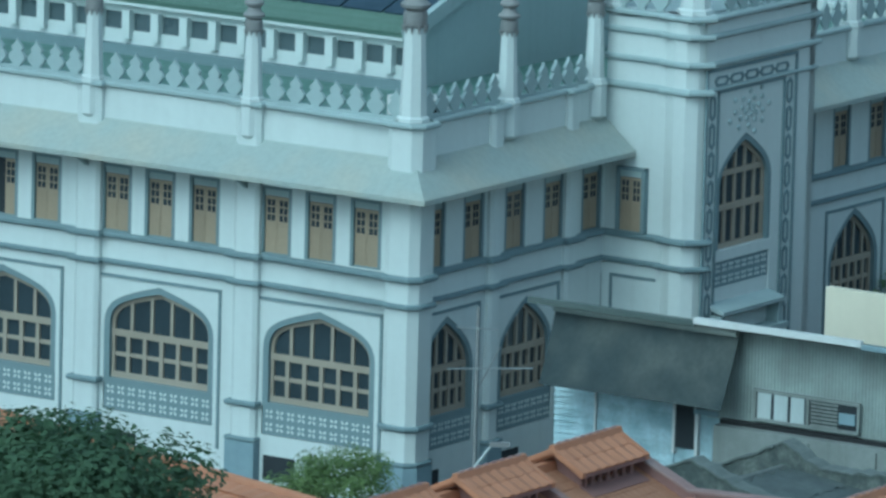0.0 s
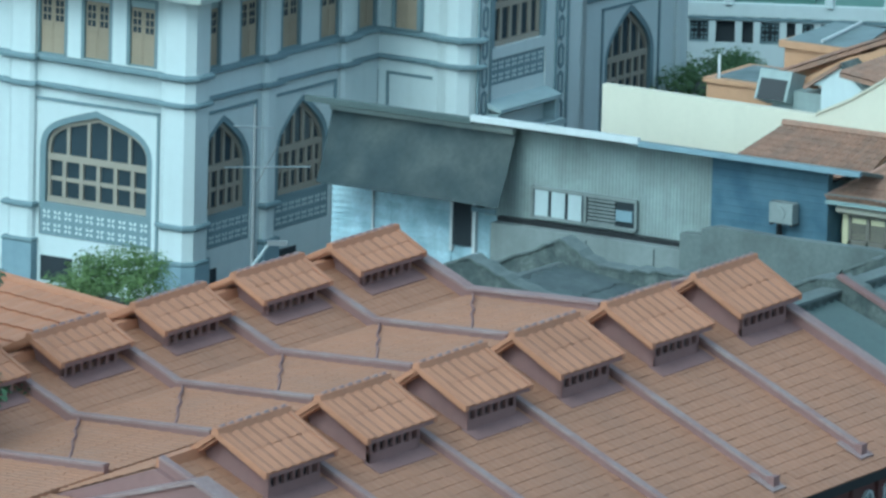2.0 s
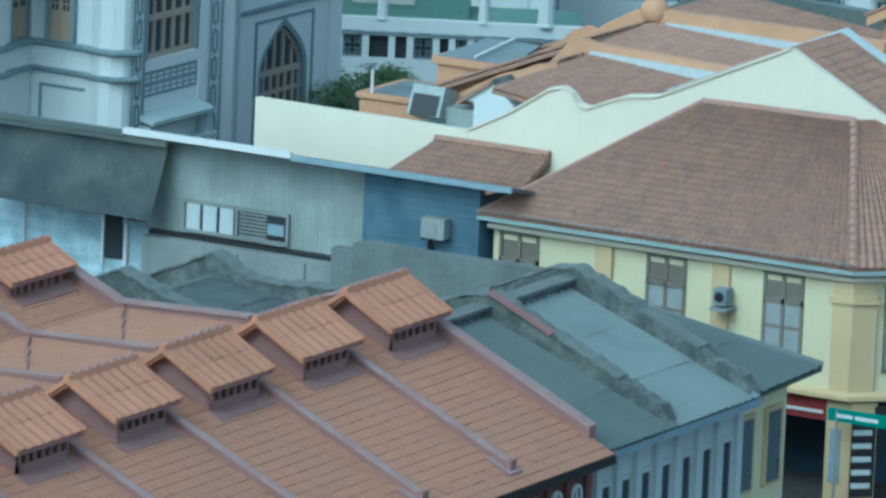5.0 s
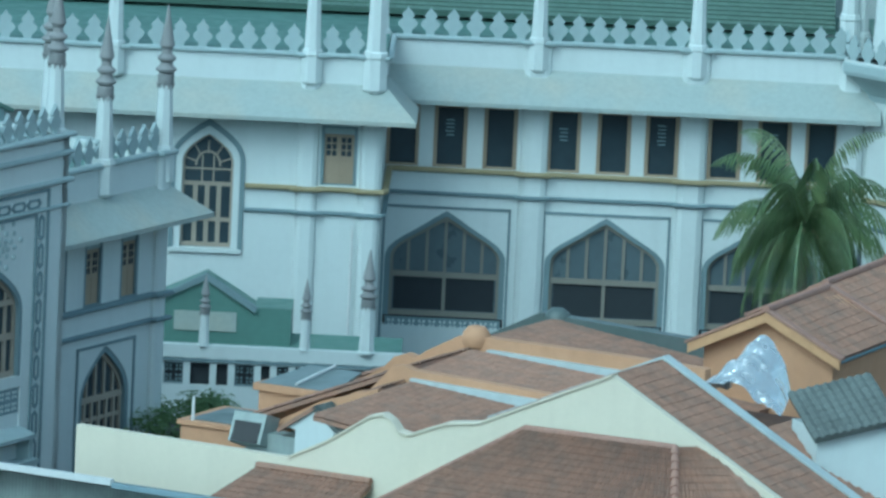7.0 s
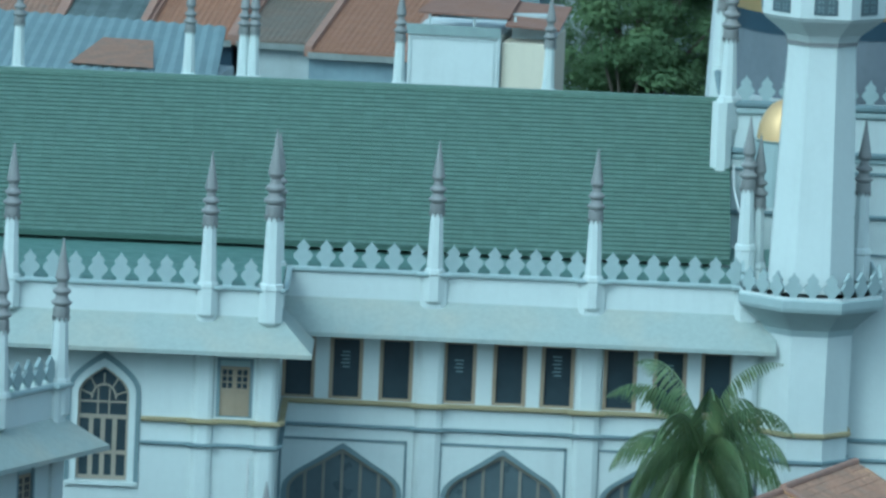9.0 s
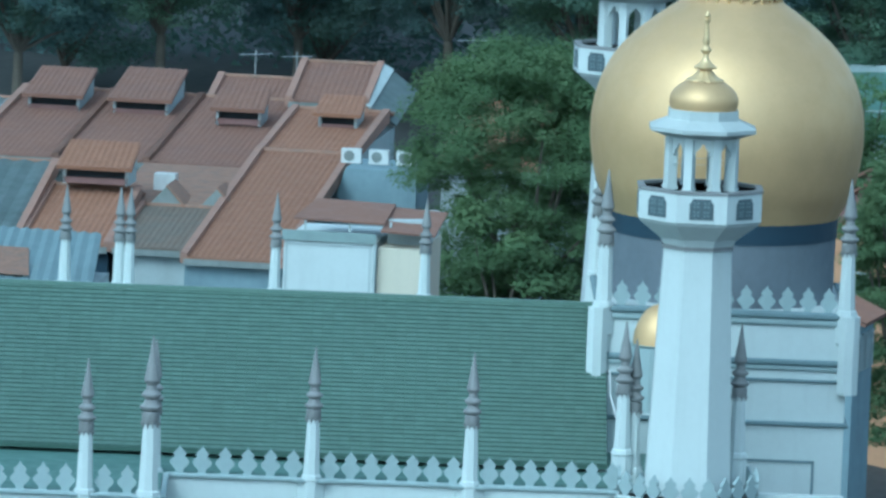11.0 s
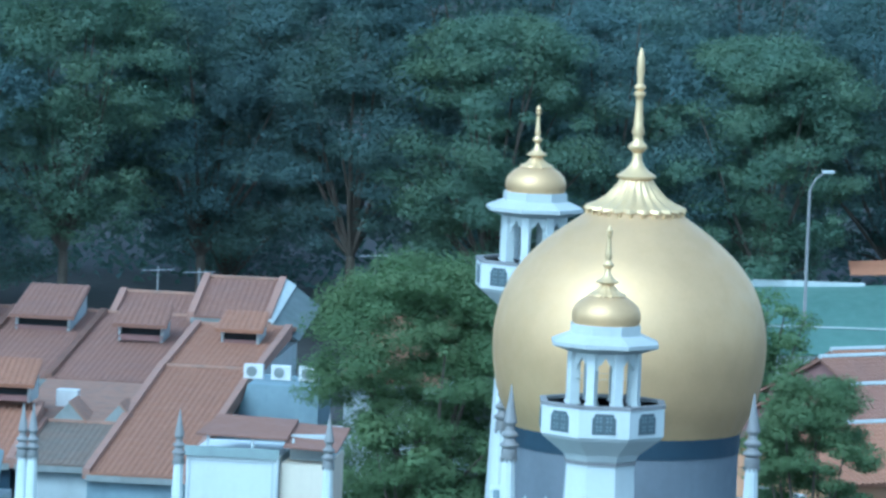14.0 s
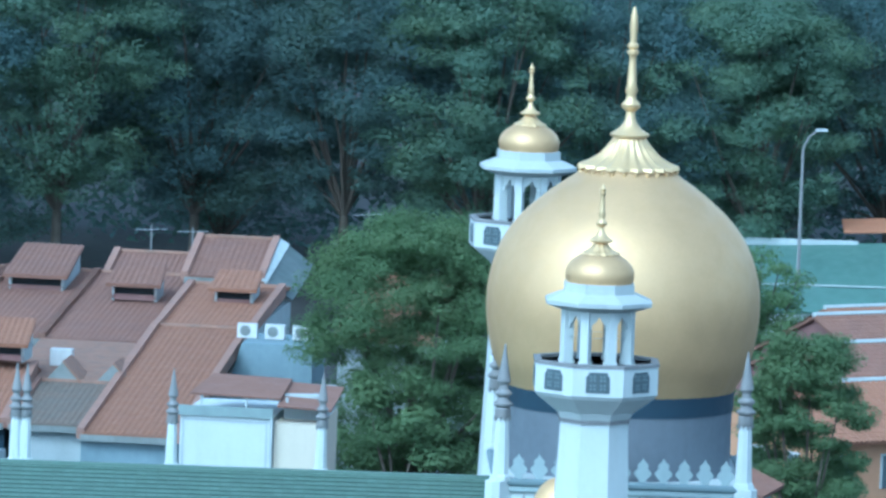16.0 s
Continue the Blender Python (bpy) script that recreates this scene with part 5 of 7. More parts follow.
def terrace_house():
    t = thing("shophouse", SP, "terracotta tiled shophouse with a vented jack roof", "shophouse", "shophouses of the front row")
    a, b = 0.0, PITCH
    tile_roof(t, (7.75, a, 6.5), (7.75, b, 6.5), (0, b, 10.1), (0, a, 10.1), TERRA, 0.31, 0.36, 0.012, "terracotta tiled front slope", courses=0.008, pieces=50)
    tile_roof(t, (-3.2, b, 8.9), (-3.2, a, 8.9), (0, a, 10.1), (0, b, 10.1), TERRA, 0.36, 0.4)
    part("ridge_tile", Shape().sweep([(0, a), (0, b)], [(-0.18, 10.02), (-0.12, 10.3), (0.12, 10.3), (0.18, 10.02)]), TERRAB, t)
    parapet(t, [(7.0, 6.86), (0.0, 10.08)], a, 0.2, MAUVE, MAUVEL, 6.0, 0.2, capw=0.025)
    part("wall_end", Shape().box(6.95, 7.18, a - 0.16, a + 0.16, 6.55, 7.14), MAUVE, t)
    part("apron", Shape().slab([(7.3, a - 0.38, 6.80), (7.3, a + 0.34, 6.80), (6.5, a + 0.34, 7.17), (6.5, a - 0.38, 7.17)], 0.04), MAUVEL, t)
    jack_roof(t, 0.75, 2.32, 3.15, 10.8, 9.9, 9.15, 1.66)
    part("facade", Shape().box(6.55, 6.9, a, b, 0, 6.6), BRICKR, t)
    part("fascia", Shape().box(7.62, 7.78, a, b, 6.22, 6.48), BLACK, t)
    for i in range(4):
        y = a + 0.75 + i * 1.17
        arched_pane(t, Matrix.Translation((6.93, y, 4.15)) @ Matrix.Rotation(radians(90), 4, "Z"), 0.62, 1.5)
        part("pilaster", cached("tp", lambda: Shape().box(6.88, 7.02, -0.13, 0.13, 0.0, 5.9).mesh("pilaster", BRICKR)), None, t, m=shift(0, y + 0.58, 0))
    return t


unit = terrace_house()
unit.matrix_basis = SP @ shift(0, -2.4, 0)
for k in range(1, 6):
    copy_thing(unit, SP @ shift(0, -2.4 + PITCH * k, 0))
gable = thing("gable_wall", SP, "mauve plastered gable wall at the terrace end", "wall")
part("wall", Shape().prism([(-14, 5.3), (1.6, 10.0), (9.0, 6.6), (9.0, 0), (-14, 0)], -3.3, -2.75), MAUVE, gable)
g = Shape()
for a, b in (((-14, 5.3), (1.6, 10.0)), ((1.6, 10.0), (9.0, 6.6))):
    g.prism([a, b, (b[0], b[1] + 0.1), (a[0], a[1] + 0.1)], -3.38, -2.67)
part("coping", g, MAUVEL, gable)
part("infill", Shape().prism([(-3.3, 8.85), (0.0, 10.05), (1.7, 9.3), (1.7, 7.5), (-3.3, 7.5)], -2.72, -2.5), MAUVE, gable)
tile_roof(gable, (1.0, -12.5, 8.5), (1.0, -2.9, 8.9), (-3.3, -2.6, 8.9), (-3.3, -12.5, 8.9), TERRA, 0.36, 0.4, 0.06)
# a banner on the front
banner = thing("banner", SP @ shift(7.15, 14.2, 2.2), "tall white shop banner with dark marks", "banner")
part("sheet", Shape().box(-0.03, 0.03, -0.75, 0.75, 0, 3.4), WHITEM, banner)
part("marks", Shape().box(0.03, 0.045, -0.35, 0.35, 2.72, 2.82).box(0.03, 0.045, -0.06, 0.06, 2.3, 3.05).box(0.03, 0.045, -0.3, 0.3, 1.75, 1.83).box(0.03, 0.045, -0.05, 0.05, 1.45, 2.05).box(0.03, 0.045, -0.35, 0.35, 1.4, 1.48).box(0.03, 0.045, -0.3, 0.3, 0.6, 1.0), BLACK, banner)

# back row
BP = 5.13


def back_house():
    t = thing("shophouse", SP, "terracotta tiled shophouse with mauve party walls behind the front row", "shophouse", "shophouses of the back row")
    a, b = 0.0, BP
    tile_roof(t, (-7.7, a, 8.8), (-7.7, b, 8.8), (-10.3, b, 10.0), (-10.3, a, 10.0), TERRA, 0.31, 0.36, 0.012, "terracotta tiled slope", courses=0.008)
    tile_roof(t, (-3.2, b, 8.92), (-3.2, a, 8.92), (-7.65, a, 8.82), (-7.65, b, 8.82), TERRA, 0.30, 0.4, 0.12, "old terracotta tiled gutter roof")
    tile_roof(t, (-17.5, b, 7.0), (-17.5, a, 7.0), (-10.3, a, 10.0), (-10.3, b, 10.0), TERRA, 0.5, 0.5)
    part("ridge_tile", Shape().sweep([(-10.3, a), (-10.3, b)], [(-0.18, 9.95), (-0.12, 10.2), (0.12, 10.2), (0.18, 9.95)]), TERRAB, t)
    parapet(t, [(-3.2, 8.95), (-7.6, 8.8), (-10.3, 10.0)], a, 0.22, MAUVE, MAUVEL, 6.0, 0.24, capw=0.03)
    seam = [Vector((-7.4 + 2.9 * k / 8 + 0.05 * math.sin(2.6 * k), b - 0.15 - (BP - 0.3) * k / 8, 9.0)) for k in range(9)]
    g = Shape()
    for p, q in zip(seam, seam[1:]):
        g.rod(p, q, 0.04, 5)
    part("valley_seam", g, MAUVE, t, "dark cracked mortar seam")
    jack_roof(t, -10.0, -8.95, 3.1, 10.62, 10.02, 9.35, 1.72)
    part("wall", Shape().box(-17.0, -16.7, a, b, 0, 7.0), MAUVE, t)
    return t


unit = back_house()
unit.matrix_basis = SP @ shift(0, -0.1 - 2 * BP, 0)
for k in range(1, 7):
    copy_thing(unit, SP @ shift(0, -0.1 - 2 * BP + BP * k, 0))
endwall = thing("party_wall", SP, "mauve capped party wall closing the terrace", "wall")
parapet(endwall, [(7.0, 6.86), (0.0, 10.1), (-3.2, 8.95)], 27.45, 0.36, MAUVE, MAUVEL, 0.0, 0.3)
parapet(endwall, [(-3.2, 8.95), (-7.6, 8.8), (-10.3, 10.0), (-17, 7.2)], 25.6, 0.34, MAUVE, MAUVEL, 0.0, 0.28)
# tiled wing that runs off behind the tree
wing = thing("tiled_wing", SP @ shift(0, 0, -0.25), "terracotta tiled wing roof running behind the tree", "roof")
tile_roof(wing, (-26.5, 10.2, 6.6), (-12.8, 4.2, 8.6), (-10.3, 12.2, 10.5), (-27.0, 17.8, 10.4), TERRAB, 0.5, 0.75, 0.04, "terracotta tiled slope", courses=0.07)
part("ridge_tile", Shape().rod((-10.3, 12.2, 10.5), (-27.0, 17.8, 10.4), 0.16, 8), TERRAB, wing)
part("wall", Shape().prism_z([(-26, 11), (-13, 5.5), (-11, 12), (-26, 17)], 0, 6.5), MAUVE, wing)

# ---- grey-roofed houses next to the terrace ----
def grey_house(y0, y1, label, m1, wallmat, back):
    """Long narrow house: corrugated front slope, valley, low back roof, and a thick mossy party wall with a gable over each ridge."""
    t = thing("shophouse", SP, label, "shophouse")
    yb = y0 if y0 > 30 else 25.8
    sheet_roof(t, (7.2, y0, 6.35), (7.2, y1, 6.35), (0.9, y1, 8.72), (0.9, y0, 8.72), m1, 0.17, "weathered corrugated sheets")
    sheet_roof(t, (-4.5, y1, 6.5), (-4.5, yb, 6.5), (0.9, yb, 8.72), (0.9, y1, 8.72), SLATE, 0.3)
    sheet_roof(t, (-4.5, yb, 6.5), (-4.5, y1, 6.5), (-11.4, y1, 7.3), (-11.4, yb, 7.3), SLATED, 0.3)
    sheet_roof(t, (-16, y1, 5.8), (-16, yb, 5.8), (-11.4, yb, 7.3), (-11.4, y1, 7.3), SLATED, 0.3)
    part("ridge_wall", Shape().box(0.55, 0.95, y0, y1 - 0.3, 8.3, 9.02), MOSSD, t)
    part("ridge_cap", Shape().box(0.42, 1.05, y0, y1 - 0.3, 9.02, 9.12), MOSSY, t)
    part("ridge_cap", Shape().rod((-11.4, yb, 7.36), (-11.4, y1, 7.36), 0.16, 6), MOSSY, t)
    # party wall: a broken-edged top that dies out at the eave
    prof = [(7.15, 6.2), (6.7, 6.95), (6.2, 7.15), (0.95, 9.42), (0.2, 9.3), (-2.2, 8.2), (-4.5, 7.45)] + back
    fine = []
    for (xa, za), (xb, zb) in zip(prof, prof[1:]):
        n = max(2, int(abs(xb - xa) / 0.22))
        fine += [(xa + (xb - xa) * i / n, za + (zb - za) * i / n + random.uniform(-0.05, 0.05) * (0.3 if i == 0 else 1)) for i in range(n)]
    fine.append(prof[-1])
    wall = part("party_wall", Shape().prism(fine + [(prof[-1][0], 0), (6.1, 0), (6.1, 6.15)], y1 - 0.38, y1 + 0.2), MOSSD, t, "thick mossy party wall with a crumbling top")
    g = Shape()
    for (xa, za), (xb, zb) in zip(fine[8:], fine[9:]):
        w0, w1 = random.uniform(0.40, 0.47), random.uniform(0.22, 0.28)
        g.add([(xa, y1 - w0, za), (xa, y1 + w1, za), (xb, y1 + w1, zb), (xb, y1 - w0, zb), (xa, y1 - w0, za + 0.07), (xa, y1 + w1, za + 0.07), (xb, y1 + w1, zb + 0.07), (xb, y1 - w0, zb + 0.07)],
              [(0, 1, 2, 3), (4, 7, 6, 5), (0, 4, 5, 1), (2, 6, 7, 3), (0, 3, 7, 4), (1, 5, 6, 2)])
    part("wall_cap", g, MOSSY, t, kind="stuff")
    part("facade", Shape().box(6.1, 6.4, y0, y1, 0, 6.5), wallmat, t)
    part("fascia", Shape().box(7.1, 7.2, y0, y1, 6.1, 6.32), BLUEL, t)
    n = 4
    for i in range(n):
        y = y0 + (y1 - y0) * (i + 0.5) / n
        w = part("window", cached("gw", lambda: Shape().box(-0.06, 0.08, -0.36, -0.26, 0, 1.9).box(-0.06, 0.08, 0.26, 0.36, 0, 1.9).box(-0.06, 0.08, -0.36, 0.36, 1.8, 1.95).mesh("window", GREYW)), None, t, m=shift(6.4, y, 3.2))
        part("pane", cached("gwp", lambda: Shape().box(0.0, 0.02, -0.28, 0.28, 0, 1.85).mesh("pane", GLASS)), None, w)
        part("pilaster", cached("gpil", lambda: Shape().box(-0.02, 0.16, -0.16, 0.16, 0, 6.2).mesh("pilaster", GREYW)), None, t, m=shift(6.4, y + (y1 - y0) / n / 2, 0))
    return t


house_a = grey_house(27.65, 32.5, "shophouse with dark green corrugated roof and mossy parapet", SLATE, GREYW, [(-8.9, 7.5), (-9.9, 7.75), (-10.8, 8.1), (-11.55, 8.4), (-12.1, 8.2), (-12.75, 7.95), (-14.5, 7.1), (-16, 6.4)])
part("orange_coping", Shape().slab([(0.95, 32.0, 9.56), (3.1, 32.0, 8.6), (3.1, 32.3, 8.6), (0.95, 32.3, 9.56)], 0.1), MAUVE, house_a)
# near-black strip painting the shadow between party wall and lower roof
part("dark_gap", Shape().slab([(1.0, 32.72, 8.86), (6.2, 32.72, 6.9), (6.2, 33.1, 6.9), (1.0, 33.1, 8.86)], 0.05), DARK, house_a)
grey_house(32.5, 37.6, "shophouse with grey corrugated roof and mossy parapet", SLATEL, GREYW, [(-7.2, 7.62), (-9.2, 7.5), (-10.1, 7.5), (-10.6, 7.66), (-11.0, 7.95), (-11.45, 8.14), (-12.0, 7.9), (-12.8, 7.5), (-13.8, 7.1), (-16, 6.5)])
corner = thing("corner_house", SP, "yellow corner house under a dark hipped roof", "house")
part("wall", Shape().prism_z([(6.0, 37.9), (6.0, 41.6), (5.4, 42.2), (-8, 42.2), (-8, 37.9)], 0, 6.45), YELLOW, corner)
for A, B, C, D in (((6.9, 37.85, 6.3), (6.6, 42.7, 6.3), (-0.2, 39.6, 8.3), (0.5, 37.85, 8.5)), ((6.6, 42.7, 6.3), (-6, 42.9, 6.3), (-6, 41.6, 6.6), (-0.2, 39.6, 8.3))):
    sheet_roof(corner, A, B, C, D, SLATE, 0.3)
part("hip_cap", Shape().rod((6.6, 42.7, 6.35), (-0.2, 39.6, 8.35), 0.12, 6), SLATE, corner)
part("gable_wall", Shape().prism([(6.4, 6.2), (0.5, 8.45), (-0.6, 8.15), (-6, 6.7), (-6, 6.2)], 37.86, 38.1), MOSSY, corner)
for y in (38.9, 40.7):
    w = part("window", Shape().box(5.98, 6.1, y - 0.55, y + 0.55, 3.0, 5.4), OCHREP, corner)
    part("pane", Shape().box(6.1, 6.12, y - 0.4, y + 0.4, 3.1, 5.25), SCREEN, w)

# ---- old timber and metal house ----
mh = thing("metal_house", SP, "old patched house with canvas, zinc and blue metal walls", "house")
part("core", Shape().box(-28.2, -9.9, 51.8, 53.4, 0, 7.6), GREYW, mh)
part("roof", Shape().slab([(-28.6, 50.35, 8.55), (-8.3, 50.35, 8.6), (-8.4, 53.5, 7.9), (-28.6, 53.5, 7.9)], 0.12), SLATE, mh, "thin dark metal roof")
g = Shape()
for k in range(66):
    x = -28.5 + 0.305 * k
    g.slab([(x, 50.3, 8.60), (x + 0.16, 50.3, 8.61), (x + 0.16, 53.4, 7.95), (x, 53.4, 7.95)], 0.05)
part("roof_ribs", g, ZINC, mh, kind="stuff")
part("roof_edge", Shape().box(-28.8, -22.5, 50.2, 50.36, 8.42, 8.62), SLATE, mh)
part("gutter", Shape().box(-22.5, -16.3, 50.16, 50.36, 8.52, 8.72), WHITEM, mh, "white plastic gutter")
part("roof_edge", Shape().box(-16.3, -8.3, 50.2, 50.36, 8.44, 8.6), BLUEL, mh)
# canvas blind that bellies outward
g = Shape()
nx, nz = 40, 14
k0 = len(g.v)
for j in range(nz + 1):
    for i in range(nx + 1):
        s, t = i / nx, j / nz
        x = -28.05 + 6.9 * s
        z = 8.25 - 2.35 * t
        y = 50.75 - 0.95 * t + 0.05 * math.sin(s * 40) * (1 - t) + 0.04 * math.sin(7 * s + 3 * t)
        g.v.append((x, y, z))
for j in range(nz):
    for i in range(nx):
        a = k0 + j * (nx + 1) + i
        g.f.append((a, a + 1, a + nx + 2, a + nx + 1))
part("blind_roll", Shape().rod((-28.05, 50.68, 8.28), (-21.15, 50.68, 8.28), 0.13, 8), AWN, mh, "pale rolled canvas edge")
part("canvas_blind", g, TARP, mh, "dark mildewed canvas blind", smooth=True)
# corrugated zinc wall
g = Shape()
for i in range(68):
    x = -22.55 + 0.125 * i
    g.prism_z([(x, 51.3), (x + 0.03, 51.275), (x + 0.095, 51.275), (x + 0.125, 51.3)], 5.3, 8.3)
part("zinc_wall", g, ZINC, mh, "ribbed zinc sheeting", kind="stuff")
part("zinc_foot", Shape().box(-21.9, -14.5, 51.0, 51.3, 5.22, 5.36), BLACK, mh)
w = part("louvre_window", Shape().box(-20.7, -16.8, 51.12, 51.2, 5.45, 5.55).box(-20.7, -16.8, 51.12, 51.2, 6.38, 6.48).box(-20.75, -20.65, 51.12, 51.2, 5.45, 6.48).box(-18.78, -18.68, 51.12, 51.2, 5.45, 6.48).box(-16.9, -16.8, 51.12, 51.2, 5.45, 6.48), CEMENT, mh)
for i in range(3):
    part("pane", Shape().box(-20.6 + 0.62 * i, -20.1 + 0.62 * i, 51.14, 51.18, 5.55, 6.38), GREYW, w)
part("back", Shape().box(-20.65, -16.9, 51.19, 51.21, 5.5, 6.42), DARK, w)
for i in range(7):
    part("louvre", cached("lv", lambda: Shape().box(0, 1.0, 0, 0.07, 0, 0.06).mesh("louvre", CEMENT)), None, w, m=shift(-18.6, 51.1, 5.56 + 0.12 * i))
part("sash", Shape().box(-17.55, -16.95, 51.08, 51.16, 5.75, 6.1), BLUEL, w)
# weatherboards
for j in range(11):
    for i, x in enumerate((-28.5, -26.2)):
        part("board", cached("wb", lambda: Shape().prism_x([(0, 0), (-0.07, 0.0), (0.0, 0.21)], 0, 2.27).mesh("board", PEEL)), None, mh, m=Matrix.Translation((x, 51.6 - 0.02 * random.random(), 3.4 + 0.2 * j)) @ Matrix.Rotation(random.uniform(-0.012, 0.012), 4, "Y"))
part("board_wall", Shape().box(-28.5, -21.9, 51.6, 51.8, 0, 5.9), PEEL, mh, "peeling white boards")
part("doorway", Shape().box(-23.85, -23.1, 51.5, 51.62, 4.1, 5.6), DARK, mh)
part("door_frame", Shape().box(-23.95, -23.85, 51.45, 51.62, 3.9, 5.7).box(-23.1, -22.98, 51.45, 51.62, 3.9, 5.7), WHITEM, mh)
part("ledge", Shape().box(-23.0, -22.1, 51.2, 51.6, 5.35, 5.5), BLUEL, mh)
part("drain", Shape().rod((-26.9, 51.5, 3.4), (-26.9, 51.5, 5.6), 0.05, 6), WHITEM, mh)
# blue end
part("blue_wall", Shape().box(-14.05, -9.85, 51.05, 51.35, 3.0, 8.35).box(-10.1, -9.85, 51.35, 53.3, 3.0, 7.9), BLUEP, mh, "blue painted metal wall")
for j in range(9):
    part("panel_rib", cached("pr", lambda: Shape().box(-14.0, -9.9, -0.02, 0.02, 0, 0.03).mesh("panel_rib", BLUEP)), None, mh, m=shift(0, 51.04, 6.3 + 0.23 * j))
ac = thing("air_conditioner", SP @ shift(-11.25, 50.75, 6.35), "grey air conditioner on a blue wall bracket", "air conditioner")
part("casing", Shape().box(-0.42, 0.42, -0.2, 0.2, 0.2, 0.85), CEMENT, ac)
part("fan_grille", Shape().lathe([(0.24, 0), (0.24, 0.03), (0.04, 0.04)], 14), CEMENT, ac, m=Matrix.Translation((-0.08, -0.2, 0.52)) @ Matrix.Rotation(radians(90), 4, "X"))
part("bracket", Shape().box(-0.4, -0.34, -0.2, 0.3, 0.12, 0.2).box(0.34, 0.4, -0.2, 0.3, 0.12, 0.2).box(-0.34, -0.28, 0.15, 0.3, -0.4, 0.2), BLACK, ac)
part("pipe", Shape().rod((-0.2, 0.1, 0.2), (-0.15, 0.2, -0.5), 0.05, 6), BLACK, ac)
cw = thing("cement_wall", SP, "streaked grey cement boundary wall", "wall")
part("wall", Shape().box(-21.9, -14.45, 50.6, 51.0, 0, 5.22), CEMENT, cw)
part("roof_behind", Shape().slab([(-16, 37.9, 5.6), (-4.5, 37.9, 5.6), (-4.5, 49.9, 4.3), (-16, 49.9, 4.3)], 0.1), SLATE, cw)
part("wall", Shape().prism([(-10.4, 0), (-10.4, 7.55), (-9.9, 7.68), (-7.6, 7.62), (-4.4, 7.66), (-2.2, 7.55), (-1.6, 7.2), (-1.6, 0)], 44.0, 44.35), MOSSY, cw)
part("wall", Shape().prism([(-14.45, 0), (-14.45, 5.95), (-9.7, 6.1), (-4.5, 6.0), (-4.5, 0)], 49.8, 50.3), MOSSY, cw)
for x in (-18.4, -15.9):
    part("rib", Shape().box(x - 0.08, x + 0.08, 50.52, 50.62, 0, 5.1), CEMENT, cw)
pole = thing("utility_pole", Matrix.Translation((1.18, 284, 0)), "grey utility pole with cross arms and wires", "pole")
part("shaft", Shape().rod((0, 0, 0), (0, 0, 8.95), 0.07, 8, 0.05), CAPGREY, pole)
part("cross_arm", Shape().rod((-0.7, 0, 8.28), (0.65, -0.1, 8.25), 0.03, 5), METALG, pole)
part("cross_arm", Shape().rod((-0.95, 0, 6.92), (1.8, -0.1, 7.02), 0.03, 5), METALG, pole)
part("wire", Shape().rod((0.0, 0, 6.2), (0.75, -0.05, 7.7), 0.015, 4), CAPGREY, pole)
lamp1 = thing("street_lamp", Matrix.Translation((1.05, 283.5, 0)), "grey street lamp with a bent arm beside the annex", "street lamp")
part("post", Shape().rod((0, 0, 0), (0.05, 0, 3.7), 0.07, 8, 0.06).rod((0.05, 0, 3.7), (0.65, 0, 4.55), 0.05, 6), GREYW, lamp1)
part("head", Shape().box(0.6, 1.25, -0.1, 0.1, 4.52, 4.66), CAPGREY, lamp1)

# ---- yellow corner shophouse with the hipped roof ----
hh = thing("corner_shophouse", SP, "yellow corner shophouse with a brown hipped tile roof", "shophouse")
part("wall", Shape().prism_z([(-9.6, 51.6), (3.1, 51.6), (6.2, 54.7), (6.2, 66), (-9.6, 66)], 3.3, 7.45), YELLOW, hh)
E1, E2, E3, R1, R2 = (-9.9, 51.0, 7.5), (3.35, 51.0, 7.5), (6.9, 54.5, 7.5), (-4.75, 56.1, 11.0), (0.45, 56.4, 11.0)
tile_roof(hh, E1, E2, R2, R1, TERRAO, 0.26, 0.36, 0.08, "old brown tiled roof")
tile_roof(hh, E2, E3, (1.2, 57.2, 11.0), R2, TERRAO, 0.26, 0.36, 0.08)
tile_roof(hh, E3, (6.9, 66, 7.5), (1.2, 66, 11.0), (1.2, 57.2, 11.0), TERRAO, 0.26, 0.36, 0.08)
for k in range(18):
    part("ridge_tile", Shape().rod(Vector(E2).lerp(Vector(R2), k / 18), Vector(E2).lerp(Vector(R2), (k + 1.08) / 18), 0.16, 8, 0.115), RIDGE, hh)
part("top_ridge", Shape().rod(R1, R2, 0.13, 8), RIDGE, hh)
part("verge", Shape().rod(E1, R1, 0.1, 8), RIDGE, hh)
part("eave_board", Shape().sweep([E1[:2], E2[:2], E3[:2]], [(-0.1, 7.3), (0.04, 7.3), (0.04, 7.42), (-0.1, 7.42)]), TRIMG, hh)
part("cornice", Shape().sweep([(-9.7, 51.6), (3.1, 51.6), (6.2, 54.7)], ledge(7.2, 0.25, 0.3)), CREAM, hh)
part("eave_wire", Shape().rod((-9.9, 50.93, 7.62), (3.35, 50.93, 7.66), 0.02, 5), CEMENT, hh)
part("cornice", Shape().sweep([(-9.7, 51.6), (3.1, 51.6), (6.2, 54.7)], ledge(3.5, 0.3, 0.4)), OCHREP, hh)


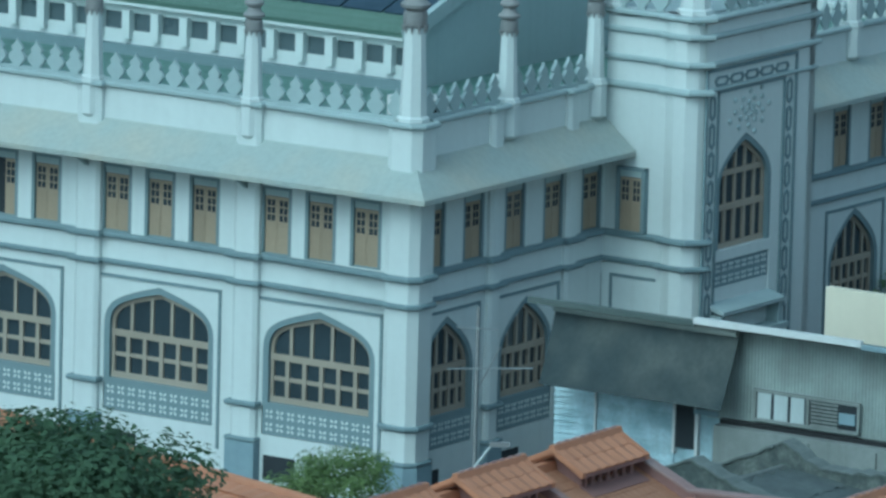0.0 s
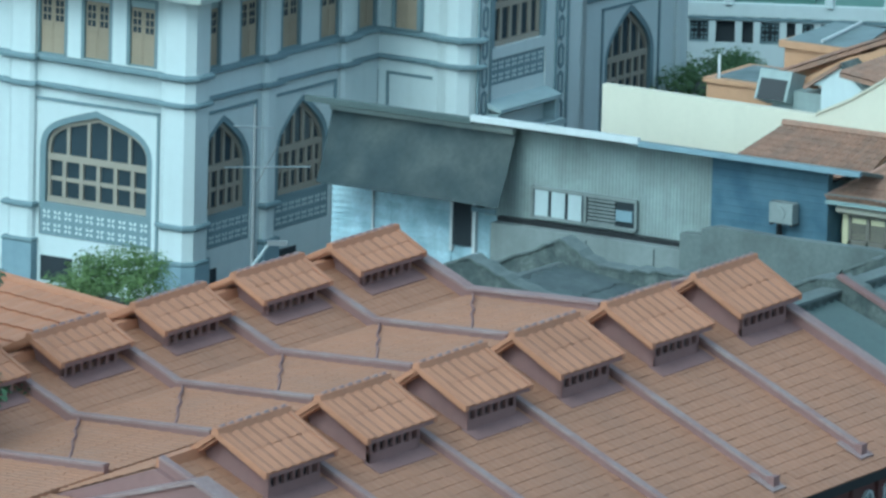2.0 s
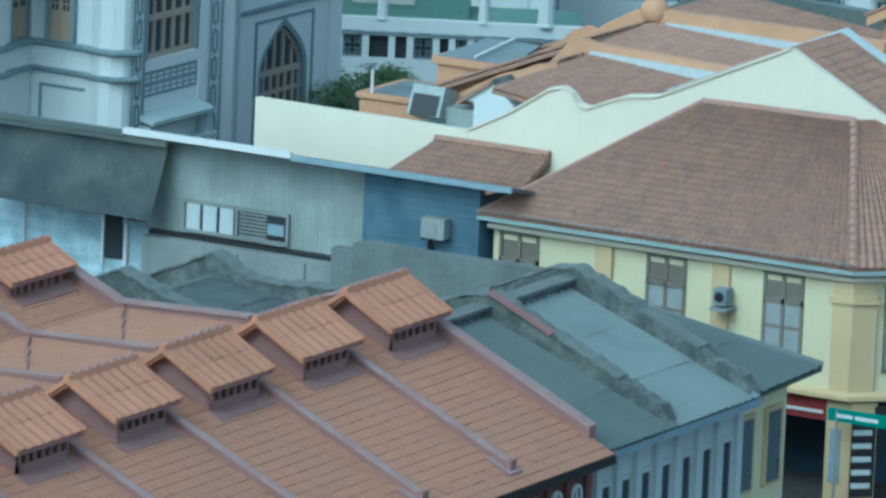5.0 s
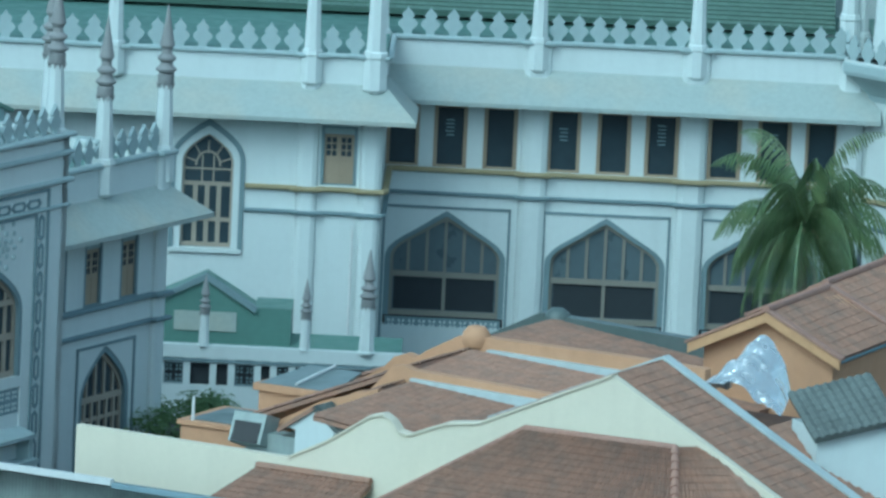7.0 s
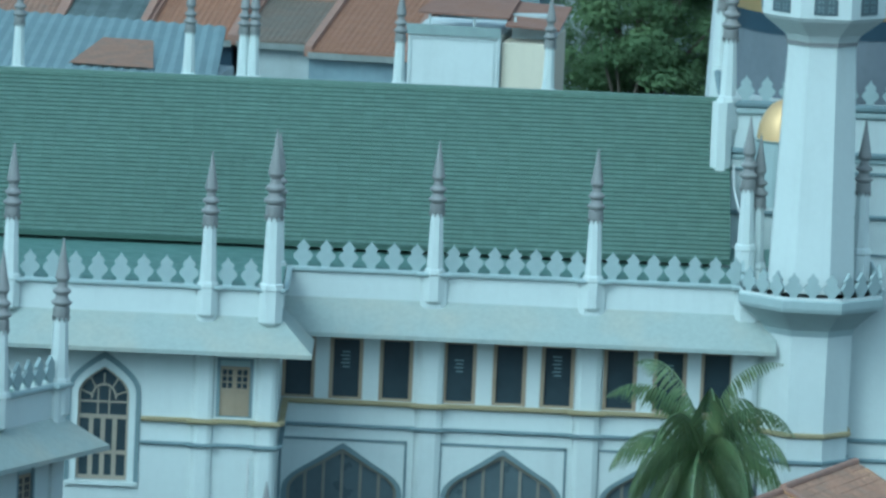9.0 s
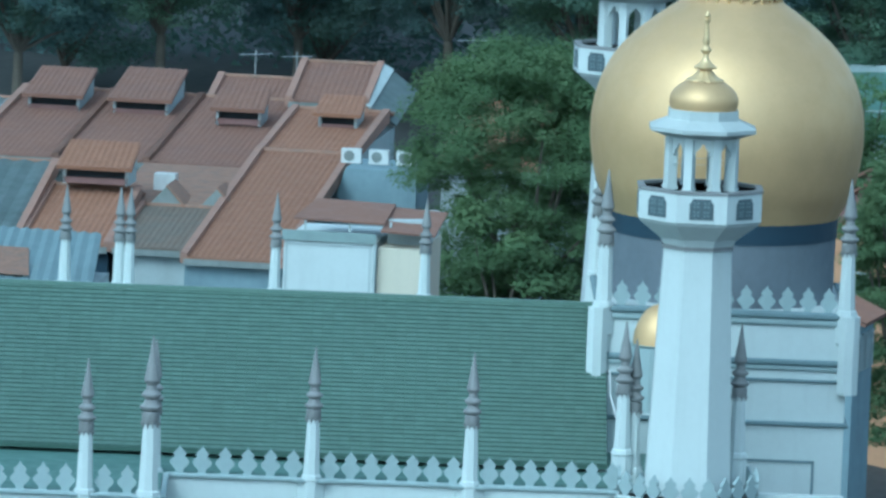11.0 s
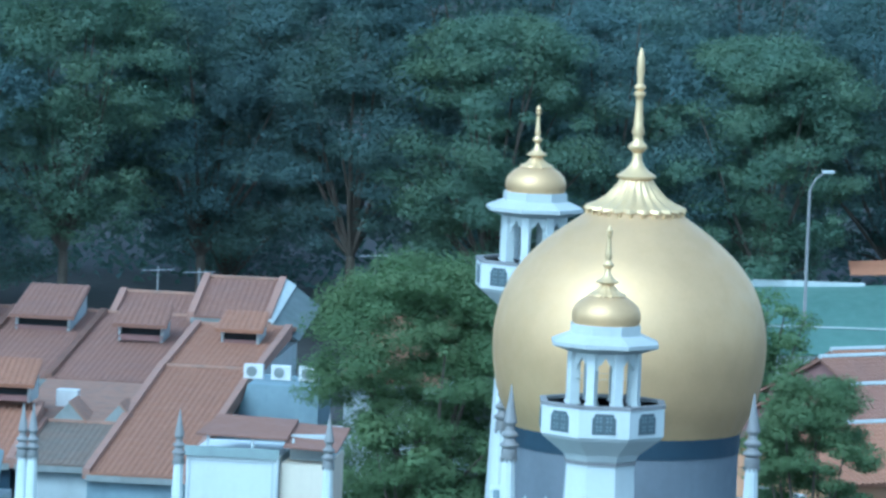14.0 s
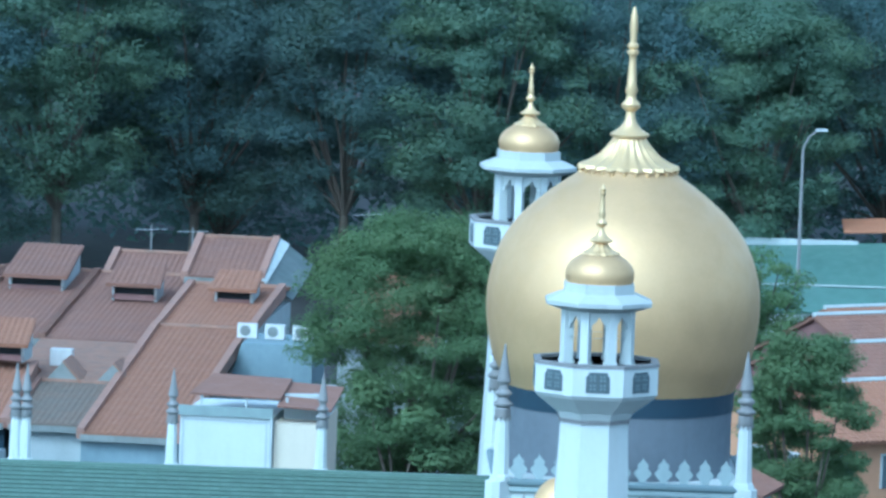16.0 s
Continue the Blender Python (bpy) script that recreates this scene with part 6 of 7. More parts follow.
def louvre_window(parent, m, w, h):
    """Two leaves with louvred tops and white lower panes in a brown frame."""
    f = part("window", cached((w, h, "lwf"), lambda: Shape().box(-w / 2, -w / 2 + 0.1, -0.08, 0.1, 0, h).box(w / 2 - 0.1, w / 2, -0.08, 0.1, 0, h).box(-0.06, 0.06, -0.08, 0.1, 0, h).box(-w / 2, w / 2, -0.08, 0.1, h - 0.1, h).box(-w / 2, w / 2, -0.08, 0.1, 0, 0.1).box(-w / 2, w / 2, -0.08, 0.1, h * 0.62, h * 0.68).box(-w / 2, w / 2, -0.06, 0.1, h * 0.32, h * 0.36).mesh("window", WOODD)), None, parent, "brown louvred casement window", m=m)
    part("pane", cached((w, h, "lwp"), lambda: Shape().box(-w / 2 + 0.1, w / 2 - 0.1, -0.035, 0.02, 0.1, h * 0.64).mesh("pane", PANEG)), None, f)
    if w > 2:
        for x in (-w / 4, w / 4):
            part("mullion", cached((w, h, "lwm"), lambda: Shape().box(-0.05, 0.05, -0.08, 0.02, 0, h * 0.66).mesh("mullion", WOODD)), None, f, m=shift(x, 0, 0))
    for i in range(7):
        part("louvre", cached((w, "lwl"), lambda: Shape().prism_x([(-0.05, 0), (0.04, 0.05), (0.04, 0.08), (-0.05, 0.03)], -w / 2 + 0.1, w / 2 - 0.1).mesh("louvre", WOODD)), None, f, m=shift(0, 0, h * 0.68 + i * h * 0.031))
    return f


for x in (-8.65, -3.4, 0.72):
    louvre_window(hh, shift(x, 51.6, 4.35), 1.4, 2.6)
louvre_window(hh, Matrix.Translation((4.75, 53.25, 4.1)) @ Matrix.Rotation(radians(45), 4, "Z"), 2.6, 2.85)
for x in (-5.6, -1.45):
    part("pilaster", Shape().box(x - 0.3, x + 0.3, 51.45, 51.6, 3.5, 7.2), OCHREP, hh)
part("pilaster", Shape().prism_z([(2.5, 51.42), (3.2, 51.42), (3.75, 52.0), (3.5, 52.2), (2.5, 51.7)], 3.4, 7.2), OCHREP, hh)
part("pilaster_cap", Shape().prism_z([(2.4, 51.34), (3.25, 51.34), (3.88, 52.0), (3.5, 52.3), (2.4, 51.7)], 6.3, 6.5), OCHREP, hh)
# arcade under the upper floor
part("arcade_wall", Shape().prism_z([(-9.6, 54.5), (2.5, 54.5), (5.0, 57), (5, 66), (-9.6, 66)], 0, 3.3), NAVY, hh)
part("column", Shape().prism_z([(2.45, 51.5), (3.3, 51.5), (3.9, 52.1), (3.4, 52.6), (2.45, 52.3)], 0, 3.3), OCHREP, hh)
part("beam", Shape().box(-9.6, 2.5, 51.6, 51.9, 2.5, 3.3), RED, hh)
part("sign_board", Shape().box(-9.0, 2.3, 51.5, 51.58, 2.72, 2.8), WHITEM, hh)
part("sign_band", Shape().slab([(3.95, 51.9, 2.5), (6.3, 54.3, 2.5), (6.3, 54.3, 3.1), (3.95, 51.9, 3.1)], 0.08), BLACK, hh)
txt = bpy.data.curves.new("lettering", "FONT")
txt.body, txt.size, txt.extrude = "INDONESIAN", 0.42, 0.01
lettering = new("lettering", txt)
lettering.data.materials.append(WHITEM)
lettering.parent = hh
lettering.matrix_basis = Matrix.Translation((4.35, 52.2, 2.64)) @ Matrix.Rotation(radians(45), 4, "Z") @ Matrix.Rotation(radians(90), 4, "X")
part("poster", Shape().box(2.62, 2.98, 51.44, 51.5, 0.6, 2.3), BLUEL, hh)
part("poster", Shape().slab([(3.35, 51.5, 0.2), (3.9, 52.05, 0.2), (3.9, 52.05, 2.6), (3.35, 51.5, 2.6)], 0.05), BLACK, hh)
for j in range(5):
    part("poster_bar", Shape().slab([(3.42, 51.47, 0.5 + 0.42 * j), (3.86, 51.9, 0.5 + 0.42 * j), (3.86, 51.9, 0.66 + 0.42 * j), (3.42, 51.47, 0.66 + 0.42 * j)], 0.05), GREYW, hh)
st = thing("street_sign", SP @ shift(3.2, 50.7, -0.1), "green street name sign on a post", "street sign")
part("post", Shape().rod((0, 0, 0), (0, 0, 3.2), 0.05, 8), CAPGREY, st)
part("plate", Shape().box(-0.3, 1.7, -0.03, 0.03, 2.85, 3.25), SIGNG, st)
part("lettering", Shape().box(0.0, 0.55, -0.045, -0.03, 2.98, 3.1).box(0.65, 1.45, -0.045, -0.03, 2.98, 3.1), WHITEM, st)
bracket = thing("air_conditioner", SP @ shift(-1.2, 51.15, 5.65), "small grey air conditioner on a yellow wall", "air conditioner")
part("casing", Shape().box(-0.22, 0.22, -0.2, 0.3, 0.1, 0.6), TRIM, bracket)
part("fan_grille", Shape().lathe([(0.16, 0), (0.16, 0.03), (0.04, 0.04)], 14), BLACK, bracket, m=Matrix.Translation((0, -0.2, 0.36)) @ Matrix.Rotation(radians(90), 4, "X"))
part("bracket", Shape().box(-0.3, 0.3, -0.25, 0.45, -0.1, 0.0), CEMENT, bracket)

# cream party wall with its scroll and gable
cr = thing("cream_wall", SP, "cream plastered party wall with a scrolled gable", "wall")
scroll = [(-21.55, 8.87), (-13.6, 8.80), (-12.3, 9.45), (-11.2, 10.15), (-10.7, 10.5), (-10.25, 10.6), (-9.9, 10.42), (-9.65, 10.12), (-9.3, 10.05), (-8.6, 10.35), (-7.9, 10.62), (-6.8, 10.76), (-2.1, 12.9), (1.5, 11.0), (6.2, 8.5)]
part("wall", Shape().prism(scroll + [(6.2, 0), (-21.55, 0)], 56.9, 57.2), CREAM, cr)
g = Shape()
for (xa, za), (xb, zb) in zip(scroll[1:], scroll[2:-2]):
    g.prism([(xa, za), (xb, zb), (xb, zb + 0.07), (xa, za + 0.07)], 56.82, 57.28)
part("coping", g, CREAM, cr)
lowr = thing("lean_to_roof", SP @ shift(0.5, 0, -0.22), "small brown tiled lean-to against the cream wall", "roof")
tile_roof(lowr, (-16.3, 53.8, 7.3), (-11.0, 53.8, 7.3), (-11.0, 56.8, 8.6), (-15.2, 56.8, 8.6), TERRAO, 0.28, 0.36, 0.08)
part("hip", Shape().rod((-15.2, 56.75, 8.65), (-11.0, 56.75, 8.65), 0.14, 6), TERRAO, lowr)
part("wall", Shape().box(-15.6, -11.1, 54.2, 56.8, 0, 7.3), YELLOW, lowr)
brown = thing("gabled_house", SP, "brown tiled house roof behind the cream gable", "house")
tile_roof(brown, (5.0, 57.2, 9.15), (5.0, 60.4, 9.15), (-2.1, 60.4, 12.9), (-2.1, 57.2, 12.9), TERRAO, 0.26, 0.36, 0.08)
tile_roof(brown, (-8.5, 60.4, 10.0), (-8.5, 57.2, 10.0), (-2.1, 57.2, 12.9), (-2.1, 60.4, 12.9), TERRAO, 0.3, 0.4, 0.08)
parapet(brown, [(-8.3, 10.0), (-2.1, 12.75), (5.0, 9.0)], 60.55, 0.34, CREAM, GREYW, 0.0, 0.25)
part("wall", Shape().box(4.2, 4.5, 57.2, 60.4, 0, 9.2), CREAM, brown)

# orange scrolled party walls and their brown roofs
o1 = thing("scrolled_house", SP, "brown tiled house with an orange scrolled party wall", "house")
p1 = [(-16.3, 9.1), (-15.2, 9.75), (-14.6, 9.9), (-14.1, 10.45), (-13.8, 10.8), (-13.4, 10.88), (-13.0, 10.75), (-9.1, 10.62), (-7.0, 10.55)]
parapet(o1, p1, 64.2, 0.4, ORANGE, None, 0.0, 0.0)
parapet(o1, [(-13.0, 10.45), (-9.1, 10.35), (-6.5, 10.28)], 63.9, 0.25, GREYW, None, 8.0, 0.06, "flashing")
tile_roof(o1, (-7.0, 57.3, 9.5), (-7.0, 63.9, 9.85), (-13.0, 63.9, 10.35), (-13.0, 57.3, 10.2), TERRAO, 0.26, 0.36, 0.09)
tile_roof(o1, (-18.5, 63.9, 8.0), (-18.5, 62.2, 8.0), (-13.2, 62.2, 10.4), (-13.2, 63.9, 10.4), TERRAO, 0.3, 0.4, 0.08)
part("verge", Shape().prism([(-18.9, 7.75), (-15.3, 9.72), (-13.2, 10.4), (-13.2, 10.1), (-15.2, 9.5), (-18.8, 7.55)], 62.0, 62.18), ORANGE, o1)
part("back_wall", Shape().prism([(-18.3, 0), (-18.3, 7.7), (-13.2, 10.05), (-7.2, 8.3), (-7.2, 0)], 62.25, 62.5), CEMENT, o1)
part("flat_roof", Shape().box(-18.2, -13.1, 57.4, 62.0, 7.6, 7.8), CEMENT, o1)
part("wall", Shape().box(-18.2, -17.9, 57.3, 62.2, 0, 7.6), ORANGE, o1)
o2 = thing("scrolled_house", SP, "brown tiled house with an orange ball-topped party wall", "house")
p2 = [(-18.4, 8.7), (-17.0, 9.55), (-16.6, 9.95), (-16.2, 10.1), (-15.8, 10.0), (-15.4, 10.3), (-14.2, 10.95), (-13.2, 11.0), (-8.4, 11.0), (-5.0, 10.95)]
parapet(o2, p2, 69.6, 0.45, ORANGE, None, 0.0, 0.1)
part("knob", Shape().lathe([(0.42, 10.75), (0.5, 10.95), (0.46, 11.2), (0.3, 11.4), (0.0, 11.46)], 14, -13.65, 69.6), ORANGE, o2, smooth=True)
part("flashing", Shape().prism([(-13.0, 10.5), (-5.0, 10.4), (-5.0, 10.6), (-13.0, 10.74)], 69.1, 69.4), GREYW, o2)
tile_roof(o2, (-6.0, 64.4, 9.9), (-6.0, 69.2, 10.2), (-13.6, 69.2, 10.62), (-13.6, 64.4, 10.4), TERRAO, 0.26, 0.36, 0.10)
tile_roof(o2, (-19.5, 69.2, 8.3), (-19.5, 64.4, 8.3), (-13.6, 64.4, 10.7), (-13.6, 69.2, 10.7), TERRAO, 0.3, 0.4, 0.08)
o3 = thing("scrolled_house", SP, "brown tiled house with a dark capped party wall", "house")
parapet(o3, [(-19, 8.8), (-16.0, 10.35), (-15.0, 10.3), (-9.5, 10.1), (-5, 9.9)], 79.0, 0.5, SLATE, None, 0.0, 0.05)
part("knob", Shape().lathe([(0.42, 9.95), (0.5, 10.15), (0.42, 10.42), (0.22, 10.58), (0.0, 10.62)], 12, -15.45, 79.0), SLATE, o3, smooth=True)
tile_roof(o3, (-5.0, 70, 9.0), (-5.0, 78.7, 9.0), (-15.4, 78.7, 10.2), (-15.4, 70, 10.2), TERRAO, 0.3, 0.4, 0.08)
tile_roof(o3, (-21, 78.7, 8.0), (-21, 70, 8.0), (-15.4, 70, 10.2), (-15.4, 78.7, 10.2), TERRAO, 0.3, 0.4, 0.08)
# small roof things behind the cream wall
bx = thing("roof_box", SP @ shift(-19.2, 63.6, -0.65), "orange plastered roof hut with a grey deck", "hut")
part("body", Shape().box(-1.9, 1.2, -0.6, 2.4, 0, 8.75), ORANGE, bx)
part("deck", Shape().box(-2.0, 1.3, -0.7, 2.5, 8.75, 8.9), ORANGE, bx)
part("inner", Shape().box(-1.7, 1.0, -0.4, 2.2, 8.9, 8.93), SLATE, bx)
part("pipe", Shape().rod((-1.5, -0.5, 8.3), (-1.5, -0.5, 9.7), 0.06, 6), WHITEM, bx)
bx2 = thing("roof_box", SP @ shift(-17.7, 65.8, -0.25), "orange hut with a pale glazed cover", "hut")
part("body", Shape().box(-1.6, 1.2, -0.8, 1.2, 0, 9.5), ORANGE, bx2)
part("rim", Shape().box(-1.75, 1.35, -0.95, 1.9, 9.45, 9.68), ORANGE, bx2)
part("cover", Shape().slab([(-1.6, -0.8, 9.7), (1.2, -0.8, 9.7), (0.9, 1.7, 10.0), (-1.1, 1.7, 10.0)], 0.08), SLATEL, bx2)
part("frame", Shape().rod((-0.2, -0.8, 9.8), (-0.1, 1.7, 10.1), 0.05, 5), WHITEM, bx2)
hood = thing("vent_hood", SP @ shift(-17.4, 60.9, -0.5), "galvanised kitchen exhaust hood", "exhaust hood")
part("duct", Shape().box(-0.1, 1.9, 0.1, 0.9, 8.2, 9.1), ZINC, hood)
part("mouth", Shape().prism_x([(-0.4, 8.8), (0.5, 8.5), (0.9, 9.5), (0.0, 9.75)], -0.5, 0.7), ZINC, hood)
part("opening", Shape().slab([(-0.4, -0.42, 8.82), (0.6, -0.42, 8.82), (0.6, -0.02, 9.68), (-0.4, -0.02, 9.68)], 0.03), BLACK, hood)
lh = thing("little_gable", SP @ shift(-14.9, 60.9, -1.95) @ Matrix.Diagonal((1.3, 1.0, 1.22, 1.0)), "small white gabled roof hut with mossy tiles", "hut")
part("body", Shape().prism([(-0.55, 7.8), (-0.55, 8.9), (-0.8, 8.9), (0.0, 9.5), (0.7, 8.98), (0.55, 8.9), (0.55, 7.8)], 0, 1.6), WHITE, lh)
part("roof", Shape().slab([(0.95, -0.12, 8.85), (0.95, 1.7, 8.85), (0, 1.7, 9.62), (0, -0.12, 9.62)], 0.1), MOSSD, lh)
part("roof", Shape().slab([(0, -0.12, 9.62), (0, 1.7, 9.62), (-1.05, 1.7, 8.85), (-1.05, -0.12, 8.85)], 0.1), TERRAO, lh)
part("opening", Shape().box(0.56, 0.58, 0.2, 0.9, 8.3, 8.8), DARK, lh)
# large orange house with the ridge that climbs
oh = thing("orange_house", SP, "orange plastered house with stepped gables and brown tile roofs", "house")
for i, (y0, y1, xc, z) in enumerate(((74.0, 79.6, -5.06, 12.39), (79.6, 85.2, -5.6, 12.52), (85.2, 92.0, -5.95, 12.66))):
    xe, xb, xw = xc + 2.75, xc - 0.45, xc - 2.8
    tile_roof(oh, (xe, y0, z - 1.3), (xe - 0.4, y1, z - 1.3), (xb, y1, z), (xc, y0, z), TERRAO, 0.27, 0.36, 0.08)
    tile_roof(oh, (xw - 0.4, y1, z - 1.36), (xw, y0, z - 1.36), (xc, y0, z), (xb, y1, z), TERRAO, 0.3, 0.4, 0.08)
    part("ridge_tile", Shape().rod((xc, y0 - 0.1, z + 0.06), (xb, y1, z + 0.06), 0.14, 8), RIDGE, oh)
    part("wall", Shape().prism([(xw + 0.35, 0), (xw + 0.35, z - 1.3), (xc, z - 0.12), (xe - 0.4, z - 1.3), (xe - 0.4, 0)], y0 + 0.35, y1), ORANGE, oh)
    for x0, dx, zz in ((xc, 2.8, 1.28), (xc, -2.85, 1.38)):
        part("barge_board", Shape().prism([(x0, z - 0.02), (x0 + dx, z - zz - 0.02), (x0 + dx, z - zz - 0.36), (x0, z - 0.36)], y0 - 0.12, y0 + 0.02), ORANGEB, oh, "pale orange barge board")
        part("verge_tile", Shape().prism([(x0, z + 0.1), (x0 + dx * 1.03, z - zz * 1.03 + 0.1), (x0 + dx * 1.03, z - zz * 1.03), (x0, z)], y0 - 0.18, y0 + 0.12), RIDGE, oh)
    part("eave_gutter", Shape().rod((xe - 0.05, y0 + 0.1, z - 1.42), (xe - 0.45, y1, z - 1.42), 0.07, 6), TRIM, oh)
foil = thing("foil_cover", SP @ shift(-3.6, 69.2, 0), "crumpled silver foil sheet over a roof opening", "cover")
g = Shape()
n1, n2 = 24, 24
for j in range(n2 + 1):
    for i in range(n1 + 1):
        s, t = i / n1 * 2 - 1, j / n2
        x, y = s * (1.1 + 0.9 * (1 - t)), 2.6 * t - 1.0
        z = 9.75 + 2.45 * (1 - abs(s) ** 1.8 * 0.75) * (0.45 + 0.55 * t) + 0.26 * noise.noise(Vector((x * 1.7, y * 1.7, 3))) + 0.10 * noise.noise(Vector((x * 4.5, y * 4.5, 7)))
        g.v.append((x, y, z))
for j in range(n2):
    for i in range(n1):
        a = j * (n1 + 1) + i
        g.f.append((a, a + 1, a + n1 + 2, a + n1 + 1))
part("sheet", g, FOIL, foil)
part("frame", Shape().box(-1.8, 1.8, -0.8, 1.6, 0, 9.6), TERRAO, foil)
mr = thing("mossy_roof", SP, "small mossy tiled roof over a white gable hut", "hut")
tile_roof(mr, (3.0, 61.2, 10.9), (5.2, 62.8, 11.6), (3.4, 64.2, 12.7), (1.3, 62.6, 12.0), MOSSY, 0.28, 0.3, 0.08)
part("body", Shape().prism_z([(1.5, 62.6), (2.9, 61.6), (4.9, 63), (3.4, 64.1)], 0, 11.2), WHITE, mr)


# ---- plants ----
def leaf_cloud(centres, n, size, seed, flat=0.7):
    """Leaf sprays scattered over the shells of several clumps: corner points, three to a leaf."""
    rng = np.random.default_rng(seed)
    c = np.array(centres)
    w = c[:, 3] ** 2
    pick = rng.choice(len(c), n, p=w / w.sum())
    d = rng.normal(size=(n, 3))
    d /= np.linalg.norm(d, axis=1)[:, None]
    rad = c[pick, 3] * (0.35 + 0.85 * rng.random(n) ** 0.7)
    p = c[pick, :3] + d * rad[:, None] * np.array([1, 1, flat])
    nrm = d * 0.9 + np.array([0, 0, 0.8]) + rng.normal(size=(n, 3)) * 0.35
    nrm /= np.linalg.norm(nrm, axis=1)[:, None]
    a = rng.random(n) * 6.283
    u = np.stack([np.cos(a), np.sin(a), rng.normal(size=n) * 0.3], 1)
    u -= nrm * (u * nrm).sum(1)[:, None]
    u /= np.linalg.norm(u, axis=1)[:, None]
    t = np.cross(nrm, u)
    s = (size * (0.5 + rng.random(n)))[:, None]
    return np.stack([p + s * (u * x + t * y + nrm * z) for x, y, z in ((-0.55, -0.30, 0), (-0.4, 0.32, 0.06), (0.75, 0.0, -0.1))], 1).reshape(-1, 3)


def leaf_mesh_of(pts, mat):
    me = bpy.data.meshes.new("crown")
    n = len(pts) // 3
    me.vertices.add(len(pts))
    me.vertices.foreach_set("co", pts.astype(np.float32).ravel())
    me.loops.add(len(pts))
    me.loops.foreach_set("vertex_index", np.arange(len(pts), dtype=np.int32))
    me.polygons.add(n)
    me.polygons.foreach_set("loop_start", np.arange(0, len(pts), 3, dtype=np.int32))
    me.update(calc_edges=True)
    me.materials.append(mat)
    return me


def raw(name, vf, mat):
    me = bpy.data.meshes.new(name)
    me.from_pydata(vf[0], [], vf[1])
    me.materials.append(mat)
    return me


def tree(name, place, height, spread, label, mat, seed, leaves, leaf=0.5, clumps=26, trunk=0.35, crown_low=0.35, category="tree", squash=0.55, group=""):
    """Tapered trunk, limbs to each clump, and a crown of leaf sprays in uneven clumps."""
    rng = random.Random(seed)
    t = thing(name, Matrix.Translation(place), label, category, group)
    cs = []
    for i in range(clumps):
        a, rr = rng.random() * 6.283, spread * math.sqrt(rng.random())
        h = crown_low + (1 - crown_low) * rng.random() ** 0.8
        lim = math.sqrt(max(0.05, 1 - ((h - (crown_low + 1) / 2) / ((1 - crown_low) / 2)) ** 2 * 0.8))
        cs.append((rr * lim * math.cos(a), rr * lim * math.sin(a), height * h * 0.93, spread * (rng.uniform(0.07, 0.24) if spread > 6 else rng.uniform(0.14, 0.34))))
    g = Shape()
    fork = Vector((0, 0, height * crown_low * 0.8))
    g.rod((0, 0, 0), fork, trunk, 8, trunk * 0.7)
    for c in cs[::max(5, len(cs) // 14)]:
        e = Vector(c[:3])
        m = fork.lerp(e, 0.5) + Vector((rng.uniform(-0.3, 0.3), rng.uniform(-0.3, 0.3), 0.3))
        g.rod(fork, m, trunk * 0.42, 5, trunk * 0.25)
        g.rod(m, e, trunk * 0.25, 5, trunk * 0.08)
    part("trunk", g, BARK, t, smooth=True)
    part("crown", leaf_mesh_of(leaf_cloud(cs, leaves, leaf, seed, squash), mat), None, t, kind="stuff")
    return t


tree("tree", (-11.2, 238.5, 0), 14.6, 5.2, "dark green broadleaf tree beside the terrace", LEAFN, 3, 90000, 0.20, 130, 0.4, 0.45)
tree("shrub", (-3.0, 281.5, 0), 4.75, 2.3, "bright green clipped shrub below the annex wall", LEAFL, 5, 16000, 0.10, 60, 0.12, 0.3, "shrub")
tree("shrub", (17.6, 322, 0), 4.0, 2.8, "dark green shrub behind the cream wall", LEAF, 6, 12000, 0.15, 50, 0.12, 0.2, "shrub")
tree("tree", (56.9, 488.0, 0), 19.2, 7.2, "large green rain tree behind the mosque roof", LEAF, 7, 200000, 0.145, 330, 0.5, 0.2)
tree("tree", (55.0, 483.0, 0), 10.5, 4.0, "lower green tree beside the shop roofs", LEAF, 17, 9000, 0.28, 22, 0.3, 0.3)
tree("tree", (70.4, 440.0, 0), 18.3, 3.3, "green tree standing behind the gold dome", LEAF, 8, 85000, 0.15, 150, 0.35, 0.2)
tree("tree", (79.5, 520.0, 0), 14.5, 4.2, "thin yellowish green tree beside the shophouses", LEAF, 9, 26000, 0.17, 60, 0.3, 0.35)
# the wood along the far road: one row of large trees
# their leaf colours carry painted haze, bluer than the near trees
for i, (x, y, h, s, mm) in enumerate(((36, 612, 26, 8, LEAFHAZE), (46, 616, 30, 9, LEAFM), (56, 622, 28, 9, LEAFHAZE), (66, 618, 30, 9, LEAFHAZE), (75, 612, 27, 8, LEAFM), (84, 616, 28, 9, LEAFHAZE), (94, 612, 26, 8, LEAFM), (104, 618, 30, 9, LEAFHAZE), (113, 612, 28, 9, LEAFM), (41, 640, 36, 11, LEAFHAZE), (60, 645, 38, 12, LEAFHAZE), (80, 642, 36, 11, LEAFHAZE), (98, 645, 38, 12, LEAFHAZE), (116, 645, 36, 12, LEAFHAZE))):
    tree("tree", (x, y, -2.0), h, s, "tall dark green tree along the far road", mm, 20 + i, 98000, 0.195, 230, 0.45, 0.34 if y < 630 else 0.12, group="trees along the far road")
bank = thing("tree_bank", pose(0, 0, 0), "dense dark wood behind the far trees", "woods", kind="stuff")
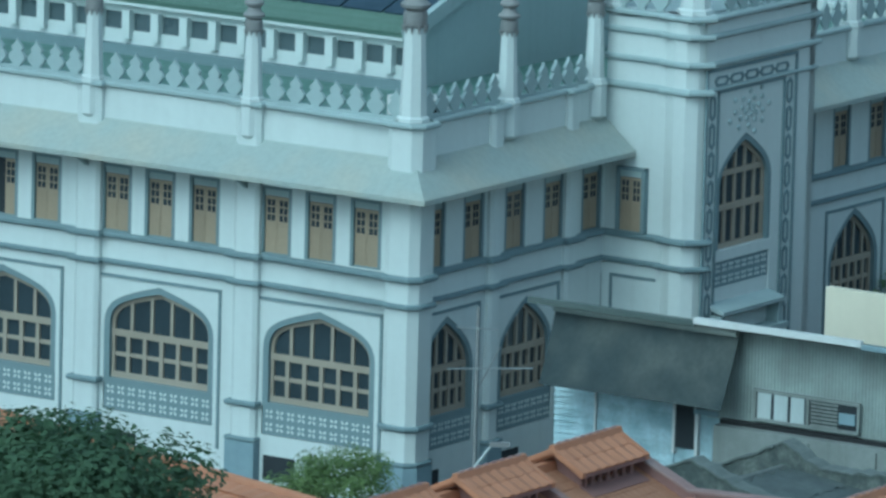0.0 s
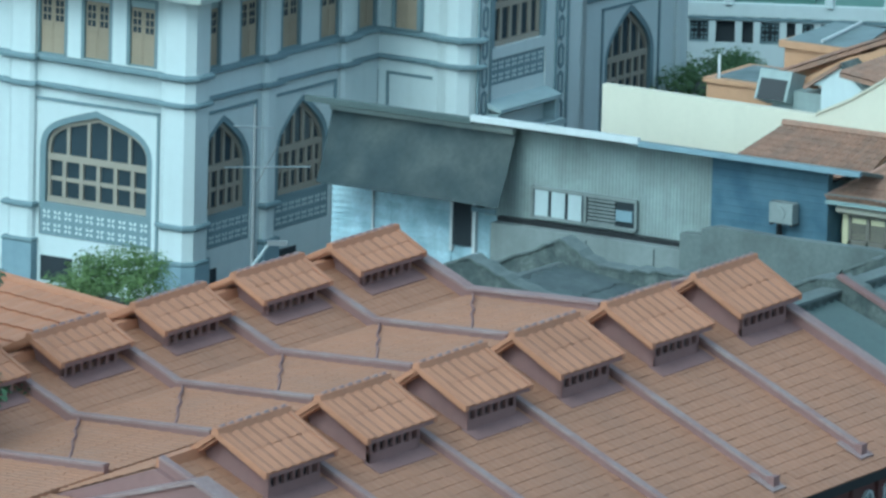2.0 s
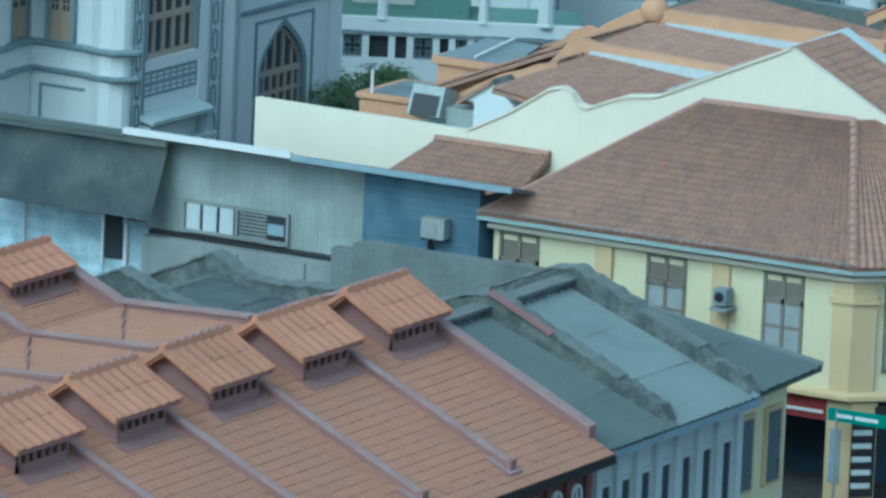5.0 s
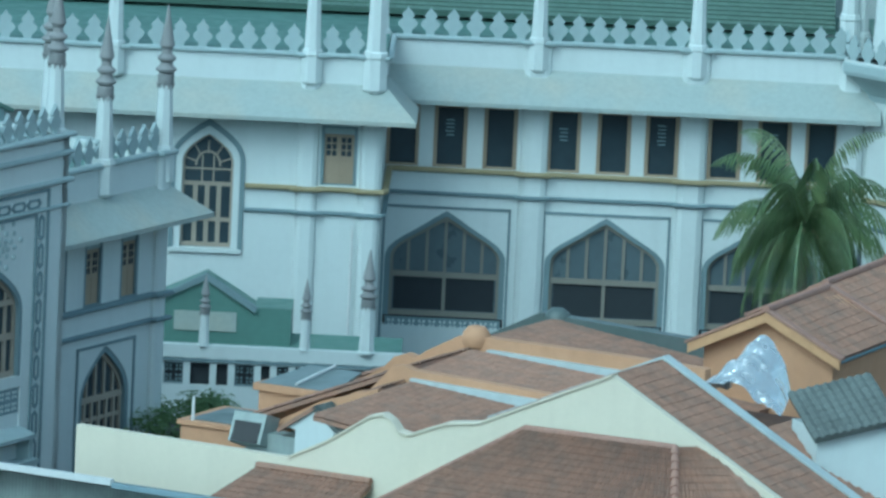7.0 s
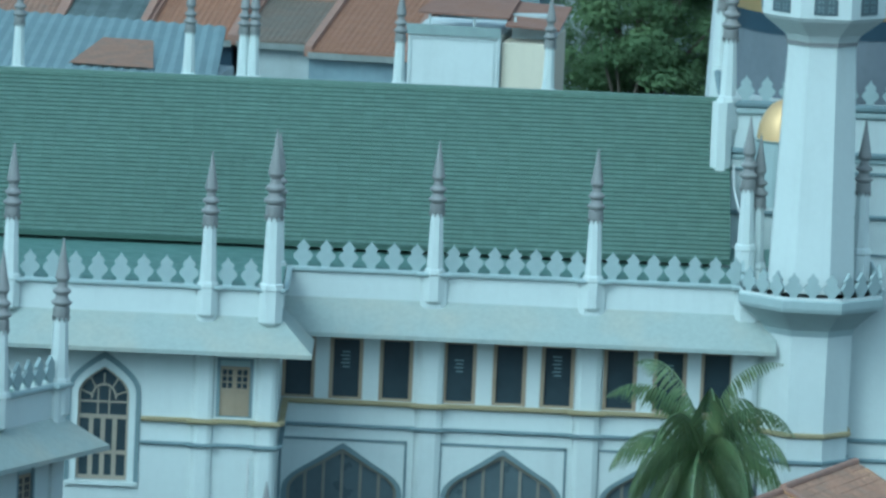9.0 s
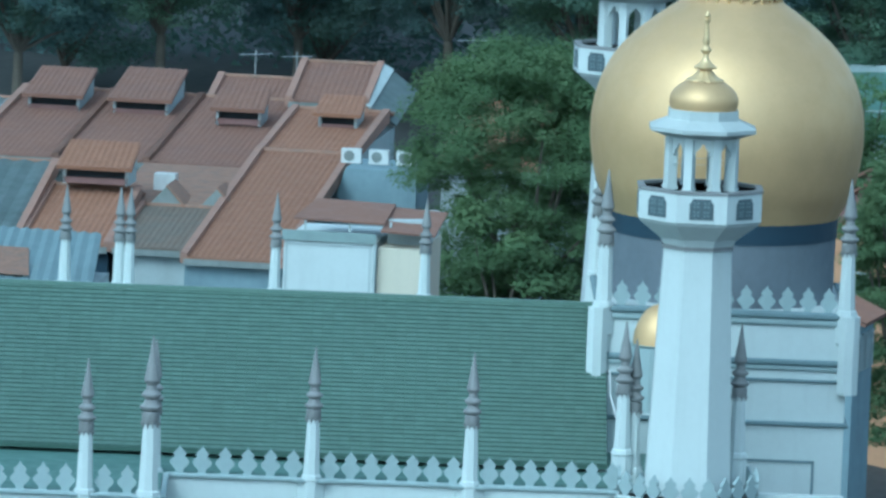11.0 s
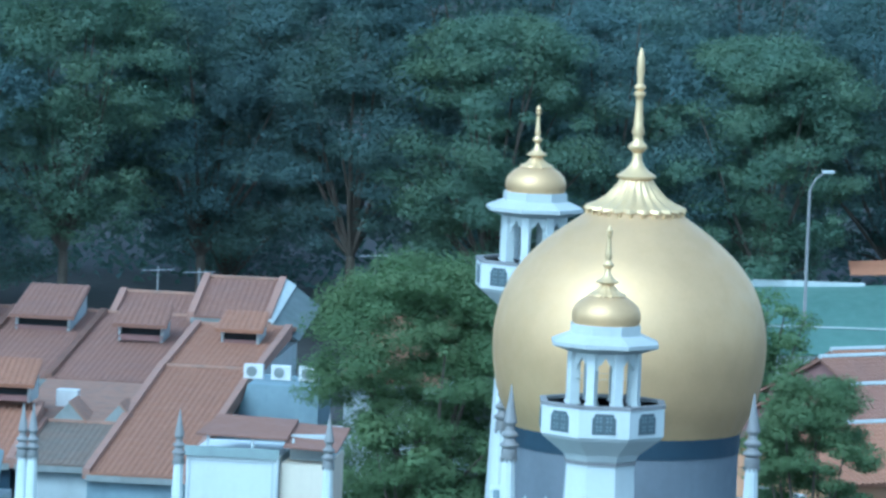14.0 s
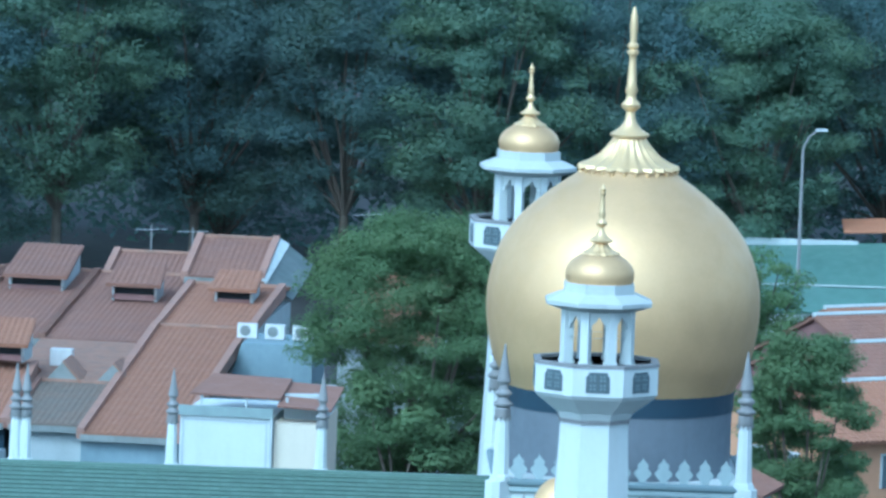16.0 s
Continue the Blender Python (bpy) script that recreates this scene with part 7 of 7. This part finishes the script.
# same haze-tinted leaf colour as the far row
part("leaves", leaf_mesh_of(leaf_cloud([(20 + 8 * i + (i * 37 % 5), 662 + (i * 13 % 7), 5 + 7 * j + (i * 7 % 4), 7.5) for i in range(15) for j in range(6)], 90000, 0.6, 77, 1.0), LEAFHAZE), None, bank, kind="stuff")


def palm(m, label):
    t = thing("palm_tree", m, label, "palm tree")
    g = Shape()
    for k in range(10):
        g.lathe([(0.24 - 0.008 * k, 0.86 * k), (0.21 - 0.008 * k, 0.86 * (k + 1))], 8)
    part("trunk", g, BARK, t)
    rng = random.Random(12)
    hub = Vector((0, 0, 8.45))
    for i in range(32):
        a = i * 2.39996
        el = 1.42 - 1.75 * (i / 31) ** 1.0 + rng.uniform(-0.1, 0.1)
        L = rng.uniform(4.3, 5.3) + (0.5 if i < 12 else 0)
        v, f = [], []
        p, d = hub.copy(), Vector((math.cos(a) * math.cos(el), math.sin(a) * math.cos(el), math.sin(el)))
        n = 40
        side = Vector((-math.sin(a), math.cos(a), 0))
        for k in range(n):
            q = p + d * (L / n)
            for sgn in (-1, 1):
                ll = (1.45 * math.sin(math.pi * min(1, (k + 2) / (n + 1)) ** 0.7) + 0.12)
                tip = p + (side * sgn * 0.48 + d * 0.42 + Vector((0, 0, -0.72 - 0.35 * rng.random()))) * ll
                b = len(v)
                v.extend((tuple(p), tuple(p + d * 0.06), tuple(p.lerp(tip, 0.55) + d * 0.05 + Vector((0, 0, 0.10 * ll))), tuple(tip)))
                f.append((b, b + 1, b + 2, b + 3))
            k2 = len(v)
            v.extend((tuple(p + side * 0.03), tuple(p - side * 0.03), tuple(q - side * 0.02), tuple(q + side * 0.02)))
            f.append((k2, k2 + 1, k2 + 2, k2 + 3))
            p = q
            d = (d + Vector((0, 0, ((-0.085 if i < 12 else -0.105) - 0.05 * k / n) * 26 / 40))).normalized()
        part("frond", raw("frond", (v, f), PALM), None, t)
    g = Shape()
    for i in range(16):
        a = rng.random() * 6.28
        c = Vector((0.42 * math.cos(a), 0.42 * math.sin(a), 8.05 + rng.uniform(-0.25, 0.3)))
        g.lathe([(0.02, c.z - 0.15), (0.12, c.z - 0.07), (0.14, c.z + 0.02), (0.1, c.z + 0.12), (0.02, c.z + 0.16)], 7, c.x, c.y)
    part("coconuts", g, OCHRE, t, "bunch of yellow coconuts", smooth=True, kind="stuff")
    return t


palm(MP @ shift(16.55, -8.0, -1.0), "coconut palm with arching fronds and yellow nuts")

# ---- green gate house and fence before the hall ----
gh = thing("gate_house", MP @ shift(0, -12.5, 0), "pale green gabled gate house with a green roof", "gate house")
part("gable", Shape().prism([(-8.3, 0), (-8.3, 4.2), (-6.42, 5.1), (-4.5, 3.95), (-4.5, 0)], 0, 1.5), GREENM, gh)
part("gable_board", Shape().prism([(-8.5, 4.1), (-6.42, 5.2), (-4.4, 3.95), (-4.5, 3.75), (-6.42, 4.95), (-8.4, 3.95)], -0.15, 0.1), TRIM, gh)
part("sign", Shape().box(-7.6, -5.2, -0.06, 0.02, 2.95, 3.7), AWN, gh)
part("hall", Shape().box(-4.5, -3.1, 0.0, 2.5, 0, 3.92), GREENM, gh)
part("low_roof", Shape().slab([(-8.4, -2.8, 2.0), (1.2, -2.8, 2.0), (1.2, 1.5, 2.75), (-8.4, 1.5, 2.75)], 0.1), GREENM, gh)
fe = thing("fence", MP @ shift(0, -15.6, 0), "white pierced boundary fence with grey grilles", "fence")
part("coping", Shape().box(-9, 1.5, -0.15, 0.2, 2.45, 2.95).box(-9, 1.5, -0.1, 0.1, 2.25, 2.36), WHITE, fe)
part("foot", Shape().box(-9, 1.5, -0.1, 0.1, 0.0, 1.4), WHITE, fe)
part("line", Shape().box(-9, 1.5, -0.18, 0.0, 2.32, 2.42), TRIM, fe)
# added near-black sheet paints the shade behind the pierced panels
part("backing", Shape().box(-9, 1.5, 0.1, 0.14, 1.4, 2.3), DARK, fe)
for i, x in enumerate((-8.6, -7.9, -6.9, -5.9, -5.2, -4.2, -3.6, -2.9, -2.2, -1.2, 0.0, 1.2)):
    part("post", cached("fpost", lambda: Shape().box(-0.13, 0.13, -0.12, 0.12, 1.3, 2.5).mesh("post", WHITE)), None, fe, m=shift(x, 0, 0))
for x in (-7.4, -4.7, -3.25, -1.7, 0.6):
    g = part("grille", cached("fgr", lambda: Shape().ring([(-0.4, 0), (0.4, 0), (0.4, 0.85), (-0.4, 0.85), (-0.4, 0)], [(-0.33, 0.07), (0.33, 0.07), (0.33, 0.78), (-0.33, 0.78), (-0.33, 0.07)], -0.05, 0.05).mesh("grille", TRIM)), None, fe, m=shift(x, 0, 1.42))
    part("tracery", cached("ftr", lambda: petals(0.75, 0.75, 0.36).mesh("tracery", TRIM)), None, g, m=shift(0, 0, 0.05), kind="stuff")
for x, z, s in ((-6.3, 2.9, 0.62), (-2.45, 2.9, 0.62), (-0.1, 2.9, 0.9)):
    pinnacle(fe, x, 0, z, s, foot=False, h=0.85)
part("downpipe", Shape().rod((-1.05, 9.0, 0), (-1.05, 9.0, 6.3), 0.05, 6), WHITEM, fe)

# ---- shophouses behind the mosque ----
BG = pose(37.4, 478, 0, 0, 0, -13)


def far_house(x0, x1, y0, y1, z0, z1, mat, wall, label, jack=None, back=True, sheet=False, capmat=RIDGE):
    t = thing("shophouse", BG, label, "shophouse", "shophouses behind the mosque")
    if sheet:
        sheet_roof(t, (x0, y0, z0), (x1, y0, z0), (x1, y1, z1), (x0, y1, z1), mat, 0.3)
    else:
        tile_roof(t, (x0, y0, z0), (x1, y0, z0), (x1, y1, z1), (x0, y1, z1), mat, 0.34, 0.5, 0.06)
    tile_roof(t, (x1, y1 + (y1 - y0) * 0.6, z1 - (z1 - z0) * 0.6), (x0, y1 + (y1 - y0) * 0.6, z1 - (z1 - z0) * 0.6), (x0, y1, z1), (x1, y1, z1), mat, 0.8, 0.8)
    part("wall", Shape().box(x0, x1, y0 + 0.5, y1 + 4, 0, z0 - 0.05), wall, t)
    dz = (z1 - z0) / (y1 - y0)
    for x in (x0, x1):
        part("party_wall", Shape().prism_x([(y0, z0 - 0.3), (y0, z0 + 0.25), (y1, z1 + 0.28), (y1, z1 - 0.5)], x - 0.2, x + 0.2), capmat, t)
    part("ridge_tile", Shape().rod((x0, y1, z1 + 0.05), (x1, y1, z1 + 0.05), 0.16, 6), TERRAO, t)
    part("eave_board", Shape().box(x0, x1, y0 - 0.05, y0 + 0.05, z0 - 0.4, z0 - 0.06), CEMENT, t)
    if jack:
        jx0, jx1, jy, jz, jm, jd, jr = jack
        j = empty_part("jack_roof", t)
        tile_roof(j, (jx0 - 0.3, jy - 0.6, jz), (jx1 + 0.3, jy - 0.6, jz), (jx1 + 0.15, jy + jd - 0.6, jz + jr), (jx0 - 0.15, jy + jd - 0.6, jz + jr), jm, 0.34, 0.5, 0.06)
        part("front", Shape().box(jx0, jx1, jy, jy + 0.15, jz - 0.95, jz - 0.62), MAUVE, j)
        # shade under the lid, as a near-black sheet
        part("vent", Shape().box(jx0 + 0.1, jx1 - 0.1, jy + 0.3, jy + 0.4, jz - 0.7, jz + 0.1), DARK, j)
        for x in (jx0, jx1 - 0.15):
            part("cheek", Shape().prism_x([(jy, jz - 1.0), (jy, jz - 0.05), (jy + jd - 0.8, jz + jr - 0.12), (jy + jd - 0.8, jz - 1.0)], x, x + 0.15), GREYW, j)
    return t


# front row along the street side, from the long tiled roof onwards
far_house(0.0, 5.15, -0.5, 27, 7.1, 10.15, TERRAF, BLUEL, "shophouse with a long bright terracotta roof", capmat=RIDGE)
low = far_house(-4.5, -0.2, 3.5, 13.5, 7.0, 8.2, MOSSR, GREYW, "shophouse with a low mossy brown roof")
for x in (-4.1, -1.3):
    part("skylight_gable", Shape().prism([(x, 8.3), (x + 0.95, 9.35), (x + 1.9, 8.3)], 13.5, 16.5), CEMENT, low, "small grey gabled roof light")
    part("skylight_roof", Shape().slab([(x + 0.95, 13.3, 9.42), (x + 2.0, 13.3, 8.3), (x + 2.0, 16.6, 8.3), (x + 0.95, 16.6, 9.42)], 0.08), TERRAO, low)
part("back_slope", Shape().slab([(-6.4, 14, 8.3), (-0.1, 14, 8.3), (-0.1, 26.3, 9.2), (-6.4, 26.3, 9.2)], 0.1), TERRAO, low)
part("water_tank", Shape().box(-4.6, -3.4, 18, 19, 8.5, 9.5), WHITEM, low, "pale water tank")
far_house(-9.6, -4.8, 3.5, 14.0, 7.0, 9.0, TERRAF, NAVY, "shophouse with an orange roof and raised vent", (-8.8, -5.2, 12.5, 10.3, TERRAF, 3.8, 1.1))
far_house(-14.4, -9.8, 3.0, 16.0, 7.0, 10.0, SLATE, GREYW, "shophouse with a dark grey corrugated roof", sheet=True, capmat=RIDGE)
far_house(-20, -14.6, 4.0, 14.0, 7.0, 9.6, TERRAO, GREYW, "shophouse with a dark red tiled roof")
# back row
far_house(0.0, 5.3, 27.2, 41, 10.1, 11.2, TERRAF, GREYW, "shophouse with an orange roof and a square vent tower", (2.1, 4.3, 35.5, 11.6, TERRAF, 3.8, 0.75))
far_house(-6.4, 0.0, 26.5, 47, 9.2, 11.0, TERRAR, GREYW, "shophouse with a red brown roof and a vent roof", (-4.2, -1.6, 38, 11.35, TERRAR, 3.6, 0.85))
far_house(-11.6, -6.4, 26.5, 47, 9.2, 11.0, TERRAR, GREYW, "shophouse with a brown roof and a wide vent roof", (-10.6, -7.4, 40.5, 11.35, TERRAR, 7.0, 1.2))
far_house(-16.8, -11.6, 26.5, 47, 9.2, 11.0, TERRAR, GREYW, "shophouse with a brown roof and a low vent", (-15.6, -12.6, 40.5, 11.35, TERRAR, 6.0, 1.1))
far_house(-22.5, -16.8, 24.0, 44, 8.0, 10.6, SLATE, GREYW, "shophouse with a dark corrugated roof", sheet=True)
far_house(-6.0, -1.4, 47.5, 52, 10.8, 11.8, TERRAR, GREYW, "shophouse with a low red ridge behind the vents")
tall = far_house(-0.8, 3.7, 43.5, 50, 11.4, 13.1, TERRAR, GREYW, "shophouse with a tall red brown gabled roof", capmat=RIDGE)
part("barge_board", Shape().slab([(3.8, 43.3, 11.45), (4.1, 43.3, 11.3), (4.5, 50, 12.9), (3.9, 50, 13.25)], 0.12), GREYW, tall, "pale grey barge board")
part("side_slope", Shape().slab([(4.0, 43.5, 11.2), (5.6, 43.5, 10.3), (6.0, 50, 11.7), (4.5, 50, 12.8)], 0.1), SLATE, tall)
far_house(8.7, 14.5, 40.0, 52, 8.4, 11.2, TERRAF, GREYW, "shophouse with a terracotta roof behind the tree")
bw = thing("blue_wall_house", BG, "light blue plastered house end with outdoor units on top", "house")
part("wall", Shape().prism([(4.9, 0), (4.9, 7.5), (5.6, 10.0), (9.6, 10.0), (9.6, 0)], 21.5, 27), BLUEL, bw)
part("stain", Shape().lathe([(0.5, 0), (0.3, 0.05)], 9), LEAFHAZE, bw, m=Matrix.Translation((7.3, 21.49, 7.6)) @ Matrix.Rotation(radians(90), 4, "X"))
for i in range(3):
    u = thing("air_conditioner", BG @ shift(5.6 + 1.55 * i, 24, 10.0), "white outdoor air conditioner unit on a roof edge", "air conditioner", "roof edge units")
    part("casing", Shape().box(-0.55, 0.55, -0.3, 0.3, 0.05, 0.85), WHITEM, u)
    part("fan_grille", Shape().lathe([(0.3, 0), (0.3, 0.03), (0.05, 0.04)], 14), CEMENT, u, m=Matrix.Translation((-0.1, -0.3, 0.46)) @ Matrix.Rotation(radians(90), 4, "X"))
wb = thing("white_house", pose(40.75, 456.5, -0.35, 0, 0, -13), "white flat-walled house with a brown metal roof on posts", "house")
part("wall", Shape().box(0, 4.65, 0, 8, 0, 11.0), WHITE, wb)
part("trim", Shape().box(-0.1, 4.75, -0.15, 0.1, 11.0, 11.5), TRIMG, wb)
part("groove", Shape().box(0.15, 4.5, -0.04, 0.0, 10.75, 10.85).box(0.1, 0.2, -0.04, 0, 5, 10.85).box(4.4, 4.5, -0.04, 0, 5, 10.85), GREYW, wb)
part("wall_beside", Shape().box(4.8, 7.1, 0.3, 8, 0, 10.75), CREAM, wb)
part("upper_wall", Shape().box(5.0, 7.0, 2.5, 8, 10.75, 12.0), GREYW, wb)
part("canopy", Shape().slab([(0.3, 1.0, 12.05), (5.0, 1.0, 11.95), (5.0, 5.5, 12.5), (0.9, 5.5, 12.6)], 0.1), TERRAR, wb)
part("canopy", Shape().slab([(4.9, 0.4, 11.65), (7.7, 0.4, 11.55), (7.7, 5.5, 12.2), (4.9, 5.5, 12.35)], 0.1), TERRAR, wb)
for x in (0.9, 3.2, 5.3):
    part("post", Shape().box(x - 0.06, x + 0.06, 1.2, 1.32, 11.4, 12.0), GREYW, wb)
part("downpipe", Shape().rod((4.72, -0.1, 3), (4.72, -0.1, 11), 0.08, 6), GREYW, wb)
bs = thing("blue_sheet_roof", pose(24.5, 470, 0, 0, 0, -13), "grey blue corrugated shed roof with a rusty patch", "shed")
sheet_roof(bs, (-6, 0, 6.5), (7.5, 0, 6.3), (6.5, 9, 8.2), (-6, 9, 8.4), TRIM, 0.3)
part("rust", Shape().slab([(-0.5, 1.0, 6.85), (4.0, 1.0, 6.8), (3.2, 5.5, 7.72), (0.5, 5.5, 7.75)], 0.02), TERRAO, bs)
part("wall", Shape().box(-6, 7, 0.4, 9, 0, 6.2), GREYW, bs)
for x, y, h in ((46.5, 545, 12.0), (50.0, 556, 10.9), (60.5, 552, 12.6)):
    ae = thing("roof_aerial", Matrix.Translation((x, y, 0)), "thin metal television aerial above the roofs", "aerial")
    part("mast", Shape().rod((0, 0, 0), (0, 0, h), 0.05, 6), CAPGREY, ae)
    part("boom", Shape().rod((-1.0, 0, h - 0.3), (1.0, 0, h - 0.2), 0.03, 5), METALG, ae)
    for i in range(5):
        part("element", cached("aer", lambda: Shape().rod((0, -0.5, 0), (0, 0.5, 0), 0.02, 4).mesh("element", METALG)), None, ae, m=shift(-0.8 + 0.4 * i, 0, h - 0.25))
lamp = thing("street_lamp", Matrix.Translation((95, 600, 0)), "tall grey street lamp with a curved arm", "street lamp")
part("post", Shape().rod((0, 0, 0), (0, 0, 13.2), 0.16, 8, 0.09), CAPGREY, lamp)
part("arm", Shape().rod((0, 0, 13.2), (0.35, 0, 14.0), 0.07, 6).rod((0.35, 0, 14.0), (1.0, 0, 14.5), 0.06, 6), CAPGREY, lamp)
part("head", Shape().box(0.8, 1.6, -0.2, 0.2, 14.42, 14.6), GREYW, lamp)

# ---- houses beyond the dome ----
gr = thing("green_roof_hall", pose(92, 596, 0, 0, 0, -6), "hall with a large green metal roof", "hall")
part("roof", Shape().slab([(-4, 0, 2.6), (16, 0, 2.6), (16, 12, 6.6), (-4, 12, 5.8)], 0.15), GREENM, gr)
part("ridge", Shape().box(-3, 7, 11.8, 12.1, 5.9, 6.4), GREYW, gr)
part("seam", Shape().rod((-4, 4, 4.0), (16, 4, 4.1), 0.06, 5), GREYW, gr)
part("cap_roof", Shape().slab([(6, 12, 7.0), (16, 12, 7.4), (16, 15, 8.2), (6, 15, 7.6)], 0.12), TERRAB, gr)
part("wall", Shape().box(-4, 16, 0.3, 14, 0, 2.5), GREYW, gr)


def street_house(x, y, w, z, mat, wall, label, turn=38):
    t = thing("shophouse", pose(x, y, 0, 0, 0, turn), label, "shophouse", "shophouses beyond the dome")
    part("wall", Shape().box(0, w, 0, 10, 0, z), wall, t)
    tile_roof(t, (-0.3, -0.6, z - 0.1), (w + 0.3, -0.6, z - 0.1), (w + 0.3, 5, z + 2.3), (-0.3, 5, z + 2.3), mat, 0.34, 0.45, 0.09)
    tile_roof(t, (w + 0.3, 10.6, z - 0.1), (-0.3, 10.6, z - 0.1), (-0.3, 5, z + 2.3), (w + 0.3, 5, z + 2.3), mat, 0.6, 0.6)
    part("gable", Shape().prism_x([(0, z - 0.1), (5, z + 2.15), (10, z - 0.1)], 0.0, 0.2), wall, t)
    part("ridge_tile", Shape().rod((-0.3, 5, z + 2.35), (w + 0.3, 5, z + 2.35), 0.16, 6), GREYW, t)
    for i in range(3):
        for side in (0, 1):
            m = shift(w * (i + 0.5) / 3, -0.02, z - 2.6) if side == 0 else Matrix.Translation((-0.02, 2 + 3 * i, z - 2.6)) @ Matrix.Rotation(radians(-90), 4, "Z")
            wdw = part("window", cached("stw", lambda: Shape().box(-0.5, -0.4, -0.08, 0.05, 0, 1.8).box(0.4, 0.5, -0.08, 0.05, 0, 1.8).box(-0.5, 0.5, -0.08, 0.05, 1.7, 1.8).box(-0.04, 0.04, -0.06, 0.05, 0, 1.8).mesh("window", GREYW)), None, t, m=m)
            part("pane", cached("stp", lambda: Shape().box(-0.42, 0.42, -0.02, 0.0, 0, 1.75).mesh("pane", SCREEN)), None, wdw)
    return t


street_house(64.9, 421, 4.5, 11.6, TERRAR, BLUEL, "pale blue shophouse with long windows", 70)
street_house(73.0, 452, 9, 10.6, TERRAF, ORANGE, "orange shophouse with a terracotta roof", 28)
street_house(76.0, 464, 9, 11.4, TERRAR, MAUVE, "pale shophouse with a brown tiled roof", 28)
street_house(81.2, 486, 9, 10.8, TERRAR, MAUVE, "shophouse with a red tiled roof among trees", 28)
street_house(86.0, 512, 9, 8.6, TERRAF, MAUVE, "plastered shophouse with a brown roof far along the street", 28)
ban = thing("banner", pose(72.6, 432.0, 5.5, 0, 0, -20), "tall dark red hanging banner with pale bars", "banner")
part("cloth", Shape().box(-0.8, 0.8, -0.03, 0.03, 0, 4.2), RED, ban)
for j in range(5):
    part("mark", Shape().box(-0.2, 0.3, -0.045, -0.03, 0.6 + 0.7 * j, 0.95 + 0.7 * j), TERRAB, ban)
part("pole", Shape().box(-0.05, 0.05, 0.03, 0.1, -5.5, 4.3), CAPGREY, ban)
aw = thing("shop_awning", pose(72.2, 424.5, 0, 0, 0, 20), "red sloping shop awning over the street", "awning")
part("cloth", Shape().slab([(-1.5, -1.6, 3.4), (2.4, -1.6, 3.4), (2.4, 0.8, 4.9), (-1.5, 0.8, 4.9)], 0.06), RED, aw)
part("edge", Shape().box(-1.5, 2.4, -1.66, -1.6, 3.15, 3.42), GREYW, aw)
part("leg", Shape().rod((-1.4, -1.5, 0), (-1.4, -1.5, 3.4), 0.04, 5).rod((2.3, -1.5, 0), (2.3, -1.5, 3.4), 0.04, 5), CAPGREY, aw)
